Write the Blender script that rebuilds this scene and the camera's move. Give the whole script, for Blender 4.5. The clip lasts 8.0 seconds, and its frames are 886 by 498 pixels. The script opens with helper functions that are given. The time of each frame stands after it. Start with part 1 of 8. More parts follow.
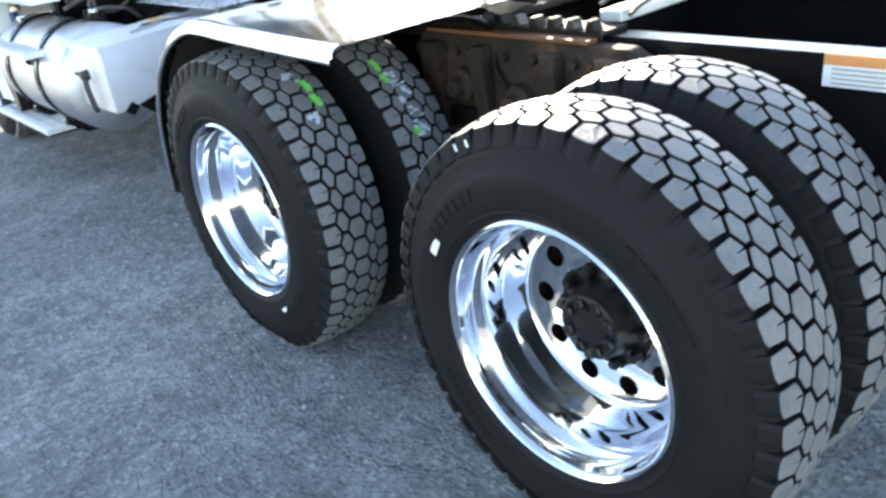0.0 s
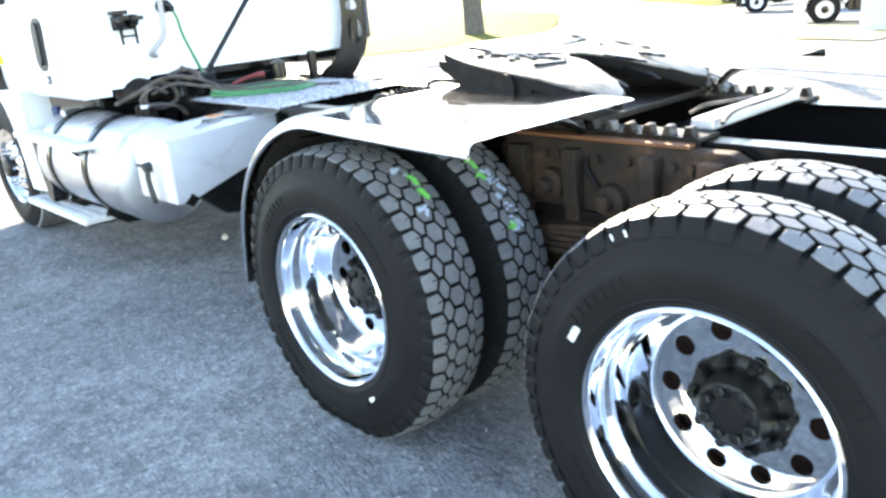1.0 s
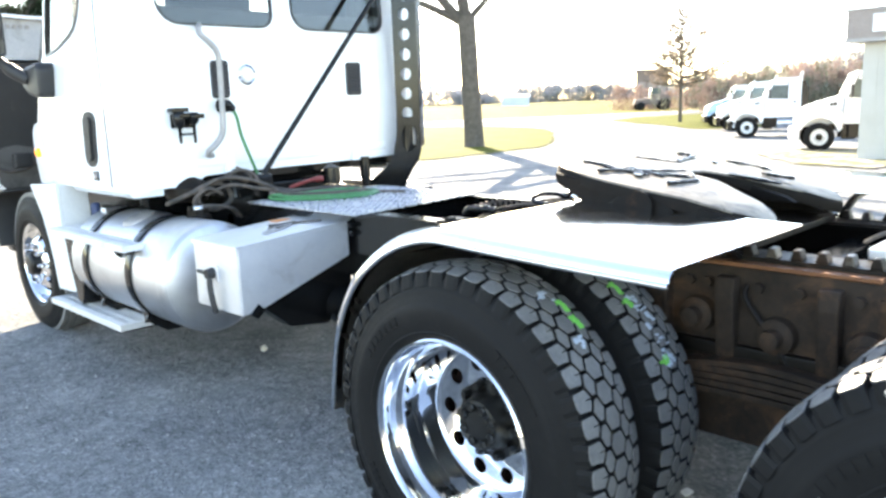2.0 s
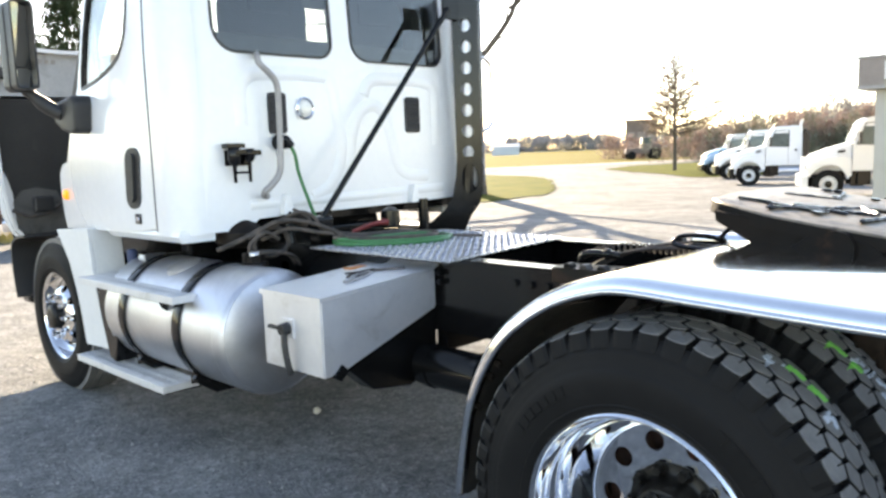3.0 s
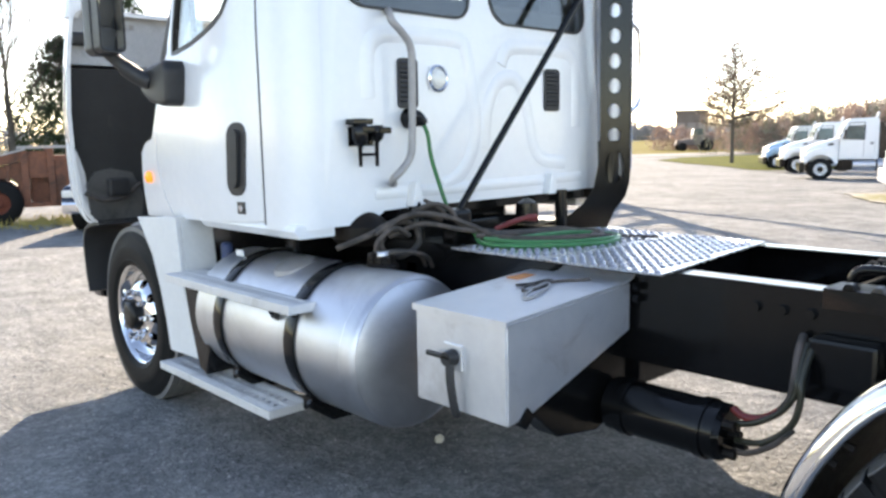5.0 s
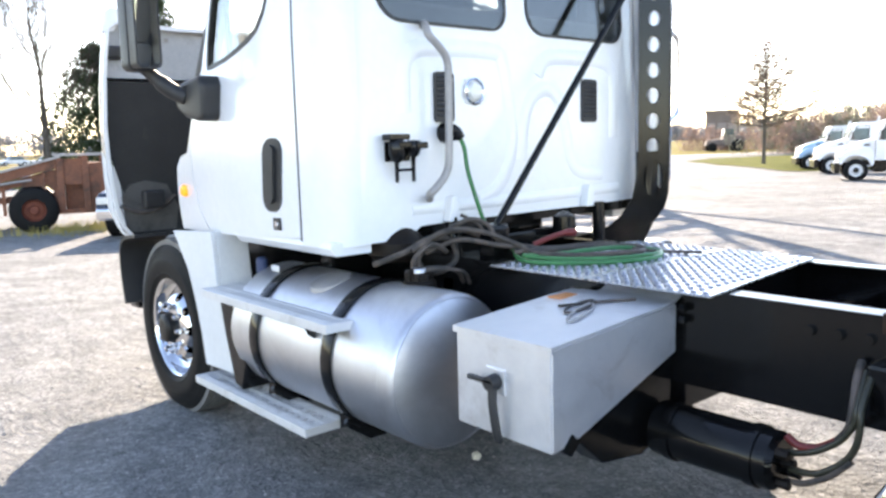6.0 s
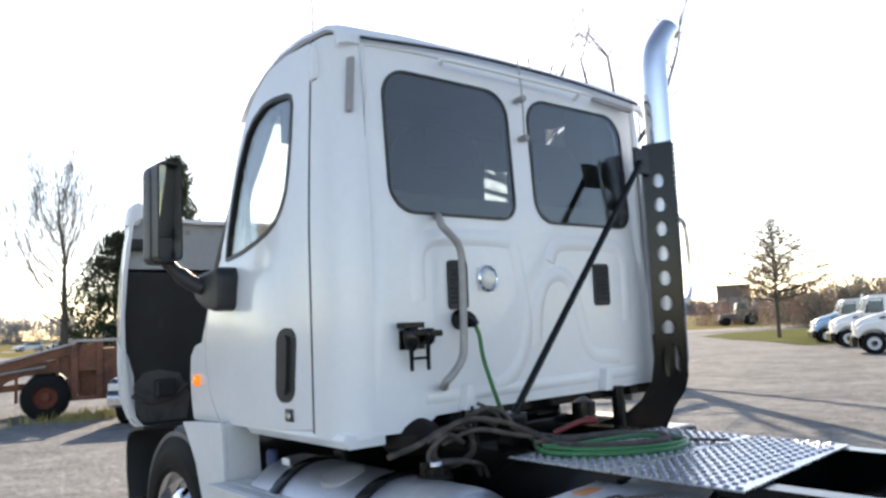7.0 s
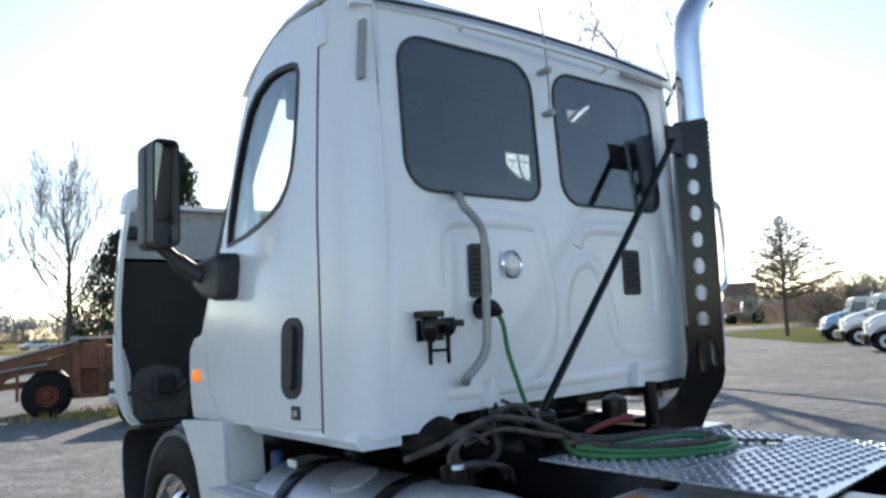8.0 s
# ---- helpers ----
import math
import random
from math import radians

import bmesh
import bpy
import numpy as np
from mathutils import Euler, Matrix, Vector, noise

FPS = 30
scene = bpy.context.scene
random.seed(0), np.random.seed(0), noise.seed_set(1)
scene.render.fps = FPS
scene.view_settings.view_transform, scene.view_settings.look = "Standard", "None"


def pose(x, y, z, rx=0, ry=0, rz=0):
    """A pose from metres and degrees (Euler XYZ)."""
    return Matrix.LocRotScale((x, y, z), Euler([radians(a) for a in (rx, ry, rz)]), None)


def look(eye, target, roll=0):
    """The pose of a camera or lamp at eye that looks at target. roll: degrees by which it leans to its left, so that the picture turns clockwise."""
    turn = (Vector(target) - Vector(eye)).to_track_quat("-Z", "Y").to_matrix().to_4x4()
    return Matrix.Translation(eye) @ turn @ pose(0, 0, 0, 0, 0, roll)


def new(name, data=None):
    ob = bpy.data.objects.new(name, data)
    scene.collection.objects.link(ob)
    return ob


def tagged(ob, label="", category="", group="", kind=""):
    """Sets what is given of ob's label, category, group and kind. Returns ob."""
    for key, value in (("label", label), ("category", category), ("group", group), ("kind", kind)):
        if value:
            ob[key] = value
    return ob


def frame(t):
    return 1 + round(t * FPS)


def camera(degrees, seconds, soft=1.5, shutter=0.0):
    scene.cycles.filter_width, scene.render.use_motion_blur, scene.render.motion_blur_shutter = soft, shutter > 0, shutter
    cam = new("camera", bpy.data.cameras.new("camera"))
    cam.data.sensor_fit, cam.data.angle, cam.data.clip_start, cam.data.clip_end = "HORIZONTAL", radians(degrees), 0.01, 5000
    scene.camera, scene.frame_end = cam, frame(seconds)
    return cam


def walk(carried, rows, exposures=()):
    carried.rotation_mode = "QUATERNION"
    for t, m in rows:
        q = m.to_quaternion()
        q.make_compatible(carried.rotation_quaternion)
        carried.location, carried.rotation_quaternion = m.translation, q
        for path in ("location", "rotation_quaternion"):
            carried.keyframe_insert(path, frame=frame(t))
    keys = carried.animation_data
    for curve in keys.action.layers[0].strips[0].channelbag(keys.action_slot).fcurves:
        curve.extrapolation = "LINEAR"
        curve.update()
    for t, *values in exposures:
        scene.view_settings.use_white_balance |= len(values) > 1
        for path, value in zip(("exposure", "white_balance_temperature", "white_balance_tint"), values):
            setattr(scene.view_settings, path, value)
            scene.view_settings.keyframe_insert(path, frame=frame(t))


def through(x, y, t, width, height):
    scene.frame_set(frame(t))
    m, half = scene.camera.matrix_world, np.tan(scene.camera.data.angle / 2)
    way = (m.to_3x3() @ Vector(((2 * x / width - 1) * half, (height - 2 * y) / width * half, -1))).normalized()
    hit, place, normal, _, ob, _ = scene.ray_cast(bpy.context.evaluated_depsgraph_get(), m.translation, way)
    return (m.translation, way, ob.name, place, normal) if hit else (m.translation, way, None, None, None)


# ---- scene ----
cam = camera(59.6, 8.0, 2.7, 0.2)
PATH = [
    (0, (-2.269, -2.368, 1.48), (-1.13, -0.977, 0.604), -7.2),
    (0.5, (-2.552, -2.323, 1.532), (-1.294, -0.958, 0.787), -6.0),
    (1, (-2.632, -2.133, 1.505), (-1.34, -0.744, 0.87), -4.6),
    (1.5, (-2.681, -1.833, 1.514), (-1.327, -0.439, 1.041), -2.4),
    (1.7, (-2.717, -1.744, 1.517), (-1.349, -0.345, 1.099), -2.0),
    (2.8, (-2.813, -1.024, 1.459), (-1.395, 0.357, 1.176), -2.3),
    (3, (-2.786, -0.923, 1.452), (-1.365, 0.462, 1.204), -2.0),
    (3.5, (-2.773, -0.675, 1.44), (-1.344, 0.701, 1.187), -1.8),
    (4, (-2.783, -0.399, 1.447), (-1.284, 0.905, 1.22), -2.4),
    (4.5, (-2.703, -0.178, 1.429), (-1.268, 1.187, 1.155), -1.4),
    (4.7, (-2.653, -0.115, 1.425), (-1.264, 1.296, 1.146), -1.2),
    (6, (-2.64, 0.021, 1.487), (-1.348, 1.523, 1.218), -1.5),
    (6.2, (-2.64, 0.013, 1.487), (-1.356, 1.528, 1.248), -2.2),
    (6.5, (-2.625, 0.029, 1.519), (-1.329, 1.553, 1.514), -0.6),
    (7, (-2.629, 0.042, 1.524), (-1.345, 1.563, 1.714), -2.4),
    (7.5, (-2.570, 0.090, 1.504), (-1.303, 1.621, 1.724), -2.1),
    (8, (-2.491, 0.307, 1.49), (-1.216, 1.836, 1.677), -2.4),
]
EXPOSURES = [(0, 2.77, 7550, 10), (0.5, 3.10, 7550, 10), (1, 3.26, 7650, 10), (1.5, 3.18, 7650, 10), (3, 2.15, 8450, 14), (3.5, 2.04, 8550, 14), (4, 1.96, 8100, 14), (4.5, 1.84, 7900, 15), (6, 2.28, 7600, 17), (6.5, 2.0, 8000, 19), (7, 1.24, 7650, 16), (7.5, 1.05, 7150, 12), (8, 0.90, 6900, 11)]
walk(cam, [(t, look(eye, target, roll)) for t, eye, target, roll in PATH], EXPOSURES)

# ---- daylight ----
SUN_AZ, SUN_EL = 38.0, 22.8
sky = bpy.data.worlds.new("sky")
scene.world = sky
sky.use_nodes = True
sky_tree = sky.node_tree
sky_tex = sky_tree.nodes.new("ShaderNodeTexSky")
sky_tex.sky_type, sky_tex.sun_disc = "NISHITA", False
sky_tex.sun_elevation, sky_tex.sun_rotation = radians(SUN_EL), radians(SUN_AZ)
sky_tex.air_density, sky_tex.dust_density, sky_tex.ozone_density = 0.8, 0.25, 1.0
sky_tree.links.new(sky_tex.outputs[0], sky_tree.nodes["Background"].inputs["Color"])
sky_tree.nodes["Background"].inputs["Strength"].default_value = 0.15
sun_lamp = bpy.data.lights.new("sun", "SUN")
sun_lamp.energy, sun_lamp.angle, sun_lamp.color = 4.2, radians(0.5), (1.0, 0.94, 0.83)
sun = new("sun", sun_lamp)
sun.matrix_basis = look((60 * math.sin(radians(SUN_AZ)), 60 * math.cos(radians(SUN_AZ)), 60 * math.tan(radians(SUN_EL))), (0, 0, 0))

# ---- materials ----
MATS = {}


def nodes_of(name):
    m = bpy.data.materials.new(name)
    m.use_nodes = True
    t = m.node_tree
    return m, t, t.nodes["Principled BSDF"]


def ramp(t, fac, stops):
    r = t.nodes.new("ShaderNodeValToRGB")
    while len(r.color_ramp.elements) < len(stops):
        r.color_ramp.elements.new(0.5)
    for e, (p, c) in zip(r.color_ramp.elements, stops):
        e.position, e.color = p, (*c, 1)
    t.links.new(fac, r.inputs[0])
    return r.outputs[0]


def noise_node(t, scale, detail=4.0, rough=0.6, stretch=None, dist=0.0):
    co = t.nodes.new("ShaderNodeTexCoord")
    n = t.nodes.new("ShaderNodeTexNoise")
    n.inputs["Scale"].default_value, n.inputs["Detail"].default_value, n.inputs["Roughness"].default_value = scale, detail, rough
    n.inputs["Distortion"].default_value = dist
    src = co.outputs["Object"]
    if stretch:
        mp = t.nodes.new("ShaderNodeMapping")
        mp.inputs["Scale"].default_value = stretch
        t.links.new(src, mp.inputs[0])
        src = mp.outputs[0]
    t.links.new(src, n.inputs["Vector"])
    return n.outputs["Fac"]


def bump_to(t, p, height, strength, dist=0.01, chain=None):
    b = t.nodes.new("ShaderNodeBump")
    b.inputs["Strength"].default_value, b.inputs["Distance"].default_value = strength, dist
    t.links.new(height, b.inputs["Height"])
    if chain is not None:
        t.links.new(chain, b.inputs["Normal"])
    t.links.new(b.outputs[0], p.inputs["Normal"])
    return b.outputs[0]


def mix_rgb(t, fac, a, b, mode="MIX"):
    m = t.nodes.new("ShaderNodeMix")
    m.data_type, m.blend_type = "RGBA", mode
    for s, v in ((m.inputs[0], fac), (m.inputs[6], a), (m.inputs[7], b)):
        if isinstance(v, (int, float)):
            s.default_value = v
        elif isinstance(v, tuple):
            s.default_value = (*v, 1)
        else:
            t.links.new(v, s)
    return m.outputs[2]


def mat(name, dark, light, rough=0.5, metal=0.0, scale=6.0, fine=60.0, bump=0.1, rvar=0.12, stretch=None, coat=0.0, dirt=None, dirt_at=(0.55, 0.75), spec=0.5):
    """A surface whose colour wanders between two tones at a coarse and a fine scale."""
    m, t, p = nodes_of(name)
    big, small = noise_node(t, scale, 5, 0.6), noise_node(t, fine, 3, 0.6, stretch)
    a = ramp(t, big, ((0.3, dark), (0.7, light)))
    b = ramp(t, small, ((0.3, dark), (0.7, light)))
    col = mix_rgb(t, 0.45, a, b)
    if dirt:
        patch = noise_node(t, scale * 0.55 + 0.7, 8, 0.7, None, 0.6)
        fac = ramp(t, patch, ((dirt_at[0], (0, 0, 0)), (dirt_at[1], (1, 1, 1))))
        col = mix_rgb(t, fac, col, dirt)
    t.links.new(col, p.inputs["Base Color"])
    rr = ramp(t, small, ((0.25, (max(rough - rvar, 0.02),) * 3), (0.75, (min(rough + rvar, 1),) * 3)))
    t.links.new(rr, p.inputs["Roughness"])
    p.inputs["Metallic"].default_value, p.inputs["Coat Weight"].default_value = metal, coat
    p.inputs["Coat Roughness"].default_value = 0.08
    p.inputs["Specular IOR Level"].default_value = spec
    if bump:
        bump_to(t, p, small, bump, 0.004)
    MATS[name] = m
    return m


def gravel(name, tones, stone=62.0, bump=0.6, patchy=0.5):
    m, t, p = nodes_of(name)
    co = t.nodes.new("ShaderNodeTexCoord")
    v = t.nodes.new("ShaderNodeTexVoronoi")
    v.inputs["Scale"].default_value, v.inputs["Randomness"].default_value = stone, 1
    t.links.new(co.outputs["Object"], v.inputs["Vector"])
    sep = t.nodes.new("ShaderNodeSeparateColor")
    t.links.new(v.outputs["Color"], sep.inputs[0])
    stones = ramp(t, sep.outputs[0], ((0.0, tones[0]), (0.45, tones[1]), (0.85, tones[2]), (1.0, tones[3])))
    dust = ramp(t, noise_node(t, 3.0, 8, 0.65), ((0.35, tones[0]), (0.65, tones[2])))
    col = mix_rgb(t, patchy, stones, dust)
    wide = ramp(t, noise_node(t, 0.35, 6, 0.6, None, 0.4), ((0.3, (0.74, 0.74, 0.75)), (0.7, (1.13, 1.11, 1.08))))
    col = mix_rgb(t, 1.0, col, wide, "MULTIPLY")
    worn = ramp(t, noise_node(t, 1.4, 7, 0.7, None, 0.8), ((0.32, (0.76, 0.76, 0.77)), (0.66, (1.15, 1.14, 1.13))))
    col = mix_rgb(t, 1.0, col, worn, "MULTIPLY")
    grit = ramp(t, noise_node(t, 13, 7, 0.7), ((0.34, (0.78, 0.78, 0.79)), (0.66, (1.17, 1.16, 1.14))))
    col = mix_rgb(t, 1.0, col, grit, "MULTIPLY")
    t.links.new(col, p.inputs["Base Color"])
    p.inputs["Roughness"].default_value, p.inputs["Specular IOR Level"].default_value = 0.9, 0.15
    p.inputs["Diffuse Roughness"].default_value = 0.12
    n1 = bump_to(t, p, v.outputs["Distance"], -bump if bump < 0 else bump, 0.012)
    n2 = bump_to(t, p, noise_node(t, 11, 6, 0.72), 0.75, 0.045, n1)
    bump_to(t, p, noise_node(t, 2.1, 6, 0.7, (1.0, 0.6, 1.0), 0.6), 0.6, 0.14, n2)
    return m


def glass(name, tint, gloss=0.04, cover=0.035):
    """A tinted pane: see-through, with a mirror-like skin that grows at grazing angles."""
    m = bpy.data.materials.new(name)
    m.use_nodes = True
    t = m.node_tree
    t.nodes.clear()
    out, mixer = t.nodes.new("ShaderNodeOutputMaterial"), t.nodes.new("ShaderNodeMixShader")
    clear, skin, lw = t.nodes.new("ShaderNodeBsdfTransparent"), t.nodes.new("ShaderNodeBsdfGlossy"), t.nodes.new("ShaderNodeLayerWeight")
    clear.inputs[0].default_value = (*tint, 1)
    skin.inputs["Roughness"].default_value = gloss
    lw.inputs["Blend"].default_value = 0.18
    ad = t.nodes.new("ShaderNodeMath")
    ad.operation = "MULTIPLY_ADD"
    ad.inputs[1].default_value, ad.inputs[2].default_value = 0.75, cover
    t.links.new(lw.outputs["Facing"], ad.inputs[0])
    t.links.new(ad.outputs[0], mixer.inputs[0])
    t.links.new(clear.outputs[0], mixer.inputs[1])
    t.links.new(skin.outputs[0], mixer.inputs[2])
    t.links.new(mixer.outputs[0], out.inputs[0])
    return m


def leaf(name, dark, light, scale, fine, through=0.45):
    """Thin foliage that lets some light through."""
    m, t, p = nodes_of(name)
    col = mix_rgb(t, 0.5, ramp(t, noise_node(t, scale, 4), ((0.3, dark), (0.7, light))), ramp(t, noise_node(t, fine, 3), ((0.3, dark), (0.7, light))))
    tr, mx = t.nodes.new("ShaderNodeBsdfTranslucent"), t.nodes.new("ShaderNodeMixShader")
    mx.inputs[0].default_value = through
    t.links.new(col, p.inputs["Base Color"])
    t.links.new(col, tr.inputs[0])
    p.inputs["Roughness"].default_value, p.inputs["Specular IOR Level"].default_value = 0.85, 0.15
    t.links.new(p.outputs[0], mx.inputs[1])
    t.links.new(tr.outputs[0], mx.inputs[2])
    t.links.new(mx.outputs[0], t.nodes["Material Output"].inputs[0])
    return m


def lit(name, color, strength):
    m, t, p = nodes_of(name)
    p.inputs["Base Color"].default_value = (*color, 1)
    p.inputs["Emission Color"].default_value, p.inputs["Emission Strength"].default_value = (*color, 1), strength
    p.inputs["Roughness"].default_value = 0.25
    return m


WHITE = mat("white_paint", (0.76, 0.77, 0.78), (0.82, 0.82, 0.82), 0.22, scale=2.0, fine=25, bump=0.015, rvar=0.05, coat=0.4, dirt=(0.66, 0.65, 0.62), dirt_at=(0.62, 0.95))
DULLWHITE = mat("dull_white_paint", (0.62, 0.63, 0.63), (0.74, 0.74, 0.73), 0.45, scale=4, fine=40, bump=0.05, dirt=(0.45, 0.43, 0.4), dirt_at=(0.6, 0.95))
CHROME = mat("polished_aluminium", (0.66, 0.67, 0.69), (0.76, 0.76, 0.77), 0.045, 1.0, scale=5, fine=80, bump=0.008, rvar=0.025)
SHEET = mat("fender_aluminium", (0.80, 0.81, 0.82), (0.88, 0.88, 0.88), 0.08, 1.0, scale=3, fine=50, bump=0.01, rvar=0.03)
BRUSHED = mat("brushed_aluminium", (0.55, 0.56, 0.59), (0.69, 0.69, 0.71), 0.43, 1.0, scale=3, fine=18, bump=0.05, rvar=0.08, stretch=(60, 1, 60), dirt=(0.44, 0.44, 0.45), dirt_at=(0.45, 0.8))
TREADPLATE = mat("bare_aluminium_plate", (0.38, 0.39, 0.42), (0.50, 0.51, 0.53), 0.27, 1.0, scale=8, fine=90, bump=0.06, dirt=(0.28, 0.28, 0.285), dirt_at=(0.5, 0.8))
BOXMETAL = mat("smooth_box_aluminium", (0.68, 0.69, 0.72), (0.80, 0.80, 0.81), 0.42, 0.7, scale=5, fine=34, bump=0.03, dirt=(0.50, 0.475, 0.46), dirt_at=(0.52, 0.74))
STEPMETAL = mat("worn_step_aluminium", (0.60, 0.59, 0.58), (0.74, 0.73, 0.72), 0.55, 0.35, scale=14, fine=16, bump=0.12, stretch=(60, 1, 1), dirt=(0.42, 0.40, 0.38), dirt_at=(0.55, 0.8))
BLACK = mat("black_frame_paint", (0.004, 0.004, 0.0043), (0.0075, 0.0074, 0.0074), 0.16, scale=4, fine=60, bump=0.003, rvar=0.06, spec=0.28, dirt=(0.0125, 0.0115, 0.011), dirt_at=(0.65, 0.98))
GREASY = mat("greasy_rusty_steel", (0.003, 0.0027, 0.0025), (0.017, 0.0115, 0.008), 0.5, 0.1, scale=6, fine=28, bump=0.6, dirt=(0.055, 0.027, 0.015), dirt_at=(0.56, 0.80), spec=0.22)
RUST = mat("rust_red_casting", (0.10, 0.022, 0.012), (0.22, 0.06, 0.03), 0.75, scale=10, fine=60, bump=0.2)
PLASTIC = mat("black_plastic", (0.012, 0.012, 0.013), (0.028, 0.028, 0.029), 0.5, scale=8, fine=120, bump=0.06)
LINER = mat("black_hood_liner", (0.016, 0.0155, 0.0155), (0.032, 0.031, 0.03), 0.75, scale=5, fine=70, bump=0.12, dirt=(0.09, 0.08, 0.07), dirt_at=(0.6, 0.95))
HOODGREY = mat("grey_hood_underside", (0.36, 0.37, 0.38), (0.5, 0.5, 0.5), 0.6, scale=4, fine=60, bump=0.08, dirt=(0.22, 0.21, 0.2))
RUBBER = mat("tyre_rubber", (0.0064, 0.0064, 0.0068), (0.0128, 0.0124, 0.0124), 0.6, scale=5, fine=90, bump=0.06, dirt=(0.022, 0.021, 0.02), dirt_at=(0.58, 0.95), spec=0.12)
TREAD = mat("worn_tread_rubber", (0.085, 0.085, 0.087), (0.17, 0.167, 0.161), 0.48, scale=12, fine=90, bump=0.3, dirt=(0.23, 0.22, 0.205), dirt_at=(0.55, 0.9), spec=0.42)
GREEN = mat("green_air_hose", (0.02, 0.13, 0.04), (0.035, 0.21, 0.07), 0.4, scale=10, fine=80, bump=0.03)
OLIVEHOSE = mat("dusty_olive_hose", (0.016, 0.016, 0.009), (0.045, 0.043, 0.026), 0.35, scale=12, fine=80, bump=0.05)
REDHOSE = mat("red_hose", (0.13, 0.014, 0.014), (0.21, 0.026, 0.022), 0.4, scale=10, fine=80, bump=0.03)
HOSE = mat("dusty_black_hose", (0.024, 0.022, 0.021), (0.06, 0.054, 0.048), 0.65, scale=14, fine=90, bump=0.1, dirt=(0.15, 0.115, 0.095), dirt_at=(0.42, 0.7), spec=0.3)
TANPIPE = mat("dusty_grey_pipe", (0.26, 0.245, 0.235), (0.40, 0.38, 0.365), 0.5, 0.3, scale=10, fine=70, bump=0.06)
STICKER = mat("pale_sticker", (0.62, 0.62, 0.60), (0.78, 0.78, 0.76), 0.5, scale=30, fine=200, bump=0.0)
LIME = mat("lime_paint_mark", (0.08, 0.42, 0.06), (0.2, 0.62, 0.12), 0.6, scale=30, fine=120, bump=0.0)
ORANGE = mat("orange_label", (0.55, 0.2, 0.06), (0.68, 0.28, 0.1), 0.5, scale=20, fine=90, bump=0.0)
AMBER = lit("amber_lamp", (1.0, 0.26, 0.02), 0.3)
LENS = mat("clear_lamp_lens", (0.55, 0.55, 0.52), (0.75, 0.75, 0.72), 0.12, scale=30, fine=150, bump=0.05, coat=1.0)
PANE = glass("tinted_rear_glass", (0.64, 0.66, 0.65))
CLEAR = glass("clear_side_glass", (0.90, 0.94, 0.93))
MIRROR = mat("mirror_glass", (0.82, 0.83, 0.84), (0.86, 0.86, 0.86), 0.02, 1.0, bump=0.0, rvar=0.01)
INTERIOR = mat("grey_cab_interior", (0.10, 0.097, 0.093), (0.17, 0.163, 0.152), 0.8, scale=6, fine=90, bump=0.1)
SEAT = mat("dark_seat_cloth", (0.018, 0.018, 0.02), (0.04, 0.038, 0.037), 0.9, scale=8, fine=140, bump=0.2)
GRAVEL = gravel("grey_gravel", ((0.140, 0.146, 0.148), (0.225, 0.234, 0.235), (0.312, 0.321, 0.320), (0.46, 0.468, 0.462)))
PEBBLE = mat("loose_stone", (0.22, 0.215, 0.21), (0.42, 0.41, 0.39), 0.9, scale=9, fine=70, bump=0.2)
PALESTONE = mat("pale_limestone_chip", (0.5, 0.46, 0.38), (0.62, 0.58, 0.48), 0.9, scale=20, fine=90, bump=0.2)
ROADMAT = gravel("pale_road", ((0.30, 0.29, 0.275), (0.36, 0.35, 0.33), (0.42, 0.41, 0.39), (0.5, 0.48, 0.46)), 40, 0.2)
LAWN = mat("short_lawn", (0.045, 0.062, 0.009), (0.115, 0.118, 0.020), 0.95, scale=0.5, fine=9, bump=0.4, dirt=(0.15, 0.125, 0.035), dirt_at=(0.5, 0.8), spec=0.02)
FIELD = mat("stubble_field", (0.12, 0.10, 0.024), (0.205, 0.172, 0.048), 0.95, scale=0.05, fine=0.8, bump=0.3, dirt=(0.085, 0.09, 0.02), dirt_at=(0.52, 0.75), spec=0.02)
BARK = mat("grey_bark", (0.055, 0.047, 0.04), (0.14, 0.12, 0.10), 0.95, scale=6, fine=30, bump=0.6, stretch=(1, 1, 0.2), spec=0.2)
TWIG = mat("dark_twig", (0.05, 0.042, 0.036), (0.11, 0.095, 0.08), 0.95, scale=8, fine=30, bump=0.2, spec=0.2)
RUSSET = leaf("russet_leaf", (0.19, 0.14, 0.105), (0.31, 0.23, 0.18), 0.7, 5, 0.26)
# lifted slightly towards pale for distance haze
REDLEAF = leaf("red_brown_leaf", (0.23, 0.165, 0.14), (0.40, 0.30, 0.26), 0.10, 0.5, 0.28)
OLIVE = leaf("dull_green_leaf", (0.15, 0.155, 0.11), (0.25, 0.25, 0.19), 0.08, 0.6, 0.18)
NEEDLE = leaf("dark_conifer_needle", (0.03, 0.05, 0.028), (0.075, 0.105, 0.06), 1.0, 8, 0.25)
# woods tones are paled for distance haze, the far one bluer too
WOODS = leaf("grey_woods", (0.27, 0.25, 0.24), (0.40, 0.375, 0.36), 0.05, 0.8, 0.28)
FARWOODS = leaf("haze_tinted_woods", (0.25, 0.27, 0.30), (0.34, 0.36, 0.40), 0.03, 0.4, 0.2)
ORANGERUST = mat("faded_orange_paint", (0.10, 0.036, 0.02), (0.30, 0.11, 0.055), 0.7, scale=2, fine=20, bump=0.15, dirt=(0.045, 0.024, 0.016), dirt_at=(0.45, 0.7))
SIDING = mat("cream_grey_siding", (0.40, 0.385, 0.34), (0.50, 0.485, 0.44), 0.75, scale=1.5, fine=14, bump=0.08, stretch=(6, 6, 0.3))
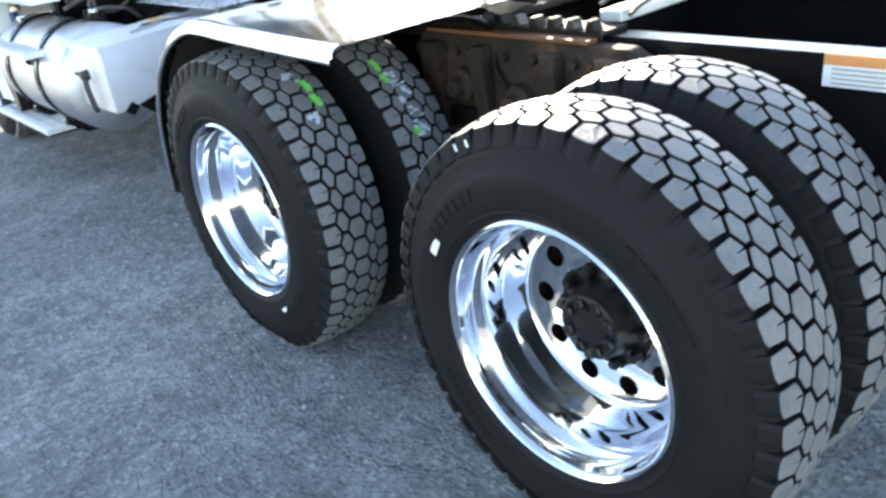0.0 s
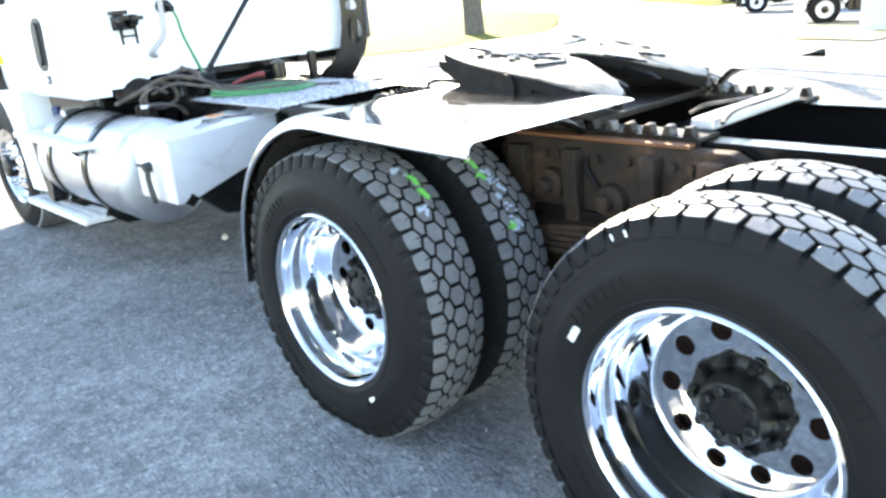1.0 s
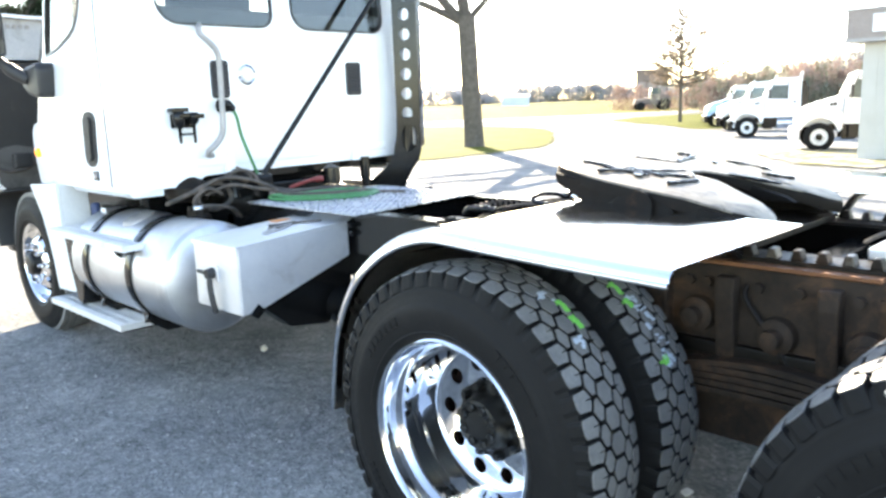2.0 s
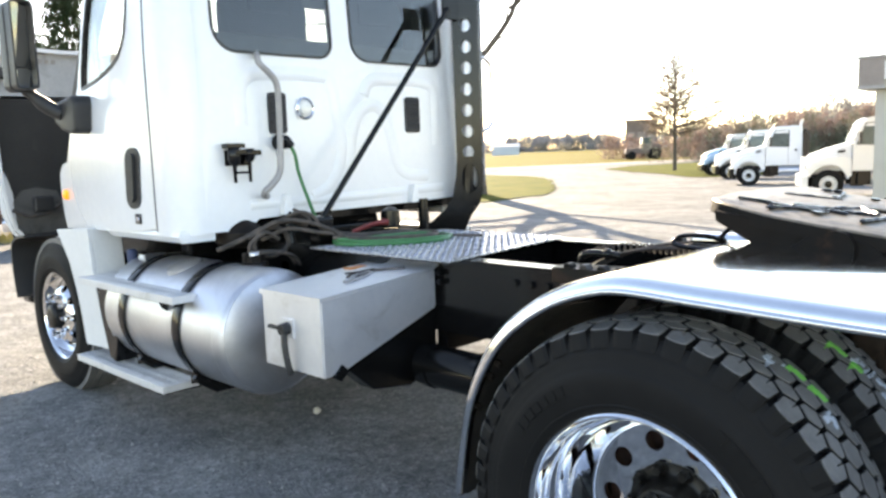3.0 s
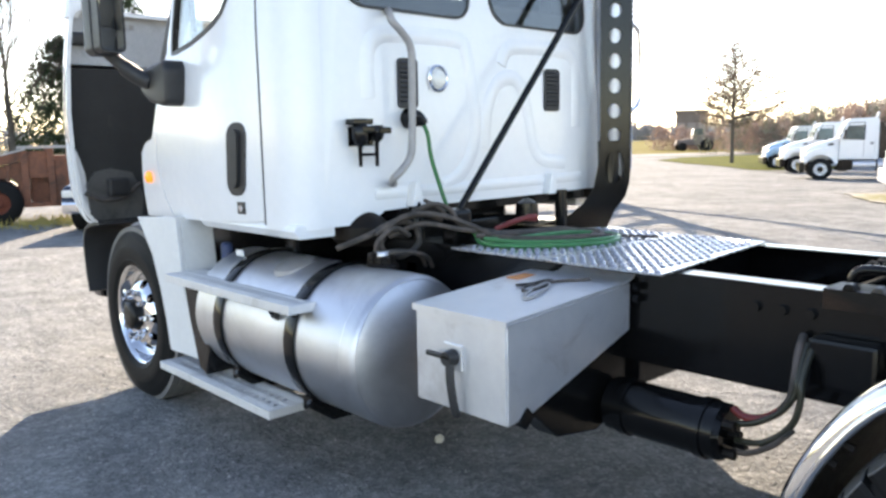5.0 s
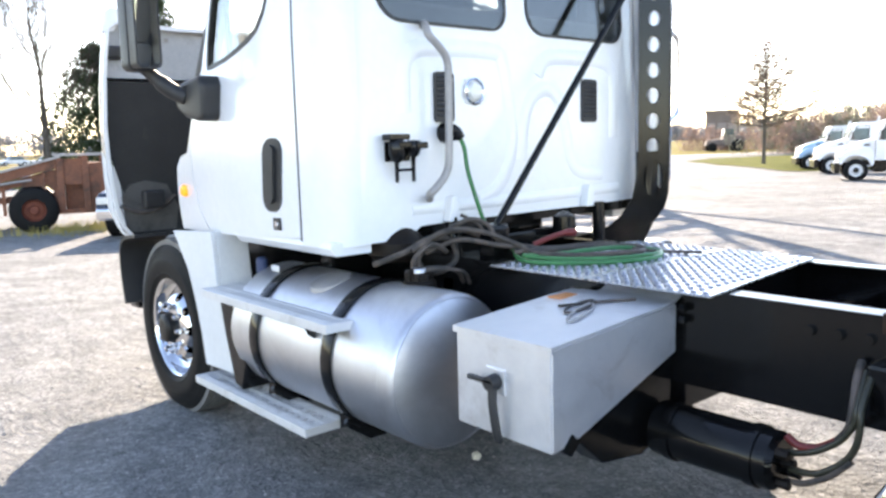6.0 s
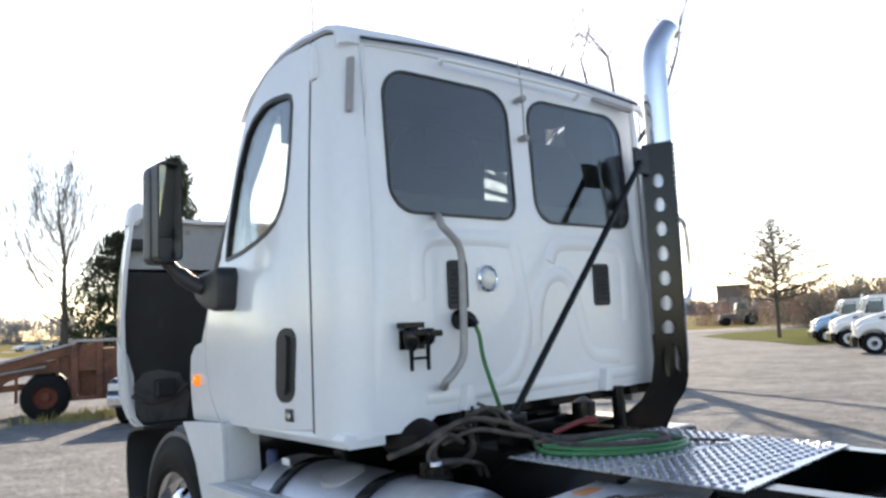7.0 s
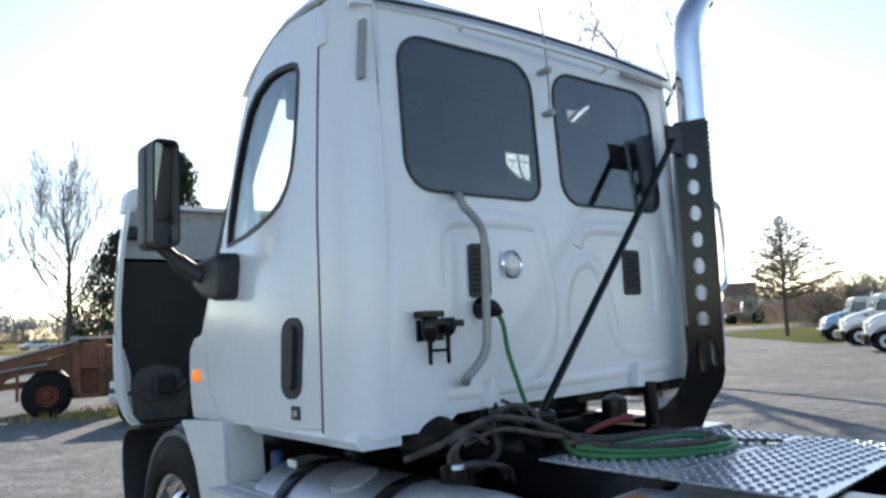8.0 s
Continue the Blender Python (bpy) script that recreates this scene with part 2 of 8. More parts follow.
ROOFBROWN = mat("brown_fascia", (0.24, 0.20, 0.18), (0.33, 0.28, 0.25), 0.8, scale=3, fine=20, bump=0.15)
BLUEPAINT = mat("faded_blue_paint", (0.24, 0.42, 0.62), (0.36, 0.54, 0.72), 0.35, scale=3, fine=30, bump=0.02)
DARKGLASS = mat("dark_window", (0.05, 0.075, 0.075), (0.10, 0.14, 0.135), 0.08, scale=2, fine=10, bump=0.0, rvar=0.03)
BRICKRED = mat("brown_barn_wall", (0.15, 0.115, 0.10), (0.23, 0.18, 0.155), 0.85, scale=0.8, fine=6, bump=0.1)


# ---- mesh tools ----
def part(name, bm, material, parent=None, label="", smooth=False, share=None):
    """One mesh object, under a thing or a part."""
    if share is None:
        me = bpy.data.meshes.new(name)
        if smooth:
            for f in bm.faces:
                f.smooth = True
        bm.normal_update()
        bm.to_mesh(me)
        bm.free()
        for one in material if isinstance(material, (list, tuple)) else [material]:
            me.materials.append(one)
    else:
        me = share
    ob = new(name, me)
    if parent is not None:
        ob.parent = parent
    if smooth:
        me.set_sharp_from_angle(angle=radians(38))
    return tagged(ob, label)


def thing(name, label, category, group="", kind="", at=(0, 0, 0), turn=0.0):
    ob = new(name)
    ob.empty_display_size = 0.1
    ob.matrix_basis = pose(*at, 0, 0, turn)
    return tagged(ob, label, category, group, kind)


def sub(name, parent, label="", at=(0, 0, 0), rot=(0, 0, 0)):
    """An empty that gathers the pieces of a part."""
    ob = new(name)
    ob.empty_display_size = 0.05
    ob.parent = parent
    ob.matrix_basis = pose(*at, *rot)
    return tagged(ob, label)


def B():
    return bmesh.new()


def prism(bm, outline, axis, lo, hi, bevel=0.0, seg=2, mapf=None):
    """A polygon pushed along an axis. The outline's two numbers are the other axes in order."""
    def at(u, v, w):
        return {"x": (w, u, v), "y": (u, w, v), "z": (u, v, w)}[axis]
    a = [bm.verts.new(at(u, v, lo)) for u, v in outline]
    b = [bm.verts.new(at(u, v, hi)) for u, v in outline]
    n = len(outline)
    fs = [bm.faces.new(a), bm.faces.new(b[::-1])]
    for i in range(n):
        j = (i + 1) % n
        fs.append(bm.faces.new((a[j], a[i], b[i], b[j])))
    bmesh.ops.recalc_face_normals(bm, faces=fs)
    if bevel:
        es = list({e for f in fs for e in f.edges})
        bmesh.ops.bevel(bm, geom=es, offset=bevel, segments=seg, profile=0.6, affect="EDGES", clamp_overlap=True)
    return bm


def box(bm, x0, x1, y0, y1, z0, z1, bevel=0.0, seg=2):
    return prism(bm, [(x0, y0), (x1, y0), (x1, y1), (x0, y1)], "z", z0, z1, bevel, seg)


def basis(d):
    d = Vector(d).normalized()
    u = d.cross(Vector((0, 0, 1)))
    if u.length < 1e-3:
        u = Vector((1, 0, 0))
    u.normalize()
    return u, d.cross(u).normalized()


def tube(bm, pts, r, seg=10, closed=False, cap=True):
    """A round bar along points; r is one radius or one for each point."""
    pts = [Vector(p) for p in pts]
    rs = r if isinstance(r, (list, tuple)) else [r] * len(pts)
    rings, n = [], len(pts)
    u = None
    for i, p in enumerate(pts):
        a = pts[(i - 1) % n] if closed or i else p
        b = pts[(i + 1) % n] if closed or i < n - 1 else p
        d = (b - a).normalized() if (b - a).length > 1e-9 else Vector((0, 0, 1))
        if u is None:
            u, v = basis(d)
        else:
            u = (u - d * u.dot(d)).normalized()
            v = d.cross(u)
        rings.append([bm.verts.new(p + rs[i] * (math.cos(k * math.tau / seg) * u + math.sin(k * math.tau / seg) * v)) for k in range(seg)])
    for i in range(n if closed else n - 1):
        a, b = rings[i], rings[(i + 1) % n]
        for k in range(seg):
            bm.faces.new((a[k], a[(k + 1) % seg], b[(k + 1) % seg], b[k]))
    if cap and not closed:
        bm.faces.new(rings[0][::-1])
        bm.faces.new(rings[-1])
    return bm


def smooth_path(pts, steps=6):
    """Catmull-Rom through the points."""
    pts = [Vector(p) for p in pts]
    out = []
    for i in range(len(pts) - 1):
        p0, p1, p2, p3 = pts[max(i - 1, 0)], pts[i], pts[i + 1], pts[min(i + 2, len(pts) - 1)]
        for s in range(steps):
            t = s / steps
            out.append(0.5 * (2 * p1 + (p2 - p0) * t + (2 * p0 - 5 * p1 + 4 * p2 - p3) * t * t + (3 * p1 - p0 - 3 * p2 + p3) * t ** 3))
    out.append(pts[-1])
    return out


def lathe(bm, profile, axis="x", seg=64, centre=(0, 0, 0), close=False):
    """Turns (along, radius) pairs round an axis."""
    c = Vector(centre)
    def at(a, r, k):
        s, q = math.sin(k * math.tau / seg) * r, math.cos(k * math.tau / seg) * r
        return c + Vector({"x": (a, s, q), "y": (q, a, s), "z": (s, q, a)}[axis])
    rings = []
    for a, r in profile:
        rings.append([bm.verts.new(at(a, 0, 0))] if r < 1e-6 else [bm.verts.new(at(a, r, k)) for k in range(seg)])
    pairs = list(zip(rings, rings[1:])) + ([(rings[-1], rings[0])] if close else [])
    for a, b in pairs:
        for k in range(seg):
            j = (k + 1) % seg
            if len(a) == 1 and len(b) > 1:
                bm.faces.new((a[0], b[j], b[k]))
            elif len(b) == 1 and len(a) > 1:
                bm.faces.new((a[k], a[j], b[0]))
            elif len(a) > 1:
                bm.faces.new((a[k], a[j], b[j], b[k]))
    bmesh.ops.recalc_face_normals(bm, faces=bm.faces)
    return bm


def rounded(u0, u1, v0, v1, r, seg=6):
    """A rectangle with round corners; r is one radius or four (from the low corner, against the clock)."""
    rs = r if isinstance(r, (list, tuple)) else [r] * 4
    out = []
    for (cu, cv, a0), q in zip(((u0, v0, 180), (u1, v0, 270), (u1, v1, 0), (u0, v1, 90)), rs):
        mu, mv = (cu + q if cu == u0 else cu - q), (cv + q if cv == v0 else cv - q)
        for k in range(seg + 1):
            a = radians(a0 + 90 * k / seg)
            out.append((mu + q * math.cos(a), mv + q * math.sin(a)))
    return out


def panel(bm, outline, holes, where, thick, grain=0.0):
    """A sheet with openings: where(u, v, d) lays it in space, d runs from 0 to thick."""
    flat = bmesh.new()
    edges = []
    for loop in (outline, *holes):
        vs = [flat.verts.new((u, v, 0)) for u, v in loop]
        edges += [flat.edges.new((vs[i], vs[(i + 1) % len(vs)])) for i in range(len(vs))]
    bmesh.ops.triangle_fill(flat, use_beauty=True, use_dissolve=False, edges=edges, normal=(0, 0, 1))
    if grain:
        for k, no in ((0, (1, 0, 0)), (1, (0, 1, 0))):
            lo, hi = min(p[k] for p in outline), max(p[k] for p in outline)
            for i in range(1, int((hi - lo) / grain) + 1):
                at = lo + i * grain + 0.0003
                bmesh.ops.bisect_plane(flat, geom=flat.verts[:] + flat.edges[:] + flat.faces[:], plane_co=(at * no[0], at * no[1], 0), plane_no=no)
    flat.verts.index_update()
    co = [(v.co.x, v.co.y) for v in flat.verts]
    tris = [[v.index for v in f.verts] for f in flat.faces]
    rim = [(e.verts[0].index, e.verts[1].index) for e in flat.edges if len(e.link_faces) == 1]
    flat.free()
    top = [bm.verts.new(where(u, v, 0)) for u, v in co]
    low = [bm.verts.new(where(u, v, thick)) for u, v in co]
    fs = [bm.faces.new([top[i] for i in f]) for f in tris] + [bm.faces.new([low[i] for i in reversed(f)]) for f in tris]
    fs += [bm.faces.new((top[a], top[b], low[b], low[a])) for a, b in rim]
    bmesh.ops.recalc_face_normals(bm, faces=fs)
    return bm


def ring(bm, outer, inner, where, thick):
    """A frame between two outlines of equal length."""
    n = len(outer)
    rows = [[bm.verts.new(where(u, v, d)) for u, v in loop] for loop, d in ((outer, 0), (inner, 0), (inner, thick), (outer, thick))]
    fs = []
    for a, b in zip(rows, rows[1:] + rows[:1]):
        for i in range(n):
            j = (i + 1) % n
            fs.append(bm.faces.new((a[i], a[j], b[j], b[i])))
    bmesh.ops.recalc_face_normals(bm, faces=fs)
    return bm


def shell(bm, rows, thick, centre, wrap=False):
    """A sheet through rows of points, with its thickness on the side of centre."""
    outer = [[bm.verts.new(p) for p in r] for r in rows]
    n = len(outer[0])
    cells = []
    for i in range(len(outer) - 1):
        for k in range(n if wrap else n - 1):
            j = (k + 1) % n
            cells.append(((i, k), (i, j), (i + 1, j), (i + 1, k)))
    fs = [bm.faces.new([outer[i][k] for i, k in c]) for c in cells]
    bmesh.ops.recalc_face_normals(bm, faces=fs)
    bm.normal_update()
    c = Vector(centre)
    if sum((f.calc_center_median() - c).dot(f.normal) for f in fs) < 0:
        for f in fs:
            f.normal_flip()
        bm.normal_update()
    inner = [[bm.verts.new(v.co - v.normal * thick) for v in r] for r in outer]
    fs += [bm.faces.new([inner[i][k] for i, k in reversed(c)]) for c in cells]
    for r in (0, -1):
        for k in range(n if wrap else n - 1):
            j = (k + 1) % n
            fs.append(bm.faces.new((outer[r][k], outer[r][j], inner[r][j], inner[r][k])))
    if not wrap:
        for k in (0, -1):
            for i in range(len(outer) - 1):
                fs.append(bm.faces.new((outer[i][k], outer[i + 1][k], inner[i + 1][k], inner[i][k])))
    bmesh.ops.recalc_face_normals(bm, faces=fs)
    return bm


def bolt(bm, at, d, r=0.012, h=0.012):
    """A hexagon head on a surface."""
    d = Vector(d).normalized()
    tube(bm, [Vector(at), Vector(at) + d * h], r, 6)
    return bm

# ---- ground and the country round it ----
def gz(x, y=0.0):
    """The lot falls gently away on the far side of the truck."""
    s = min(max(x - 3.0, 0.0), 47.0)
    return -0.0125 * (s * s / 12 if s < 6 else s - 3)


def ragged(outline, cell, amount, seed):
    """An outline in plan with an uneven, overgrown edge."""
    g, out = random.Random(seed), []
    for (x0, y0), (x1, y1) in zip(outline, outline[1:] + outline[:1]):
        n = max(1, min(60, int(math.hypot(x1 - x0, y1 - y0) / cell)))
        for k in range(n):
            out.append((x0 + (x1 - x0) * k / n + g.gauss(0, amount), y0 + (y1 - y0) * k / n + g.gauss(0, amount)))
    return out


def sheet(bm, outline, lift, step=4.0):
    """A flat patch that follows the ground: outline in plan, cut into cells."""
    vs = [bm.verts.new((x, y, 0)) for x, y in outline]
    bm.faces.new(vs)
    xs, ys = [p[0] for p in outline], [p[1] for p in outline]
    for lo, hi, no in ((min(xs), max(xs), (1, 0, 0)), (min(ys), max(ys), (0, 1, 0))):
        k = lo + step
        while k < hi and k - lo < 60 * step:
            co = tuple(k * c for c in no)
            bmesh.ops.bisect_plane(bm, geom=bm.verts[:] + bm.edges[:] + bm.faces[:], plane_co=co, plane_no=no)
            k += step
    for v in bm.verts:
        v.co.z = gz(v.co.x) + lift
    bm.normal_update()
    for f in bm.faces:
        if f.normal.z < 0:
            f.normal_flip()
    return bm


bm = B()
xs = [-3000, -900, -250, -80, -30, -12, -5, 0, 3, 4.5, 6, 7.5, 9, 12, 18, 26, 36, 50, 80, 150, 400, 1200, 3500]
ys = [-3000, -900, -250, -80, -30, -12, -5, 0, 5, 12, 25, 50, 90, 180, 420, 1200, 3500]
grid = [[bm.verts.new((x, y, gz(x))) for x in xs] for y in ys]
for a, b in zip(grid, grid[1:]):
    for i in range(len(xs) - 1):
        bm.faces.new((a[i], a[i + 1], b[i + 1], b[i]))
tagged(part("ground", bm, GRAVEL), "dusty grey crushed-stone gravel lot with tyre-worn patches", "ground", kind="structure")

FIELD_EDGE = [(-400, 66), (-40, 66), (20, 66), (58, 62), (78, 52), (100, 44), (170, 28), (500, -30), (1600, -100), (2600, 900), (1500, 2600), (0, 2800), (-1500, 2600)]
tagged(part("field", sheet(B(), FIELD_EDGE, 0.03, 60.0), FIELD), "flat straw-coloured stubble field beyond the road", "field", kind="structure")
tagged(part("road", sheet(B(), [(-300, 58), (10, 58), (44, 55), (64, 46), (84, 38), (150, 18), (400, -40), (400, -30), (160, 27), (96, 43), (76, 51), (56, 61), (20, 65), (-300, 65)], 0.045, 12.0), ROADMAT), "pale sun-bleached country road past the field", "road", kind="structure")
tagged(part("road", sheet(B(), [(-300, 132), (20, 130.5), (48, 130), (50, 140), (20, 141), (-300, 143)], 0.05, 12.0), ROADMAT), "pale country road across the field with cars on it", "road", kind="structure")
tagged(part("lawn", sheet(B(), ragged([(-30, 40), (4, 41), (4.4, 47), (5, 55), (-30, 55)], 0.7, 0.15, 5), 0.03, 3.0), LAWN), "green grass verge along the edge of the lot", "lawn", kind="structure")
tagged(part("lawn", sheet(B(), ragged([(8.5, 19), (9.5, 15), (12.5, 14.2), (16, 14.6), (19.5, 15.6), (24, 18.5), (28.5, 21.8), (34, 26), (40, 32), (44, 40), (42, 53), (24, 56.5), (8, 56.5), (5, 40)], 0.7, 0.13, 1), 0.03, 3.0), LAWN), "short green lawn with tan patches round a bare tree", "lawn", kind="structure")
tagged(part("lawn", sheet(B(), ragged([(36.5, 18.2), (38, 17.2), (45, 15.5), (60, 14), (110, 6), (110, 24), (84, 34), (66, 39.5), (57, 37), (48, 28.5), (41, 22)], 1.0, 0.2, 2), 0.03, 3.0), LAWN), "green grass strip beside the lot with a russet tree", "lawn", kind="structure")
DRYLAWN = mat("dry_yellow_grass", (0.11, 0.118, 0.03), (0.23, 0.205, 0.085), 0.95, scale=1.6, fine=14, bump=0.5, dirt=(0.30, 0.285, 0.255), dirt_at=(0.46, 0.56), spec=0.1)
tagged(part("lawn", sheet(B(), ragged([(14.3, 3.2), (14.5, 3.85), (14.9, 5.0), (16.2, 6.0), (17.8, 7.1), (19.1, 7.85), (19.35, 7.6), (19.9, 6.5), (20.3, 5.4), (20.4, 3.6), (17.2, 3.4)], 0.22, 0.05, 3), 0.03, 2.0), DRYLAWN), "thin strip of dry yellow grass beside the small office", "lawn", kind="structure")

# loose stones lying on the gravel
rng = random.Random(5)
bm = B()
SHAPES = []
for _ in range(6):
    t = bmesh.new()
    bmesh.ops.create_icosphere(t, subdivisions=1, radius=1.0)
    SHAPES.append(([Vector(v.co) * rng.uniform(0.7, 1.25) for v in t.verts], [[v.index for v in f.verts] for f in t.faces]))
    t.free()
verts, faces = [], []
for k in range(2600):
    if k < 2250:
        x, y = rng.uniform(-4.2, 2.5), rng.uniform(-2.2, 7.5)
    else:
        x, y = rng.uniform(-6, 9), rng.uniform(-3, 16)
    r = 0.0028 + 0.006 * rng.random() ** 3
    vs, fs = SHAPES[k % 6]
    m = Matrix.LocRotScale((x, y, gz(x) + r * 0.35), Euler((rng.random() * 6, rng.random() * 6, rng.random() * 6)), (r, r * 1.3, r * 0.7))
    n = len(verts)
    verts += [m @ v for v in vs]
    faces += [[i + n for i in f] for f in fs]
bm.free()
me = bpy.data.meshes.new("loose_stones")
me.from_pydata(verts, [], faces)
me.materials.append(PEBBLE)
tagged(new("loose_stones", me), "scattered small grey stones lying on the gravel", "stones", kind="stuff")

# ---- the truck ----
truck = thing("semi_truck", "white day-cab tractor truck with raised hood and chrome wheels", "truck")
AXLE_Z, TYRE_R = 0.5, 0.538
FRONT_Y, REAR_Y, STEER_Y = 0.0, -1.40, 4.36


def tyre_mesh(x_out, x_in, grow=1.0):
    """Carcass of one tyre, axis along x, standing between two faces."""
    w, m = x_in - x_out, x_out
    half = [(0.030, 0.298), (0.014, 0.310), (0.008, 0.328), (0.004, 0.331), (0.002, 0.338), (0.004, 0.341), (0.0, 0.362), (-0.002, 0.395), (0.0, 0.412), (0.004, 0.424), (0.008, 0.430), (0.0085, 0.436), (0.011, 0.441), (0.016, 0.460), (0.0165, 0.464), (0.019, 0.468), (0.024, 0.484), (0.030, 0.497), (0.038, 0.507)]
    prof = [(m + a, r) for a, r in half] + [(m + w / 2, 0.516)] + [(x_in - a, r) for a, r in reversed(half)]
    return flat_foot(lathe(B(), [(a, r if r < 0.32 else 0.32 + (r - 0.32) * grow) for a, r in prof], "x", 96))


def flat_foot(bm):
    """The tyre stands: what would lie under the ground is pressed flat."""
    for v in bm.verts:
        v.co.z = max(v.co.z, -AXLE_Z)
    return bm


def tread_mesh(x_out, x_in, count=48):
    """Five nested rows of six-sided lugs; the shoulder lugs are slit and run down over the edge."""
    bm = B()
    mid = (x_out + x_in) / 2
    pitch = math.tau / count
    jig = random.Random(3)
    e = 0.452
    centre = [(-0.019, -e), (0.019, -e), (0.033, 0.0), (0.019, e), (-0.019, e), (-0.033, 0.0)]
    between = [(0.0375, -e), (0.0515, -e), (0.0655, 0.0), (0.0515, e), (0.0375, e), (0.0238, 0.0)]
    shoulder = [(0.070, -e), (0.109, -e * 0.92), (0.1135, -e * 0.5), (0.1135, e * 0.5), (0.109, e * 0.92), (0.070, e), (0.0575, 0.075), (0.0585, 0.035), (0.078, 0.02), (0.078, -0.02), (0.0585, -0.035), (0.0575, -0.075)]
    rows = [(centre, 1, 0.5), (between, 1, 0.0), (between, -1, 0.0), (shoulder, 1, 0.5), (shoulder, -1, 0.5)]

    def crown(x):
        return 0.016 * (abs(x - mid) / 0.11) ** 2.4

    for shape, s, stag in rows:
        edge = shape is shoulder
        n = len(shape)
        cx = (shape[0][0] + shape[1][0]) / 2 if not edge else 0.092
        for k in range(count):
            a0 = (k + stag) * pitch + jig.uniform(-0.0012, 0.0012)
            top = TYRE_R - 0.0015 * jig.random()
            rings = []
            for depth, grow in ((0.022, 0.99), (0.0022, 0.925), (0.0, 0.88)):
                ring_v = []
                for u, v in shape:
                    x = mid + s * (cx + (u - cx) * grow)
                    r = top - depth - crown(x)
                    if edge and depth > 0.02 and u > 0.1:
                        x, r = x + 0.010 * s, r - 0.022
                    t = a0 + v * pitch * grow
                    ring_v.append(bm.verts.new((x, math.sin(t) * r, math.cos(t) * r)))
                rings.append(ring_v)
            for p, q in zip(rings, rings[1:]):
                for i in range(n):
                    j = (i + 1) % n
                    bm.faces.new((p[i], p[j], q[j], q[i])).material_index = 1 if p is rings[0] else 0
            bm.faces.new(rings[-1])
    bmesh.ops.recalc_face_normals(bm, faces=bm.faces)
    return flat_foot(bm)


def wall_marks():
    """Worn raised maker's bars and lines moulded into the outer sidewall."""
    bm = B()
    for start, n, wide in ((-62, 7, 3.4), (30, 7, 3.4), (118, 9, 2.6), (208, 8, 3.0)):
        for k in range(n):
            c = radians(start + k * (wide + 1.1))
            tops, lows = [], []
            for r, t in ((0.405, -0.5), (0.405, 0.5), (0.378, 0.42), (0.378, -0.42)):
                a = c + t * radians(wide)
                tops.append(bm.verts.new((-1.2345, math.sin(a) * r, math.cos(a) * r)))
                lows.append(bm.verts.new((-1.225, math.sin(a) * r, math.cos(a) * r)))
            bm.faces.new(tops)
            for i in range(4):
                bm.faces.new((tops[i], lows[i], lows[(i + 1) % 4], tops[(i + 1) % 4]))
    bmesh.ops.recalc_face_normals(bm, faces=bm.faces)
    return bm


def holed_disc(bm, xr, r0, r1, hole_r, hole_at, count, x_of):
    """A dished wheel disc with round hand holes, thickness left to the barrel behind."""
    sect = math.tau / count
    for k in range(count):
        c = (k + 0.5) * sect
        n = 24
        bound = []
        for i in range(n):
            a = i / n * 4
            side, f = int(a), a - int(a)
            if side == 0:
                q = (r1, -0.5 + f)
            elif side == 1:
                q = (r1 + (r0 - r1) * f, 0.5)
            elif side == 2:
                q = (r0, 0.5 - f)
            else:
                q = (r0 + (r1 - r0) * f, -0.5)
            bound.append(q)
        outer, inner, deep = [], [], []
        for r, s in bound:
            a = c + s * sect
            outer.append(bm.verts.new((x_of(r), math.sin(a) * r, math.cos(a) * r)))
            y2, z2 = math.sin(s * sect) * r, math.cos(s * sect) * r - hole_at
            ln = math.hypot(y2, z2)
            y3, z3 = y2 / ln * hole_r, z2 / ln * hole_r + hole_at
            rr, ca = math.hypot(y3, z3), c + math.atan2(y3, z3)
            inner.append(bm.verts.new((x_of(rr), math.sin(ca) * rr, math.cos(ca) * rr)))
            deep.append(bm.verts.new((x_of(rr) + 0.022, math.sin(ca) * rr, math.cos(ca) * rr)))
        for i in range(n):
            j = (i + 1) % n
            bm.faces.new((outer[i], outer[j], inner[j], inner[i]))
            bm.faces.new((inner[i], inner[j], deep[j], deep[i]))
    bmesh.ops.remove_doubles(bm, verts=bm.verts, dist=0.0004)
    bmesh.ops.recalc_face_normals(bm, faces=bm.faces)
    return bm


def dish(r):
    """Depth of the drive wheel's face by radius."""
    return -1.005 - 0.015 * max(0.0, (r - 0.232) / 0.0152) ** 2


def drive_rim():
    bm = B()
    lathe(bm, [(-1.185, 0.296), (-1.208, 0.299), (-1.219, 0.304), (-1.224, 0.311), (-1.218, 0.318), (-1.19, 0.316)], "x", 80, close=True)
    lathe(bm, [(-1.208, 0.299), (-1.19, 0.2965), (-1.165, 0.294), (-1.155, 0.288), (-1.148, 0.280), (-1.135, 0.276), (-1.09, 0.272), (-1.07, 0.266), (-1.05, 0.256), (dish(0.2472), 0.2472), (dish(0.241), 0.241), (dish(0.236), 0.236), (-1.005, 0.232)], "x", 80)
    return bm


def drive_disc():
    return holed_disc(B(), 0, 0.13, 0.232, 0.0275, 0.188, 10, dish)


def steer_face(r):
    return -1.028 + 0.075 * max(0.0, (r - 0.15) / 0.10) ** 1.5


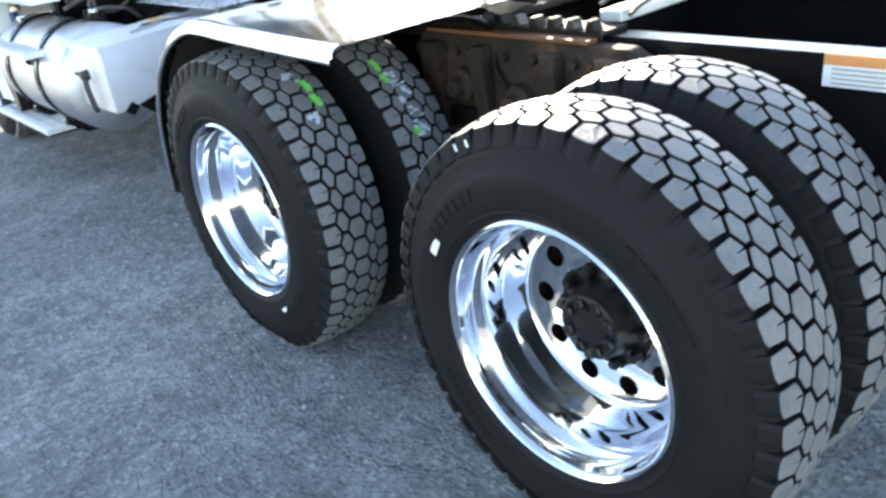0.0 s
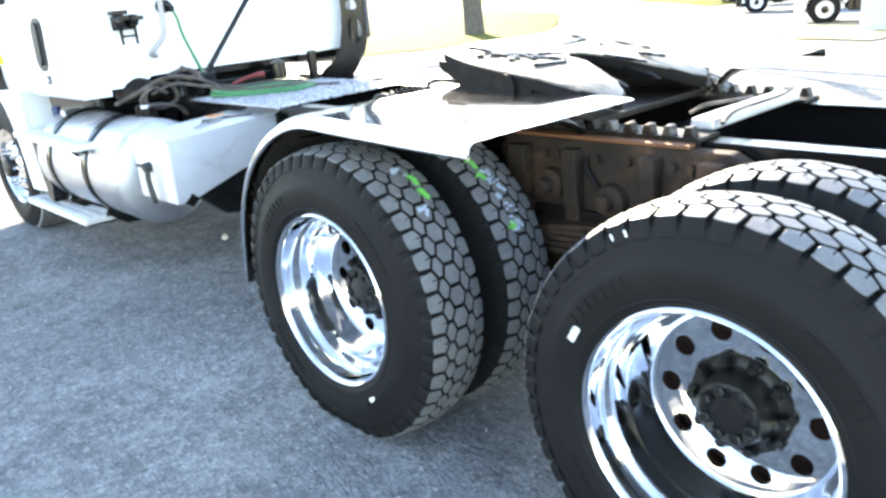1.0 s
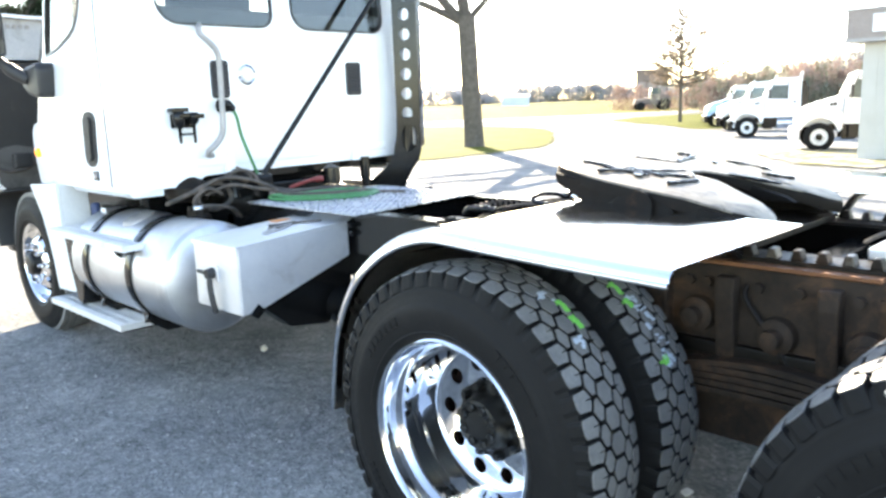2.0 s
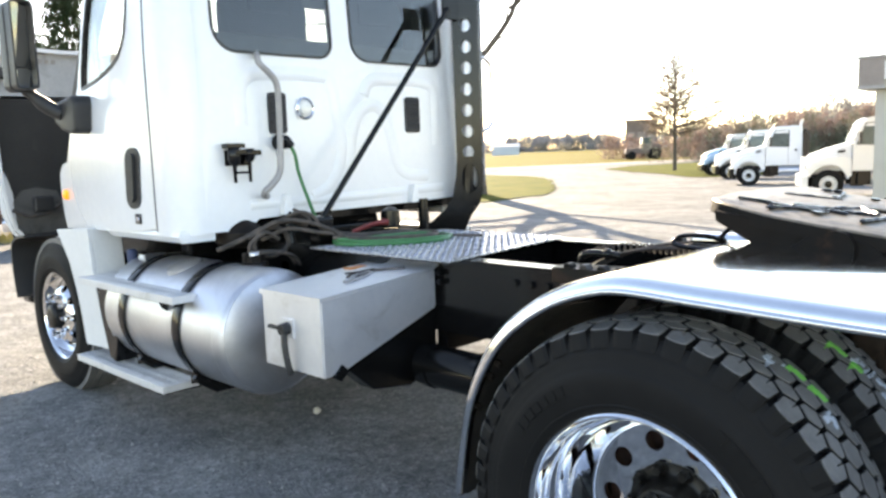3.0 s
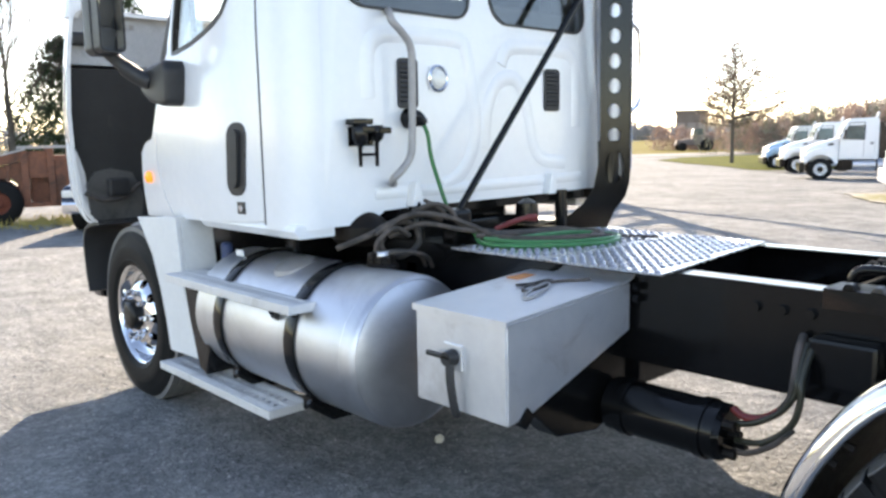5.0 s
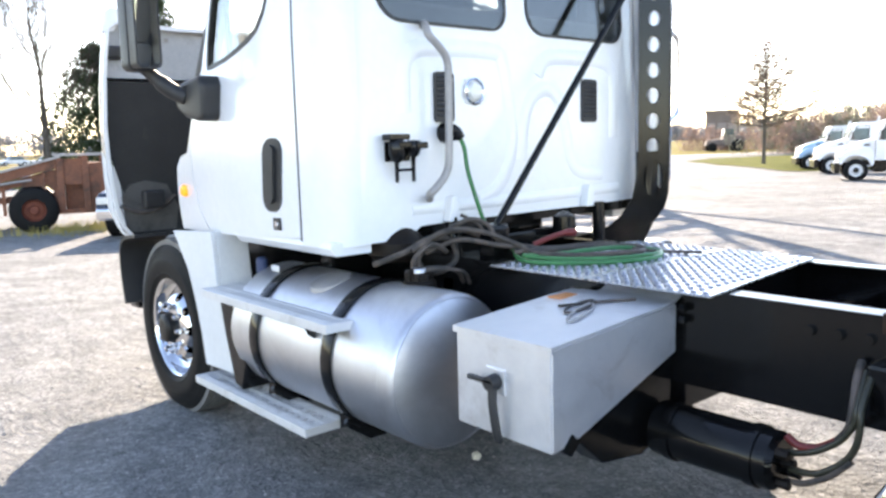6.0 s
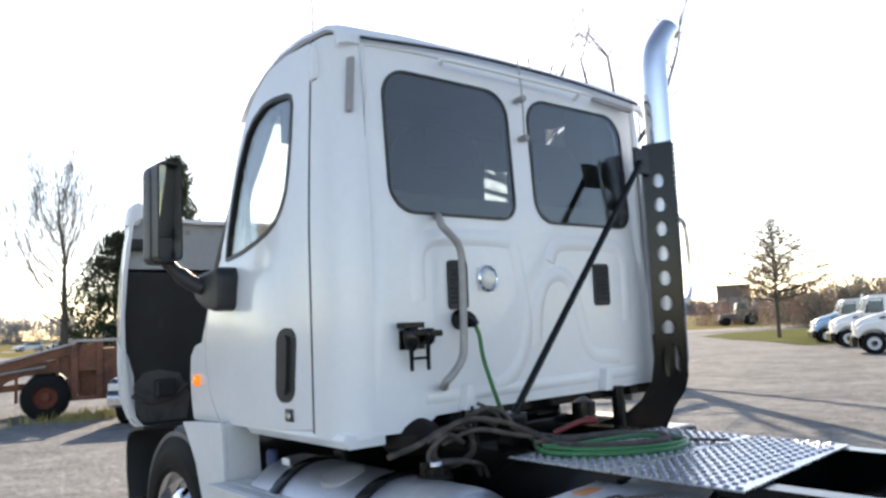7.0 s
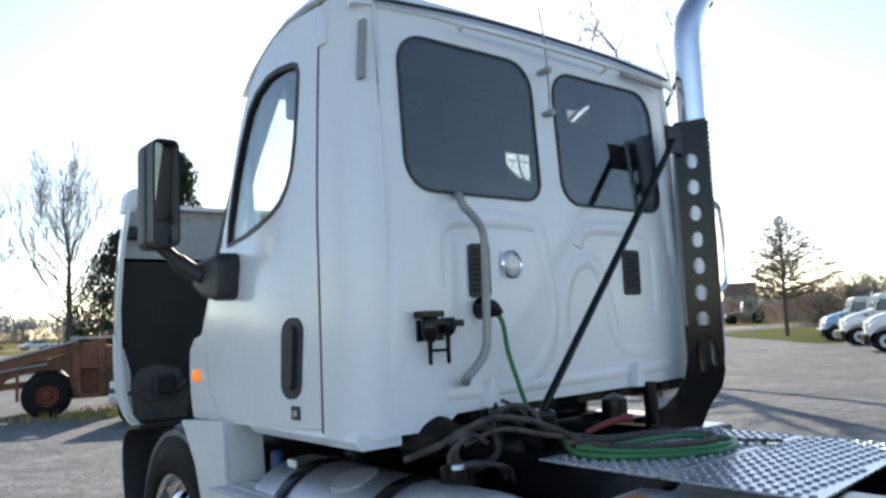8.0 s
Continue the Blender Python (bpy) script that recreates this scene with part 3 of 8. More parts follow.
def lug_nut(x, r, k, n, h=0.035, seg=6):
    a = (k + 0.5) * math.tau / n
    y, z = math.sin(a) * r, math.cos(a) * r
    bm = B()
    tube(bm, [(x, y, z), (x - 0.004, y, z)], 0.021, 14)
    tube(bm, [(x - 0.004, y, z), (x - h * 0.75, y, z), (x - h, y, z)], [0.0165, 0.0165, 0.012], seg)
    return bm


HUBBLACK = mat("black_hub_paint", (0.0025, 0.0025, 0.0026), (0.006, 0.0058, 0.0056), 0.42, scale=9, fine=50, bump=0.15, dirt=(0.014, 0.011, 0.009), dirt_at=(0.55, 0.85), spec=0.35)
DRUM = mat("dark_rusty_drum", (0.018, 0.01, 0.008), (0.06, 0.022, 0.014), 0.8, scale=9, fine=50, bump=0.2, dirt=(0.22, 0.05, 0.02), dirt_at=(0.6, 0.75))
MESH = {}


def shared(name, make, material, parent, label="", smooth=True):
    """One mesh for all alike pieces."""
    if name in MESH:
        ob = new(name.split("@")[0], MESH[name])
        ob.parent = parent
        return tagged(ob, label)
    ob = part(name.split("@")[0], make(), material, parent, label, smooth)
    MESH[name] = ob.data
    return ob


def drive_wheel(y, flip):
    w = sub("wheel", truck, "dual drive wheel with deep polished aluminium rim", (0, y, AXLE_Z), (0, 0, 180 if flip else 0))
    shared("tyre@out", lambda: tyre_mesh(-1.23, -0.95), RUBBER, w)
    shared("tread@out", lambda: tread_mesh(-1.23, -0.95), [TREAD, RUBBER], w, "dusty grey hexagonal tread lugs", False)
    tagged(shared("sidewall_moulding@out", wall_marks, RUBBER, w, "", False), kind="stuff")
    shared("tyre@in", lambda: tyre_mesh(-0.88, -0.60), RUBBER, w)
    shared("tread@in", lambda: tread_mesh(-0.88, -0.60), [TREAD, RUBBER], w, "dusty grey hexagonal tread lugs", False)
    shared("rim@drive", drive_rim, CHROME, w, "mirror-polished deep aluminium rim")
    shared("wheel_disc@drive", drive_disc, CHROME, w, "polished disc with ten round hand holes")
    shared("inner_rim@drive", lambda: lathe(B(), [(-0.95, 0.286), (-0.95, 0.25), (-0.90, 0.25), (-0.88, 0.286), (-0.6, 0.29), (-0.6, 0.25), (-0.86, 0.24), (-0.96, 0.232)], "x", 40), GREASY, w)
    shared("brake_drum@drive", lambda: lathe(B(), [(-0.94, 0.0), (-0.94, 0.235), (-0.62, 0.235), (-0.60, 0.19), (-0.60, 0.0)], "x", 40), DRUM, w, "dark rusty brake drum behind the hand holes")
    shared("hub@drive", lambda: lathe(B(), [(-1.005, 0.1305), (-1.011, 0.129), (-1.013, 0.104), (-1.02, 0.096), (-1.045, 0.091), (-1.062, 0.086), (-1.076, 0.080), (-1.079, 0.072), (-1.070, 0.052), (-1.078, 0.046), (-1.080, 0.0)], "x", 40), HUBBLACK, w, "black painted drive hub")
    for k in range(10):
        shared("lug_nut@%d" % k, lambda: lug_nut(-1.010, 0.116, k, 10, 0.030), HUBBLACK, w)
    for k in range(8):
        shared("hub_bolt@%d" % k, lambda: lug_nut(-1.070, 0.062, k, 8, 0.016), HUBBLACK, w)
    return w


def steer_wheel(flip):
    w = sub("wheel", truck, "steer wheel with bright polished aluminium face", (0.045 * (-1 if flip else 1), STEER_Y, 0.48), (0, 0, 180 if flip else 0))
    w.scale = (1.0, 0.935, 0.935)
    shared("tyre@steer", lambda: tyre_mesh(-1.045, -0.765, 1.08), RUBBER, w)
    def ribs():
        bm = B()
        for a in (-0.088, -0.044, 0.0, 0.044, 0.088):
            c = -0.905 + a
            lathe(bm, [(c - 0.021, 0.51), (c - 0.019, 0.548 - 0.9 * a * a), (c + 0.019, 0.548 - 0.9 * a * a), (c + 0.021, 0.51)], "x", 72)
        return flat_foot(bm)
    shared("tread@steer", ribs, TREAD, w, "ribbed steer tread")
    def rim():
        bm = B()
        lathe(bm, [(-1.005, 0.286), (-1.020, 0.292), (-1.028, 0.304), (-1.020, 0.309), (-1.0, 0.306)], "x", 64, close=True)
        lathe(bm, [(-1.020, 0.292), (-0.975, 0.282), (-0.955, 0.262), (-0.953, 0.2502)], "x", 64)
        return bm
    shared("rim@steer", rim, CHROME, w)
    shared("wheel_disc@steer", lambda: holed_disc(B(), 0, 0.15, 0.2502, 0.028, 0.2, 10, steer_face), CHROME, w)
    shared("inner_rim@steer", lambda: lathe(B(), [(-0.90, 0.0), (-0.90, 0.27), (-0.78, 0.28)], "x", 40), BLACK, w)
    shared("hub@steer", lambda: lathe(B(), [(-1.028, 0.1502), (-1.034, 0.118), (-1.036, 0.098), (-1.03, 0.094), (-1.02, 0.092)], "x", 40), CHROME, w, "polished centre of the steer wheel")
    shared("hub_cap@steer", lambda: lathe(B(), [(-1.02, 0.092), (-1.07, 0.086), (-1.082, 0.074), (-1.086, 0.05), (-1.086, 0.0)], "x", 36), HUBBLACK, w, "dark hub cap")
    for k in range(10):
        shared("lug_nut@s%d" % k, lambda: lug_nut(-1.03, 0.1425, k, 10, 0.035), CHROME, w)
    return w


for y in (FRONT_Y, REAR_Y):
    for flip in (False, True):
        drive_wheel(y, flip)
for flip in (False, True):
    steer_wheel(flip)


def patch_on_wall(name, y, r_ang, r, w, h, material, label, axle_y):
    """A small sticker on the outer sidewall."""
    bm = B()
    a = radians(r_ang)
    cy, cz = axle_y + math.sin(a) * r, AXLE_Z + math.cos(a) * r
    t = Vector((0, math.cos(a), -math.sin(a)))
    n = Vector((0, math.sin(a), math.cos(a)))
    c = Vector((-1.2345, cy, cz))
    vs = [bm.verts.new(c + t * u * w / 2 + n * v * h / 2 + Vector((d, 0, 0))) for d in (0, 0.003) for u, v in ((-1, -1), (1, -1), (1, 1), (-1, 1))]
    for f in ((0, 1, 2, 3), (7, 6, 5, 4), (0, 4, 5, 1), (1, 5, 6, 2), (2, 6, 7, 3), (3, 7, 4, 0)):
        bm.faces.new([vs[i] for i in f])
    return part(name, bm, material, truck, label)


patch_on_wall("sticker", 0, 61, 0.372, 0.045, 0.019, STICKER, "small pale sticker on the tyre wall", REAR_Y)
patch_on_wall("sticker", 0, 214.8, 0.374, 0.032, 0.016, STICKER, "small pale sticker on the tyre wall", FRONT_Y)

for deg in (25.5, 21.0):
    patch_on_wall("rubber_spew", 0, deg, 0.497, 0.004, 0.016, STICKER, "tiny pale moulding thread", REAR_Y)

# paint marks and torn label left on the tread of the forward drive tyres
def tread_mark(x, a0, a1, wide, material, name, label, seed):
    """A smear of paint or torn label lying on the lug tops along an arc."""
    g = random.Random(seed)
    bm = B()

    def lay(u, deg, r):
        return (u, FRONT_Y + math.sin(radians(deg)) * r, AXLE_Z + math.cos(radians(deg)) * r)

    pieces = []
    if material is LIME:
        n = max(4, int(abs(a1 - a0) / 1.6))
        for k in range(n):
            if k % 4 != 3:
                pieces.append((x + 0.003 * math.sin(k * 1.3), a0 + (a1 - a0) * k / n, a0 + (a1 - a0) * (k + 1.05) / n, wide * 0.5, wide * 0.42, 0.0))
    else:
        for k in range(max(5, int(abs(a1 - a0) * wide * 18))):
            b = a0 + (a1 - a0) * g.random()
            pieces.append((x + g.uniform(-0.4, 0.4) * wide, b, b + g.uniform(0.5, 1.9), g.uniform(0.003, 0.010), g.uniform(0.003, 0.010), g.uniform(-0.006, 0.006)))
    for cx, b0, b1, w0, w1, sk in pieces:
        vs = [bm.verts.new(lay(cx + u, b, r)) for r in (TYRE_R + 0.0010 - 0.016 * (abs(cx + 1.09 if cx < -0.9 else cx + 0.74) / 0.11) ** 2.4, TYRE_R - 0.02) for u, b in ((-w0, b0), (w0, b0), (w1 + sk, b1), (-w1 + sk, b1))]
        for f in ((3, 2, 1, 0), (4, 5, 6, 7), (0, 1, 5, 4), (1, 2, 6, 5), (2, 3, 7, 6), (3, 0, 4, 7)):
            bm.faces.new([vs[i] for i in f])
    bmesh.ops.recalc_face_normals(bm, faces=bm.faces)
    return tagged(part(name, bm, material, truck, label), kind="stuff")


FILM = mat("clear_torn_label", (0.30, 0.36, 0.44), (0.50, 0.56, 0.64), 0.35, scale=40, fine=200, bump=0.1)
tread_mark(-1.043, -33, -46, 0.022, LIME, "paint_mark", "lime green paint mark on the tread", 1)
tread_mark(-1.075, -27, -33, 0.05, FILM, "label_remnant", "torn pale label on the tread", 2)
tread_mark(-1.085, -47, -51, 0.045, FILM, "label_remnant", "torn pale label on the tread", 3)
tread_mark(-0.745, -40, -66, 0.06, FILM, "label_remnant", "torn pale label on the tread", 4)
tread_mark(-0.775, -33, -44, 0.020, LIME, "paint_mark", "lime green paint mark on the tread", 5)
tread_mark(-0.765, -62, -66, 0.025, LIME, "paint_mark", "lime green paint mark on the tread", 6)

# frame
RAIL_Z0, RAIL_Z1 = 0.68, 1.0
for s in (-1, 1):
    bm = B()
    prism(bm, [(s * 0.43, RAIL_Z0), (s * 0.43, RAIL_Z1), (s * 0.34, RAIL_Z1), (s * 0.34, RAIL_Z1 - 0.01), (s * 0.42, RAIL_Z1 - 0.01), (s * 0.42, RAIL_Z0 + 0.01), (s * 0.34, RAIL_Z0 + 0.01), (s * 0.34, RAIL_Z0)], "y", -2.35, 5.0)
    bmesh.ops.bevel(bm, geom=[e for e in bm.edges if abs(e.verts[0].co.y - e.verts[1].co.y) > 1], offset=0.004, segments=2, affect="EDGES")
    rail = part("frame_rail", bm, BLACK, truck, "black painted channel frame rail")
    bm = B()
    for y, z in ((0.98, 0.93), (0.9, 0.93), (0.82, 0.93), (0.62, 0.9), (0.62, 0.75), (1.3, 0.72), (1.62, 0.93), (-1.1, 0.92), (-1.2, 0.92), (-1.95, 0.9), (-2.05, 0.9), (-2.05, 0.75)):
        bolt(bm, (s * 0.43, y, z), (s, 0, 0), 0.016, 0.016)
    tagged(part("frame_bolts", bm, BLACK, rail), kind="stuff")
for y, tall in ((1.15, 0.2), (2.2, 0.22), (-0.68, 0.26), (-2.25, 0.26), (3.6, 0.2)):
    part("cross_member", prism(B(), [(-0.42, 0.70), (0.42, 0.70), (0.42, 0.70 + tall), (-0.42, 0.70 + tall)], "y", y - 0.05, y + 0.05, 0.008), BLACK, truck)

# axles, drive shaft and suspension
for y in (FRONT_Y, REAR_Y):
    ax = sub("axle", truck, "greasy drive axle with round differential housing")
    bm = B()
    lathe(bm, [(-0.62, 0.06), (-0.6, 0.085), (-0.3, 0.10), (-0.2, 0.18), (0.0, 0.235), (0.2, 0.18), (0.3, 0.10), (0.6, 0.085), (0.62, 0.06)], "x", 28, (0, y, AXLE_Z))
    part("axle_housing", bm, GREASY, ax, smooth=True)
    bm = B()
    lathe(bm, [(y + 0.24, 0.07), (y + 0.25, 0.14), (y, 0.2), (y - 0.1, 0.2), (y - 0.22, 0.1)], "y", 24, (0, 0, AXLE_Z + 0.05))
    part("differential", bm, GREASY, ax, smooth=True)
HANGER = mat("rusty_grimed_casting", (0.012, 0.009, 0.0075), (0.05, 0.034, 0.024), 0.7, scale=7, fine=40, bump=0.6, dirt=(0.12, 0.062, 0.034), dirt_at=(0.50, 0.72), spec=0.2)
for s in (-1, 1):
    sus = sub("suspension", truck, "greasy leaf and beam suspension between the drive wheels")
    bm = B()
    prism(bm, [(-0.95, 0.42), (-0.45, 0.42), (-0.35, 0.58), (-0.2, 0.93), (-0.25, 0.985), (-1.1, 0.985), (-1.2, 0.93), (-1.05, 0.58)], "x", s * 0.44, s * 0.50, 0.008)
    part("hanger_bracket", bm, HANGER, sus, "rust-stained cast hanger bracket")
    for y0, y1 in ((-0.36, -0.28), (-0.58, -0.52), (-0.88, -0.82), (-1.10, -1.02)):
        part("bracket_rib", prism(B(), [(s * 0.50, 0.96), (s * 0.50, 0.60), (s * 0.525, 0.62), (s * 0.555, 0.90), (s * 0.55, 0.96)], "y", y0, y1, 0.008), HANGER, sus)
    for y in (-0.45, -0.70, -0.95):
        part("bracket_boss", lathe(B(), [(s * 0.495, 0.0), (s * 0.495, 0.062), (s * 0.53, 0.055), (s * 0.54, 0.03), (s * 0.575, 0.028), (s * 0.58, 0.0)], "x", 16, (0, y, 0.80 + 0.03 * math.sin(y * 40))), HANGER, sus, smooth=True)
    bm = B()
    for y in (-0.24, -0.42, -0.48, -0.64, -0.76, -0.92, -0.98, -1.14):
        bolt(bm, (s * 0.50, y, 0.93), (s, 0, 0), 0.017, 0.022)
        bolt(bm, (s * 0.50, y * 0.8 - 0.14, 0.68), (s, 0, 0), 0.015, 0.025)
    tagged(part("bracket_bolts", bm, HANGER, sus), kind="stuff")
    for y in (FRONT_Y - 0.06, FRONT_Y + 0.06, REAR_Y - 0.06, REAR_Y + 0.06):
        part("u_bolt", tube(B(), [(s * 0.60, y, 0.36), (s * 0.60, y, 0.70)], 0.011, 8), HANGER, sus)
    bm = B()
    for k in range(5):
        z0 = 0.60 + k * 0.024
        half = 0.92 - k * 0.12
        pts = [(-0.7 + half * u, z0 - 0.09 * u * u) for u in [i / 8 - 1 for i in range(17)]]
        prism(bm, pts + [(y, z + 0.018) for y, z in reversed(pts)], "x", s * 0.50, s * 0.585)
    part("leaf_spring", bm, HANGER, sus)
    for y in (FRONT_Y, REAR_Y):
        part("spring_seat", box(B(), s * 0.47, s * 0.59, y - 0.13, y + 0.13, 0.38, 0.60, 0.02), GREASY, sus)
    for y in (FRONT_Y + 0.25, REAR_Y - 0.25):
        bm = lathe(B(), [(-0.17, 0.0), (-0.17, 0.07), (-0.14, 0.085), (0.0, 0.085), (0.02, 0.095), (0.05, 0.08), (0.06, 0.0)], "y", 20, (s * 0.42, y, 0.62))
        part("brake_chamber", bm, BLACK, sus, "black brake chamber", True)
    for k, (y0, y1, z1) in enumerate(((-0.32, -0.12, 0.70), (-0.62, -0.80, 0.60), (-1.02, -1.22, 0.66))):
        pts = [(s * 0.47, y0, 0.95), (s * 0.515, y0 + 0.02, 0.90), (s * (0.52 + 0.005 * k), (y0 + y1) / 2, 0.76), (s * 0.525, y1, z1)]
        part("brake_hose", tube(B(), smooth_path(pts, 5), 0.009, 8), GREASY, sus, "greasy brake hose", True)
    part("wear_bar", box(B(), s * 0.50 if s > 0 else -0.53, s * 0.53 if s > 0 else -0.50, -1.02, -0.38, 0.70, 0.745, 0.008), GREASY, sus)
part("drive_shaft", tube(B(), [(0, 4.2, 0.75), (0, 1.9, 0.66), (0, 0.25, 0.56)], 0.055, 16), BLACK, truck, smooth=True)
part("drive_shaft", tube(B(), [(0, -0.2, 0.56), (0, -1.15, 0.56)], 0.05, 16), BLACK, truck, smooth=True)
part("front_axle_beam", box(B(), -0.78, 0.78, STEER_Y - 0.06, STEER_Y + 0.06, 0.40, 0.52, 0.02), BLACK, truck)

# quarter fenders
UNDERSIDE = mat("road_grimed_underside", (0.022, 0.020, 0.018), (0.075, 0.068, 0.06), 0.6, 0.2, scale=9, fine=50, bump=0.3, dirt=(0.14, 0.12, 0.10), dirt_at=(0.6, 0.8), spec=0.3)
FEND = [(0.615, 0.45), (0.600, 0.54), (0.574, 0.68), (0.538, 0.785), (0.487, 0.878), (0.430, 0.952), (0.360, 1.012), (0.280, 1.064), (0.190, 1.104), (0.09, 1.130), (0.0, 1.134), (-0.12, 1.128), (-0.26, 1.122), (-0.48, 1.113), (-0.72, 1.106)]


ROLL = 0.034


def quarter_fender(s):
    fd = sub("fender", truck, "polished aluminium quarter fender over the forward drive wheels")
    line = [(p.x, p.y) for p in smooth_path([(y, z, 0) for y, z in FEND], 3)]
    xo, xi = -1.20, -0.41
    bm = B()
    rows = []
    for k, (y, z) in enumerate(line):
        a, b = line[max(k - 1, 0)], line[min(k + 1, len(line) - 1)]
        n = Vector((0, -(b[1] - a[1]), b[0] - a[0])).normalized()
        if n.z < 0 or (abs(n.z) < 0.2 and n.y < 0):
            n = -n
        row = []
        inner = xi if y < 0.35 else xi - 0.16 * min(1, (y - 0.35) / 0.2)
        for a in (90, 72, 54, 36, 18, 0):
            x, off = xo + ROLL - ROLL * math.sin(radians(a)), ROLL * (1 - math.cos(radians(a)))
            row.append(Vector((x * -s, y, z)) + n * (0.012 - off))
        for x in (-0.95, -0.7, inner):
            row.append(Vector((x * -s, y, z)) + n * 0.012)
        rows.append((row, n))
    last = len(rows[0][0]) - 1
    lip = [r[0] - n * 0.004 for r, n in rows]
    top = [[bm.verts.new(p) for p in r] for r, n in rows]
    low = [[bm.verts.new(p - n * 0.004) for p in r] for r, n in rows]
    for g, rev in ((top, False), (low, True)):
        for a, b in zip(g, g[1:]):
            for i in range(last):
                bm.faces.new((a[i], a[i + 1], b[i + 1], b[i]))
    for a, b, c, d in zip(top, top[1:], low, low[1:]):
        bm.faces.new((a[0], b[0], d[0], c[0]))
        bm.faces.new((a[last], b[last], d[last], c[last]))
    for g in (0, -1):
        for i in range(last):
            bm.faces.new((top[g][i], top[g][i + 1], low[g][i + 1], low[g][i]))
    bmesh.ops.recalc_face_normals(bm, faces=bm.faces)
    part("fender_sheet", bm, SHEET, fd, smooth=True)
    part("rolled_edge", tube(B(), lip, 0.0085, 12), CHROME, fd, "thin polished lip along the edge", True)
    bm = B()
    inside = [(y * 0.985, z - 0.022) for y, z in line if z < 1.06 or y > 0]
    rows = [[bm.verts.new((x * -s, y, z)) for x in (xo + 0.045, -0.85, xi - 0.17)] for y, z in inside]
    back = [[bm.verts.new((x * -s, y - 0.004, z - 0.004)) for x in (xo + 0.045, -0.85, xi - 0.17)] for y, z in inside]
    for g in (rows, back):
        for a, b in zip(g, g[1:]):
            for i in range(2):
                bm.faces.new((a[i], a[i + 1], b[i + 1], b[i]))
    part("fender_liner", bm, UNDERSIDE, fd, "grimy dark underside of the fender", True)
    part("fender_bracket", tube(B(), smooth_path([(0.42 * s, 0.30, 0.90), (0.6 * s, 0.30, 0.98), (0.9 * s, 0.30, 1.03), (1.15 * s, 0.30, 1.045)], 3), 0.018, 10), BLACK, fd, smooth=True)
    part("fender_bracket", tube(B(), smooth_path([(0.42 * s, -0.55, 0.98), (0.6 * s, -0.55, 1.07), (0.9 * s, -0.55, 1.088), (1.15 * s, -0.55, 1.088)], 3), 0.016, 10), BLACK, fd, smooth=True)
    bm = B()
    for y, z in ((0.46, 0.86), (0.49, 0.82), (0.54, 0.72)):
        bolt(bm, (1.17 * s, y, z), (0, -1, -0.3), 0.010, 0.02)
    tagged(part("bracket_bolts", bm, GREASY, fd), kind="stuff")
    bm = B()
    prism(bm, [(-0.74 * 1, 0.43), (-1.19, 0.43), (-1.19, 0.5), (-0.74, 0.5)] if s < 0 else [(0.74, 0.43), (1.19, 0.43), (1.19, 0.5), (0.74, 0.5)], "y", 0.598, 0.608)
    part("rubber_flap", bm, PLASTIC, fd)
    return fd


for s in (-1, 1):
    quarter_fender(s)

TOOTH = mat("worn_shiny_tooth", (0.03, 0.027, 0.024), (0.12, 0.11, 0.10), 0.4, 0.7, scale=20, fine=60, bump=0.15, dirt=(0.03, 0.018, 0.012), dirt_at=(0.5, 0.6))
GREASE = mat("wet_black_grease", (0.004, 0.0037, 0.0034), (0.012, 0.010, 0.009), 0.18, scale=30, fine=90, bump=0.2)
RACKRUST = mat("rack_rust", (0.09, 0.035, 0.015), (0.26, 0.105, 0.042), 0.6, 0.2, scale=8, fine=50, bump=0.2)
CASTING = mat("greasy_black_casting", (0.0025, 0.0022, 0.002), (0.009, 0.0065, 0.005), 0.55, scale=7, fine=30, bump=0.5, dirt=(0.04, 0.02, 0.011), dirt_at=(0.58, 0.80), spec=0.12)
WORNTOP = mat("worn_greasy_steel", (0.17, 0.135, 0.095), (0.32, 0.265, 0.19), 0.45, 0.5, scale=16, fine=70, bump=0.5, dirt=(0.035, 0.028, 0.023), dirt_at=(0.48, 0.68), stretch=(1, 0.3, 1))
# fifth wheel and its slider
fw = sub("fifth_wheel", truck, "greasy black fifth wheel plate tilted to the rear")
FW = pose(0, -0.22, 1.212, 8.5, 0, 0)


def horseshoe(bm, z0, z1, mapf):
    left = [(-0.36, 0.43), (-0.42, 0.37), (-0.455, 0.22), (-0.46, 0.05), (-0.455, -0.15), (-0.42, -0.30), (-0.36, -0.37), (-0.30, -0.40), (-0.24, -0.37), (-0.18, -0.29), (-0.075, -0.08), (-0.06, 0.0), (-0.045, 0.04), (0.0, 0.06)]
    out = left + [(-x, y) for x, y in reversed(left[:-1])] + [(0.2, 0.455), (0, 0.46), (-0.2, 0.455)]
    def bent(x, y, z):
        drop = 0.055 * max(0.0, (-0.12 - y) / 0.28) ** 1.6 + 0.012 * max(0.0, (abs(x) - 0.40) / 0.06) ** 2
        return mapf @ Vector((x, y, z - drop))
    panel(bm, out, [], lambda u, v, d: bent(u, v, z1 - d), z1 - z0)
    return bm


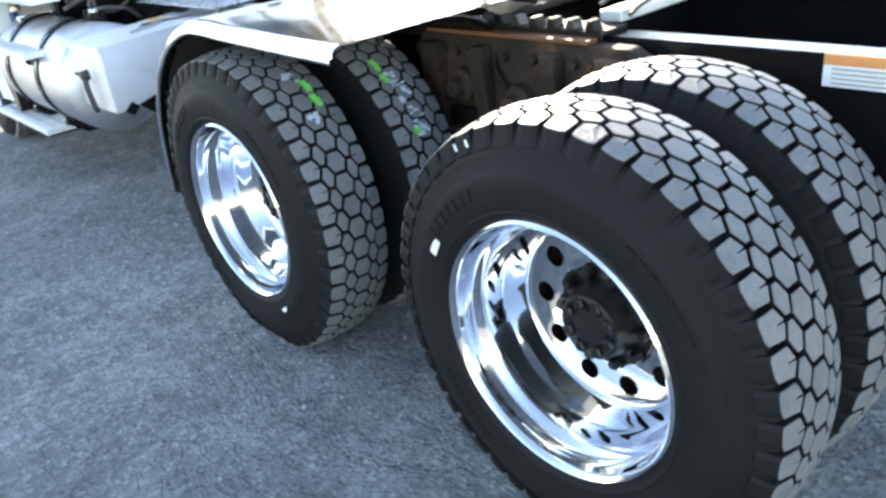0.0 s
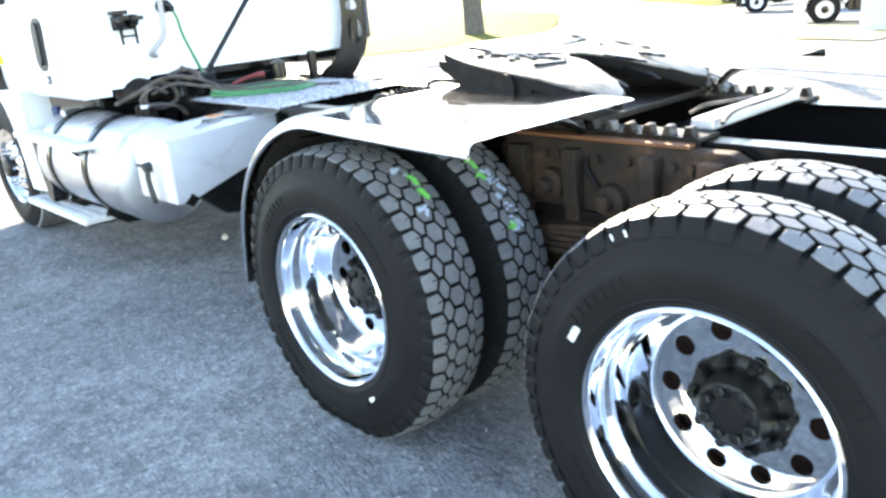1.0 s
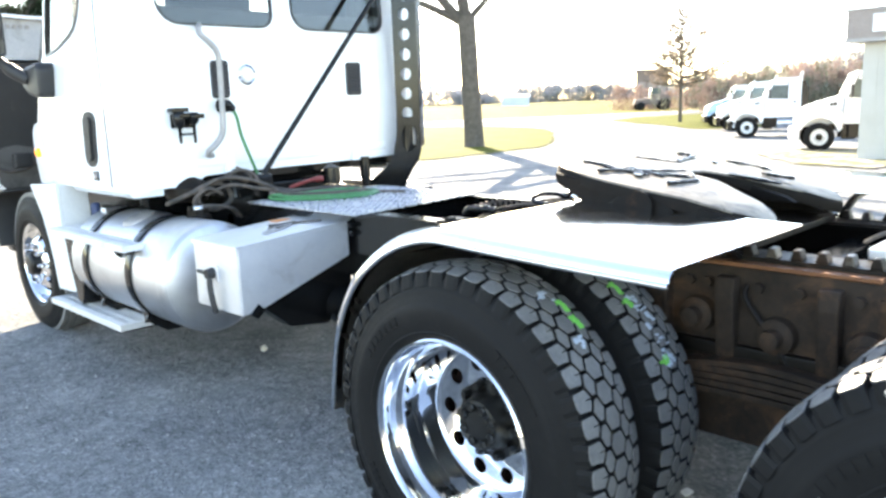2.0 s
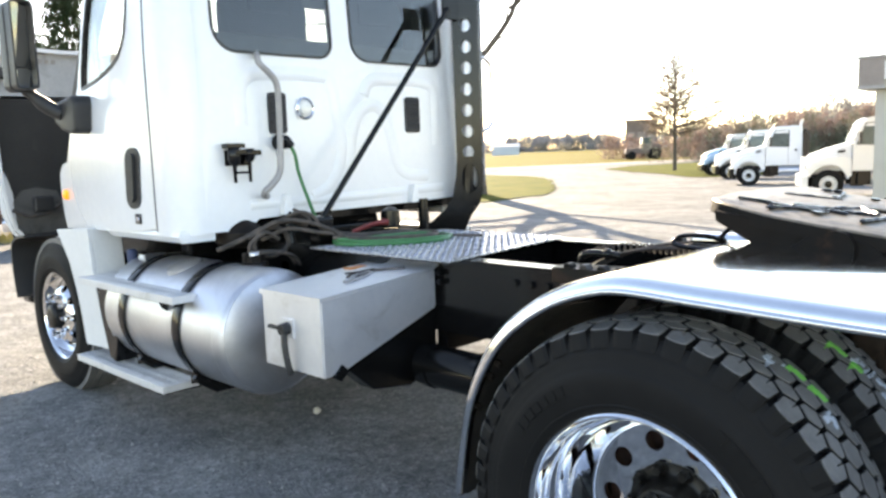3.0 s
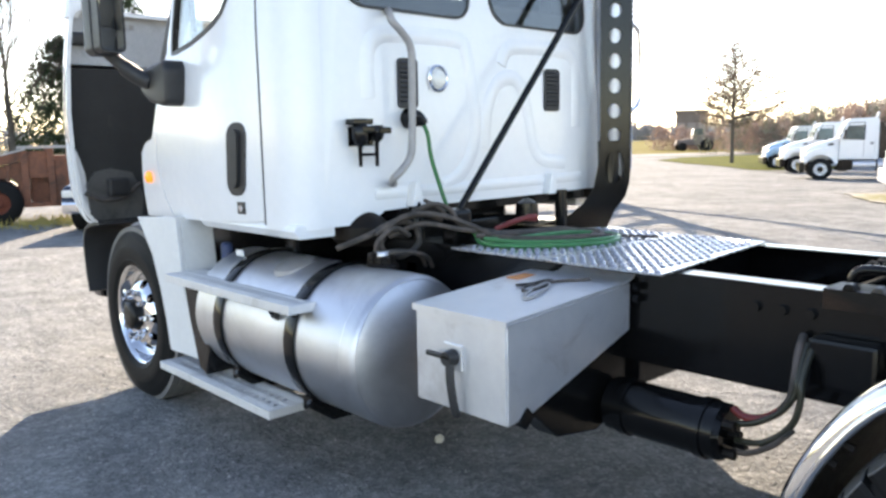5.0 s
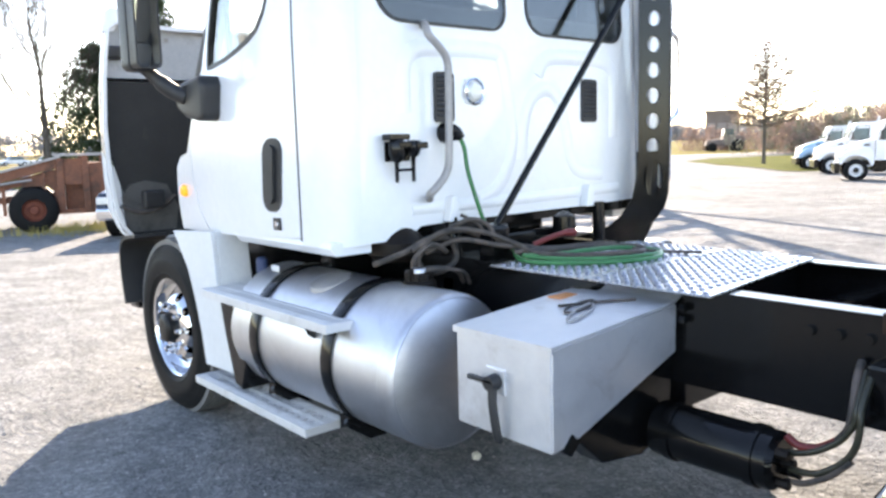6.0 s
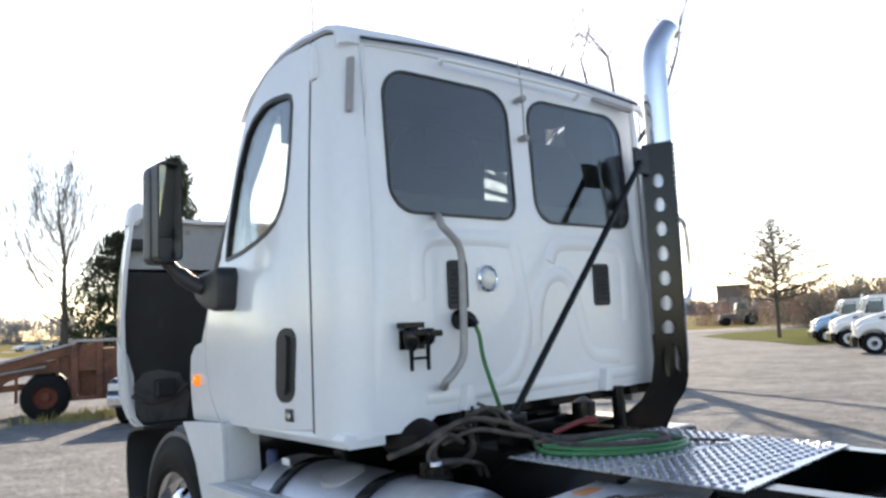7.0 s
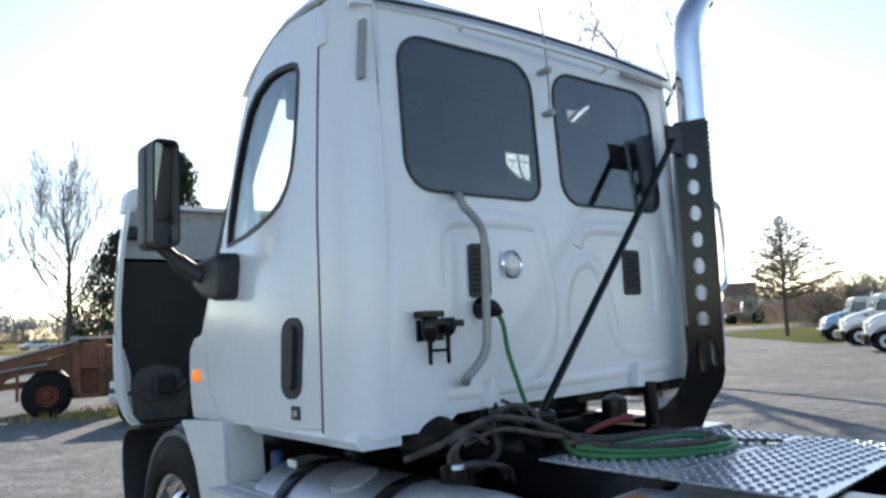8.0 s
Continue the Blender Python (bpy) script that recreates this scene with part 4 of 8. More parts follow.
bm = horseshoe(B(), -0.045, 0.0, FW)
bm.normal_update()
rim_edges = [e for e in bm.edges if len(e.link_faces) == 2 and max(f.normal.z for f in e.link_faces) > 0.6 and abs(min(f.normal.z for f in e.link_faces)) < 0.5]
bmesh.ops.bevel(bm, geom=rim_edges, offset=0.012, segments=3, profile=0.5, affect="EDGES", clamp_overlap=True)
bm.normal_update()
for f in bm.faces:
    f.material_index = 0 if f.normal.z > 0.55 else 1
plate = part("top_plate", bm, [WORNTOP, CASTING], fw, "greased steel plate with worn bright streaks", True)
bm = B()
for s in (-1, 1):
    skirt = [(0.38, -0.028), (0.37, -0.06), (0.24, -0.11), (0.10, -0.12), (0.04, -0.085), (-0.02, -0.075), (-0.08, -0.09), (-0.13, -0.13), (-0.24, -0.125), (-0.33, -0.075), (-0.33, -0.045), (-0.2, -0.035)]
    prism(bm, skirt, "x", s * 0.405, s * 0.445, 0.005)
    prism(bm, [(0.26, -0.028), (0.26, -0.09), (-0.10, -0.09), (-0.30, -0.06), (-0.26, -0.045), (-0.12, -0.03)], "x", s * 0.10, s * 0.13, 0.005)
prism(bm, [(-0.42, 0.34), (0.42, 0.34), (0.35, 0.415), (0, 0.44), (-0.35, 0.415)], "z", -0.075, -0.028, 0.005)
prism(bm, [(-0.40, 0.02), (0.40, 0.02), (0.40, 0.06), (-0.40, 0.06)], "z", -0.09, -0.03, 0.004)
bm.transform(FW)
part("plate_ribs", bm, CASTING, fw, "rusty cast ribs under the plate")
bm = B()
gr = random.Random(21)
for k in range(16):
    x, y, ln = gr.uniform(-0.40, 0.40), gr.uniform(-0.25, 0.25), gr.uniform(0.08, 0.26)
    if abs(x) < 0.09 and y < 0.1:
        continue
    a = gr.uniform(-0.7, 0.7) + (0 if gr.random() < 0.6 else 1.5)
    pts = [Vector((min(max(x + math.sin(a) * ln * t, -0.43), 0.43) + gr.uniform(-0.006, 0.006), min(y + math.cos(a) * ln * t, 0.38), 0.0)) for t in (0, 0.3, 0.65, 1)]
    tube(bm, smooth_path(pts, 3), [0.003] + [gr.uniform(0.004, 0.009) for _ in range(8)] + [0.003], 6)
bm.transform(FW)
tagged(part("grease_smear", bm, GREASE, fw, "raised smears of black grease"), kind="stuff")
bm = B()
for x in (-0.30, 0.30):
    tube(bm, [Vector((x, 0.12, -0.004)), Vector((x, 0.12, 0.004))], 0.016, 12)
    tube(bm, [Vector((x * 0.6, 0.22, -0.004)), Vector((x * 0.6, 0.22, 0.004))], 0.012, 12)
bm.transform(FW)
tagged(part("grease_fitting", bm, BLACK, fw), kind="stuff")
for s in (-1, 1):
    bm = B()
    prism(bm, [(-0.52, 1.03), (0.05, 1.03), (0.02, 1.07), (-0.12, 1.17), (-0.20, 1.19), (-0.28, 1.17), (-0.42, 1.07)], "x", s * 0.40, s * 0.46, 0.008)
    lathe(bm, [(s * 0.39, 0.0), (s * 0.39, 0.05), (s * 0.475, 0.05), (s * 0.475, 0.0)], "x", 18, (0, -0.21, 1.145))
    part("pivot_bracket", bm, CASTING, fw, "greasy black pivot bracket")
part("base_plate", box(B(), -0.40, 0.40, -0.55, 0.15, 1.012, 1.035, 0.004), GREASY, fw)
for s in (-1, 1):
    rack = sub("slider_rack", fw, "toothed slider rail on the frame")
    bm = prism(B(), [(s * 0.46, 0.958), (s * 0.46, 1.014), (s * 0.33, 1.014), (s * 0.33, 1.003), (s * 0.448, 1.003), (s * 0.448, 0.958)], "y", -0.98, 0.78)
    part("rack_rail", bm, GREASY, rack)
    part("rail_edge", prism(B(), [(s * 0.507, 0.987), (s * 0.507, 1.0), (s * 0.461, 1.0), (s * 0.461, 0.987)], "y", -0.97, -0.28, 0.002), RACKRUST, rack, "rust-orange rail edge")
    for k in range(24):
        y = -0.94 + k * 0.072
        x0, x1 = (0.415, 0.458) if s > 0 else (-0.458, -0.415)
        part("rack_tooth", prism(B(), [(y - 0.019, 1.014), (y + 0.019, 1.014), (y + 0.009, 1.046 if y < 0.1 else 1.031), (y - 0.009, 1.046 if y < 0.1 else 1.031)], "x", x0, x1, 0.004), TOOTH if k % 3 == 1 else GREASY, rack)
part("slider_cross_bar", prism(B(), [(-0.96, 1.016), (-0.88, 1.016), (-0.88, 1.05), (-0.96, 1.05)], "x", -0.33, 0.33, 0.006), BOXMETAL, fw, "bare bright cross bar")
bm = B()
tube(bm, smooth_path([(-0.30, -0.86, 1.06), (-0.26, -0.90, 1.085), (-0.12, -0.93, 1.08), (0.02, -0.92, 1.07)], 4), 0.006, 8)
tube(bm, smooth_path([(-0.33, -0.99, 1.04), (-0.2, -0.97, 1.06), (0.1, -0.97, 1.06), (0.28, -0.95, 1.06)], 4), 0.007, 8)
part("air_line", bm, HOSE, fw, smooth=True)
part("slider_cylinder", tube(B(), [(-0.02, 0.16, 1.09), (-0.02, 0.42, 1.09), (-0.02, 0.44, 1.09)], [0.03, 0.03, 0.018], 16), CHROME, fw, "bright slider air cylinder", True)
part("release_rod", tube(B(), [(-0.31, 0.10, 1.235), (-0.30, 0.16, 1.185), (-0.30, 0.205, 1.135)], 0.008, 8), BLACK, fw, smooth=True)
bm = B()
tube(bm, smooth_path([(-0.31, 0.17, 1.10), (-0.33, 0.24, 1.098), (-0.335, 0.33, 1.105), (-0.32, 0.362, 1.118), (-0.295, 0.34, 1.135), (-0.29, 0.26, 1.138), (-0.29, 0.19, 1.125)], 5), 0.0085, 8)
part("release_handle", bm, BLACK, fw, "black looped release handle", smooth=True)
bm = B()
for dx in (-0.06, 0.0, 0.06):
    tube(bm, smooth_path([(dx + 0.12, 0.36, 1.05), (dx, 0.50, 1.055 + 0.010 * (dx > 0)), (dx - 0.12, 0.64, 1.045), (dx - 0.18, 0.80, 0.97)], 5), 0.0055, 8)
part("air_line", bm, HOSE, fw, smooth=True)
bm = B()
coil = []
for k in range(220):
    f = k / 219
    c = Vector((-0.22 + 0.52 * f, 0.74 - 0.39 * f, 1.046 + 0.012 * math.sin(f * 9)))
    coil.append(c + Vector((0.6 * math.cos(k * 0.75), 0.8 * math.cos(k * 0.75), math.sin(k * 0.75))) * 0.016)
tube(bm, coil, 0.0045, 6)
part("coiled_line", bm, HOSE, fw, "black coiled air line", True)
bm = B()
tube(bm, smooth_path([(-0.30, 0.76, 0.93), (-0.30, 0.765, 1.00), (-0.30, 0.74, 1.045), (-0.30, 0.66, 1.052), (-0.28, 0.60, 1.045)], 5), 0.015, 10)
for q in ((-0.30, 0.765, 0.985), (-0.30, 0.64, 1.052)):
    bmesh.ops.create_uvsphere(bm, u_segments=10, v_segments=8, radius=0.021, matrix=Matrix.Translation(q))
part("air_elbow", bm, BLACK, fw, "black air line elbow", smooth=True)

# rail label
bm = B()
box(bm, -0.4345, -0.4305, -1.76, -1.60, 0.975, 1.0)
part("label_band", bm, ORANGE, rail, "orange warning band")
part("label_plate", box(B(), -0.4345, -0.4305, -1.76, -1.60, 0.925, 0.9745), STICKER, rail, "pale label with faint lines")
bm = B()
for k in range(4):
    box(bm, -0.4365, -0.4345, -1.75, -1.62, 0.932 + k * 0.011, 0.936 + k * 0.011)
part("label_lines", bm, TANPIPE, rail)

# deck plate behind the cab
deck = sub("deck_plate", truck, "aluminium tread plate deck across the frame")
for y0, y1, tilt in ((1.235, 1.705, 0.10), (1.715, 2.19, 0.0)):
    part("tread_sheet", prism(B(), [(-0.535, y0), (0.40, y0 + tilt), (0.40, y1), (-0.535, y1)], "z", 1.003, 1.011, 0.002), TREADPLATE, deck)
bm = B()
for i in range(19):
    for j in range(22):
        x, y = -0.51 + 0.0495 * i, 1.265 + 0.0415 * j
        if abs(y - 1.71) < 0.018 or y < 1.26 + 0.107 * (x + 0.535):
            continue
        rings = [[bm.verts.new((x + r * math.cos(k * math.tau / 8), y + r * 0.8 * math.sin(k * math.tau / 8), z)) for k in range(8)] for r, z in ((0.0150, 1.011), (0.0105, 1.0155), (0.005, 1.0170))]
        for a, b in zip(rings, rings[1:]):
            for k in range(8):
                bm.faces.new((a[k], a[(k + 1) % 8], b[(k + 1) % 8], b[k]))
        bm.faces.new(rings[-1])
tagged(part("tread_studs", bm, TREADPLATE, deck, "", True), kind="stuff")

# air tank under the rail
at_ = sub("air_tank", truck, "black air tank with red and black lines")
part("tank_shell", lathe(B(), [(1.00, 0.0), (1.0, 0.07), (1.015, 0.088), (1.40, 0.088), (1.415, 0.07), (1.42, 0.0)], "y", 28, (-0.53, 0, 0.555)), BLACK, at_, smooth=True)
for y in (1.07, 1.34):
    bm = lathe(B(), [(y - 0.015, 0.089), (y - 0.015, 0.094), (y + 0.015, 0.094), (y + 0.015, 0.089)], "y", 28, (-0.53, 0, 0.555))
    part("tank_band", bm, BLACK, at_, smooth=True)
bm = B()
for dx, dz in ((0, 0), (-0.04, 0.04), (0.04, -0.04), (-0.03, -0.05)):
    tube(bm, [(-0.53 + dx, 1.0, 0.555 + dz), (-0.53 + dx, 0.965, 0.555 + dz)], 0.016, 8)
part("tank_fitting", bm, GREASY, at_)
part("red_line", tube(B(), smooth_path([(-0.54, 0.985, 0.64), (-0.55, 0.947, 0.626), (-0.55, 0.895, 0.634), (-0.55, 0.846, 0.668)], 5), 0.012, 10), REDHOSE, at_, "red air line", True)
part("black_line", tube(B(), smooth_path([(-0.55, 0.846, 0.668), (-0.55, 0.818, 0.711), (-0.545, 0.811, 0.77), (-0.50, 0.822, 0.83), (-0.45, 0.83, 0.87)], 5), 0.0115, 10), HOSE, at_, smooth=True)
part("black_line", tube(B(), smooth_path([(-0.54, 0.98, 0.51), (-0.57, 0.92, 0.53), (-0.575, 0.85, 0.575), (-0.57, 0.80, 0.63)], 5), 0.009, 8), HOSE, at_, smooth=True)
for pts in (
    [(-0.545, 1.0, 0.59), (-0.56, 0.921, 0.615), (-0.56, 0.871, 0.644), (-0.56, 0.832, 0.678), (-0.56, 0.803, 0.728), (-0.55, 0.798, 0.78), (-0.47, 0.81, 0.85)],
    [(-0.55, 0.97, 0.55), (-0.57, 0.894, 0.566), (-0.57, 0.835, 0.606), (-0.57, 0.798, 0.654), (-0.57, 0.784, 0.71), (-0.56, 0.785, 0.781), (-0.47, 0.79, 0.86)],
):
    part("olive_line", tube(B(), smooth_path(pts, 5), 0.0095, 10), OLIVEHOSE, at_, "dark olive air line", True)
part("valve_block", box(B(), -0.50, -0.43, 0.62, 0.80, 0.74, 0.88, 0.012), BLACK, truck, "black brake valve block")

# fuel tank
TX, TZ, TR = -0.775, 0.635, 0.299
tank = sub("fuel_tank", truck, "brushed aluminium cylindrical fuel tank")
dome = [(2.098, 0.0), (2.103, 0.10), (2.115, 0.18), (2.130, 0.24), (2.142, 0.272), (2.146, 0.280), (2.148, 0.283), (2.152, 0.288), (2.158, 0.2925), (2.168, 0.2965), (2.180, TR)]
part("tank_shell", lathe(B(), dome + [(3.38, TR), (3.42, 0.285), (3.44, 0.24), (3.45, 0)], "y", 80, (TX, 0, TZ)), BRUSHED, tank, smooth=True)
part("end_seam", lathe(B(), [(2.145, 0.2795), (2.1425, 0.2815), (2.1435, 0.285), (2.148, 0.287), (2.151, 0.2865)], "y", 80, (TX, 0, TZ), close=True), BRUSHED, tank, smooth=True)
part("weld_seam", lathe(B(), [(2.226, TR), (2.227, TR + 0.0012), (2.234, TR + 0.0012), (2.235, TR)], "y", 72, (TX, 0, TZ)), BRUSHED, tank, smooth=True)
for y in (2.56, 3.16):
    bm = B()
    lathe(bm, [(y - 0.035, TR + 0.001), (y - 0.035, TR + 0.010), (y - 0.026, TR + 0.012), (y + 0.026, TR + 0.012), (y + 0.035, TR + 0.010), (y + 0.035, TR + 0.001)], "y", 60, (TX, 0, TZ))
    part("tank_strap", bm, BLACK, tank, "black rubber-lined steel strap", True)
    arc = [(TX + (TR + 0.014) * math.cos(radians(a)), TZ + (TR + 0.014) * math.sin(radians(a))) for a in range(225, 326, 10)]
    part("tank_bracket", prism(B(), arc + [(-0.43, 0.46), (-0.43, 0.90), (-0.40, 0.90), (-0.40, 0.36), (-0.62, 0.295), (-0.90, 0.30), (-1.0, 0.37)], "y", y - 0.03, y + 0.03), BLACK, tank, "black cradle under the tank")
    bm = B()
    bolt(bm, (-0.98, y + 0.05, 0.40), (0, 0, -1), 0.011, 0.05)
    tube(bm, [(-1.01, y - 0.02, 0.40), (-0.95, y - 0.02, 0.36)], 0.012, 8)
    part("strap_bolt", bm, BLACK, tank)
bm = B()
lathe(bm, [(0.90, 0.070), (0.935, 0.070), (0.945, 0.062), (0.945, 0.0)], "z", 28, (-0.70, 2.43, 0))
lathe(bm, [(0.945, 0.048), (0.968, 0.048), (0.973, 0.038), (0.973, 0.0)], "z", 24, (-0.70, 2.43, 0))
for a in range(8):
    tube(bm, [(-0.70 + 0.05 * math.cos(a * 0.785), 2.43 + 0.05 * math.sin(a * 0.785), 0.944), (-0.70 + 0.05 * math.cos(a * 0.785), 2.43 + 0.05 * math.sin(a * 0.785), 0.972)], 0.010, 6)
box(bm, -0.755, -0.645, 2.42, 2.44, 0.97, 0.992, 0.004)
part("filler_cap", bm, GREASY, tank, "dark filler cap on the tank top")
part("cap_plate", lathe(B(), [(0.992, 0.0), (0.992, 0.030), (0.985, 0.034), (0.975, 0.034)], "z", 20, (-0.70, 2.43, 0)), BRUSHED, tank, "bright worn cap centre", True)
neck = lathe(B(), [(-0.03, 0.098), (0.0, 0.096), (0.010, 0.090), (0.014, 0.078), (0.015, 0.0)], "z", 32)
neck.transform(pose(-0.865, 2.83, TZ + 0.276, 0, -17, 0))
part("filler_neck", neck, TANPIPE, tank, "shallow round filler pad", True)
for dx, mate in ((0.0, HOSE), (0.04, HOSE)):
    part("fuel_line", tube(B(), smooth_path([(-0.70 - dx, 2.43 + dx, 0.975), (-0.64, 2.36 + dx, 0.99), (-0.52, 2.36 + dx, 0.96), (-0.45, 2.4 + dx, 0.9)], 4), 0.009, 8), mate, tank, smooth=True)

# unseen box and steps, added to block low sun under the truck
far = sub("sun_block_box", truck, "unseen black box that blocks sun under the far side of the cab")
part("box_body", box(B(), 0.50, 1.17, 2.45, 3.75, 0.36, 0.92, 0.03), BLACK, far)
part("added_low_step", box(B(), 0.95, 1.22, 2.45, 3.60, 0.26, 0.31, 0.008), STEPMETAL, far, "unseen pale low step added to block low sun")
part("box_step", box(B(), 0.90, 1.10, 2.6, 3.2, 0.925, 0.955, 0.008), STEPMETAL, far, "pale aluminium step on the added box")

# unseen cylinder added to keep low sun off the ground between the wheels
part("air_tank", lathe(B(), [(0.72, 0.0), (0.73, 0.12), (0.77, 0.18), (0.83, 0.20), (2.28, 0.20), (2.34, 0.18), (2.38, 0.12), (2.39, 0.0)], "y", 28, (0.74, 0, 0.53)), BLACK, truck, "unseen black cylinder on the far side of the frame, added to block sun", True)
# hidden cylinder between the rails, placed only to stop sun rays
part("rail_sun_block", lathe(B(), [(0.48, 0.0), (0.49, 0.08), (0.53, 0.12), (1.30, 0.12), (1.34, 0.08), (1.35, 0.0)], "y", 24, (0.30, 0, 0.56)), BLACK, truck, "unseen black cylinder between the frame rails, added to block sun", True)
# unseen cross member, added to shade the inside of the near fender
part("cross_member", box(B(), -0.40, 0.40, 1.40, 1.46, 0.58, 0.99, 0.008), BLACK, truck)

# tool box behind the tank
bx = sub("tool_box", truck, "smooth aluminium box with sloping underside and paddle latch")
bm = B()
prism(bm, [(-1.07, 0.612), (-1.07, 0.917), (-0.455, 0.955), (-0.455, 0.79), (-0.985, 0.615)], "y", 1.40, 1.795)
bmesh.ops.bevel(bm, geom=bm.edges[:], offset=0.006, segments=2, affect="EDGES")
part("box_body", bm, BOXMETAL, bx, smooth=True)
bm = B()
prism(bm, [(-1.078, 0.905), (-1.078, 0.925), (-0.50, 0.962), (-0.50, 0.954), (-1.071, 0.918), (-1.071, 0.905)], "y", 1.394, 1.80)
part("box_lid", bm, BOXMETAL, bx, "lid with folded lip")
part("lid_flange", prism(B(), [(-0.50, 0.954), (-0.46, 0.957), (-0.40, 0.985), (-0.405, 0.99), (-0.462, 0.965), (-0.50, 0.962)], "y", 1.40, 1.70), BOXMETAL, bx)
bm = B()
box(bm, -1.079, -1.07, 1.575, 1.655, 0.745, 0.825, 0.004)
part("latch_plate", bm, BOXMETAL, bx)
bm = B()
lathe(bm, [(-1.115, 0.0), (-1.115, 0.022), (-1.08, 0.026), (-1.078, 0.0)], "x", 18, (0, 1.61, 0.785))
box(bm, -1.115, -1.098, 1.59, 1.70, 0.782, 0.797, 0.004)
part("latch_knob", bm, PLASTIC, bx, "black latch knob")
bm = B()
tube(bm, smooth_path([(-1.10, 1.605, 0.77), (-1.105, 1.60, 0.72), (-1.10, 1.59, 0.64), (-1.09, 1.588, 0.605)], 4), [0.014] * 12 + [0.010], 8)
part("rubber_strap", bm, PLASTIC, bx, "black rubber hold-down strap", True)
def lid_z(x):
    return 0.925 + (x + 1.078) * 0.064


def lid_loop(cx, cy, a, b, turn, r, material, name, label):
    """A flat loop of wire lying on the sloping lid."""
    pts = []
    for k in range(30):
        w = k / 29 * 6.0
        u, v = a * math.cos(w), b * math.sin(w)
        x, y = cx + u * math.cos(turn) - v * math.sin(turn), cy + u * math.sin(turn) + v * math.cos(turn)
        pts.append((x, y, lid_z(x) + r + 0.001))
    part(name, tube(B(), pts, r, 6), material, bx, label, True)


lid_loop(-0.76, 1.55, 0.105, 0.022, 0.35, 0.005, TANPIPE, "wire_loop", "grey wire loop on the lid")
lid_loop(-0.70, 1.60, 0.085, 0.028, 0.15, 0.004, HOSE, "wire_loop", "dark wire loop on the lid")
part("lid_cord", tube(B(), smooth_path([(x, y, lid_z(x) + 0.006) for x, y in ((-0.74, 1.66), (-0.66, 1.60), (-0.60, 1.56), (-0.54, 1.50))], 4), 0.005, 6), HOSE, bx, smooth=True)
part("lid_sticker", box(B(), -0.66, -0.54, 1.72, 1.775, 0.953, 0.958), ORANGE, bx, "small orange warning sticker")
bm = B()
prism(bm, [(-0.985, 0.66), (-0.455, 0.785), (-0.43, 0.80), (-0.43, 0.52), (-0.60, 0.47), (-0.80, 0.50)], "y", 1.43, 1.52, 0.006)
prism(bm, [(-1.03, 0.612), (-0.985, 0.655), (-0.95, 0.62), (-0.99, 0.585)], "y", 1.395, 1.43, 0.006)
part("box_bracket", bm, BLACK, bx, "black support bracket under the box")
bm = B()
for y, z in ((1.42, 0.90), (1.42, 0.94)):
    bolt(bm, (-0.45, y - 0.03, z), (0, -1, 0), 0.014, 0.02)
tagged(part("box_bolts", bm, BLACK, bx), kind="stuff")

# steps
def step(z, x0, x1, y0, y1, label, holes):
    """A ribbed extrusion with a row of small drain slots."""
    st = sub("step", truck, label)
    slots = []
    for k in range(holes):
        for j, x in enumerate((0.36, 0.66)):
            cx, cy = x0 + (x1 - x0) * x, y0 + 0.06 + k * 0.054 + j * 0.027
            slots.append([(cx + 0.016 * math.cos(a), cy + 0.010 * math.sin(a)) for a in [i * math.tau / 8 for i in range(8)]])
    bm = B()
    panel(bm, [(x0 + 0.006, y0 + 0.004), (x1 - 0.006, y0 + 0.004), (x1 - 0.006, y1 - 0.004), (x0 + 0.006, y1 - 0.004)], slots, lambda u, v, d: (u, v, z - d), 0.006)
    box(bm, x0, x0 + 0.012, y0, y1, z - 0.036, z + 0.002, 0.004)
    box(bm, x1 - 0.012, x1, y0, y1, z - 0.036, z + 0.002, 0.004)
    box(bm, x0 + 0.011, x1 - 0.011, y0, y0 + 0.01, z - 0.034, z + 0.0015, 0.003)
    box(bm, x0 + 0.011, x1 - 0.011, y1 - 0.01, y1, z - 0.034, z + 0.0015, 0.003)
    part("step_tread", bm, STEPMETAL, st)
    # solid black core takes the place of shade below the slots
    part("slot_shade_core", box(B(), x0 + 0.012, x1 - 0.012, y0 + 0.012, y1 - 0.012, z - 0.033, z - 0.014), BLACK, st, "black core standing in for the shaded hollow under the slots")
    bm = B()
    for j in range(11):
        x = x0 + 0.022 + j * (x1 - x0 - 0.044) / 10
        if min(abs(x - x0 - (x1 - x0) * q) for q in (0.36, 0.66)) > 0.022:
            prism(bm, [(x - 0.004, z), (x + 0.004, z), (x + 0.002, z + 0.0022), (x - 0.002, z + 0.0022)], "y", y0 + 0.012, y1 - 0.012)
    tagged(part("grip_ribs", bm, STEPMETAL, st), kind="stuff")
    return st


step(0.824, -1.135, -0.93, 2.455, 3.58, "pale ribbed aluminium upper step over the tank", 0)
step(0.325, -1.08, -0.88, 2.74, 3.84, "pale ribbed aluminium lower step with dark drain slots", 18)
part("step_bracket", prism(B(), [(-1.10, 0.786), (-0.94, 0.786), (-0.70, 0.50), (-0.70, 0.46), (-1.08, 0.74)], "y", 2.66, 2.68), BLACK, truck)
bm = B()
prism(bm, [(3.20, 0.785), (3.58, 0.785), (3.54, 0.60), (3.46, 0.36), (3.38, 0.34), (3.34, 0.45), (3.30, 0.64), (3.22, 0.72)], "x", -1.04, -0.80, 0.01)
part("step_support", bm, BLACK, truck, "black step support casting")
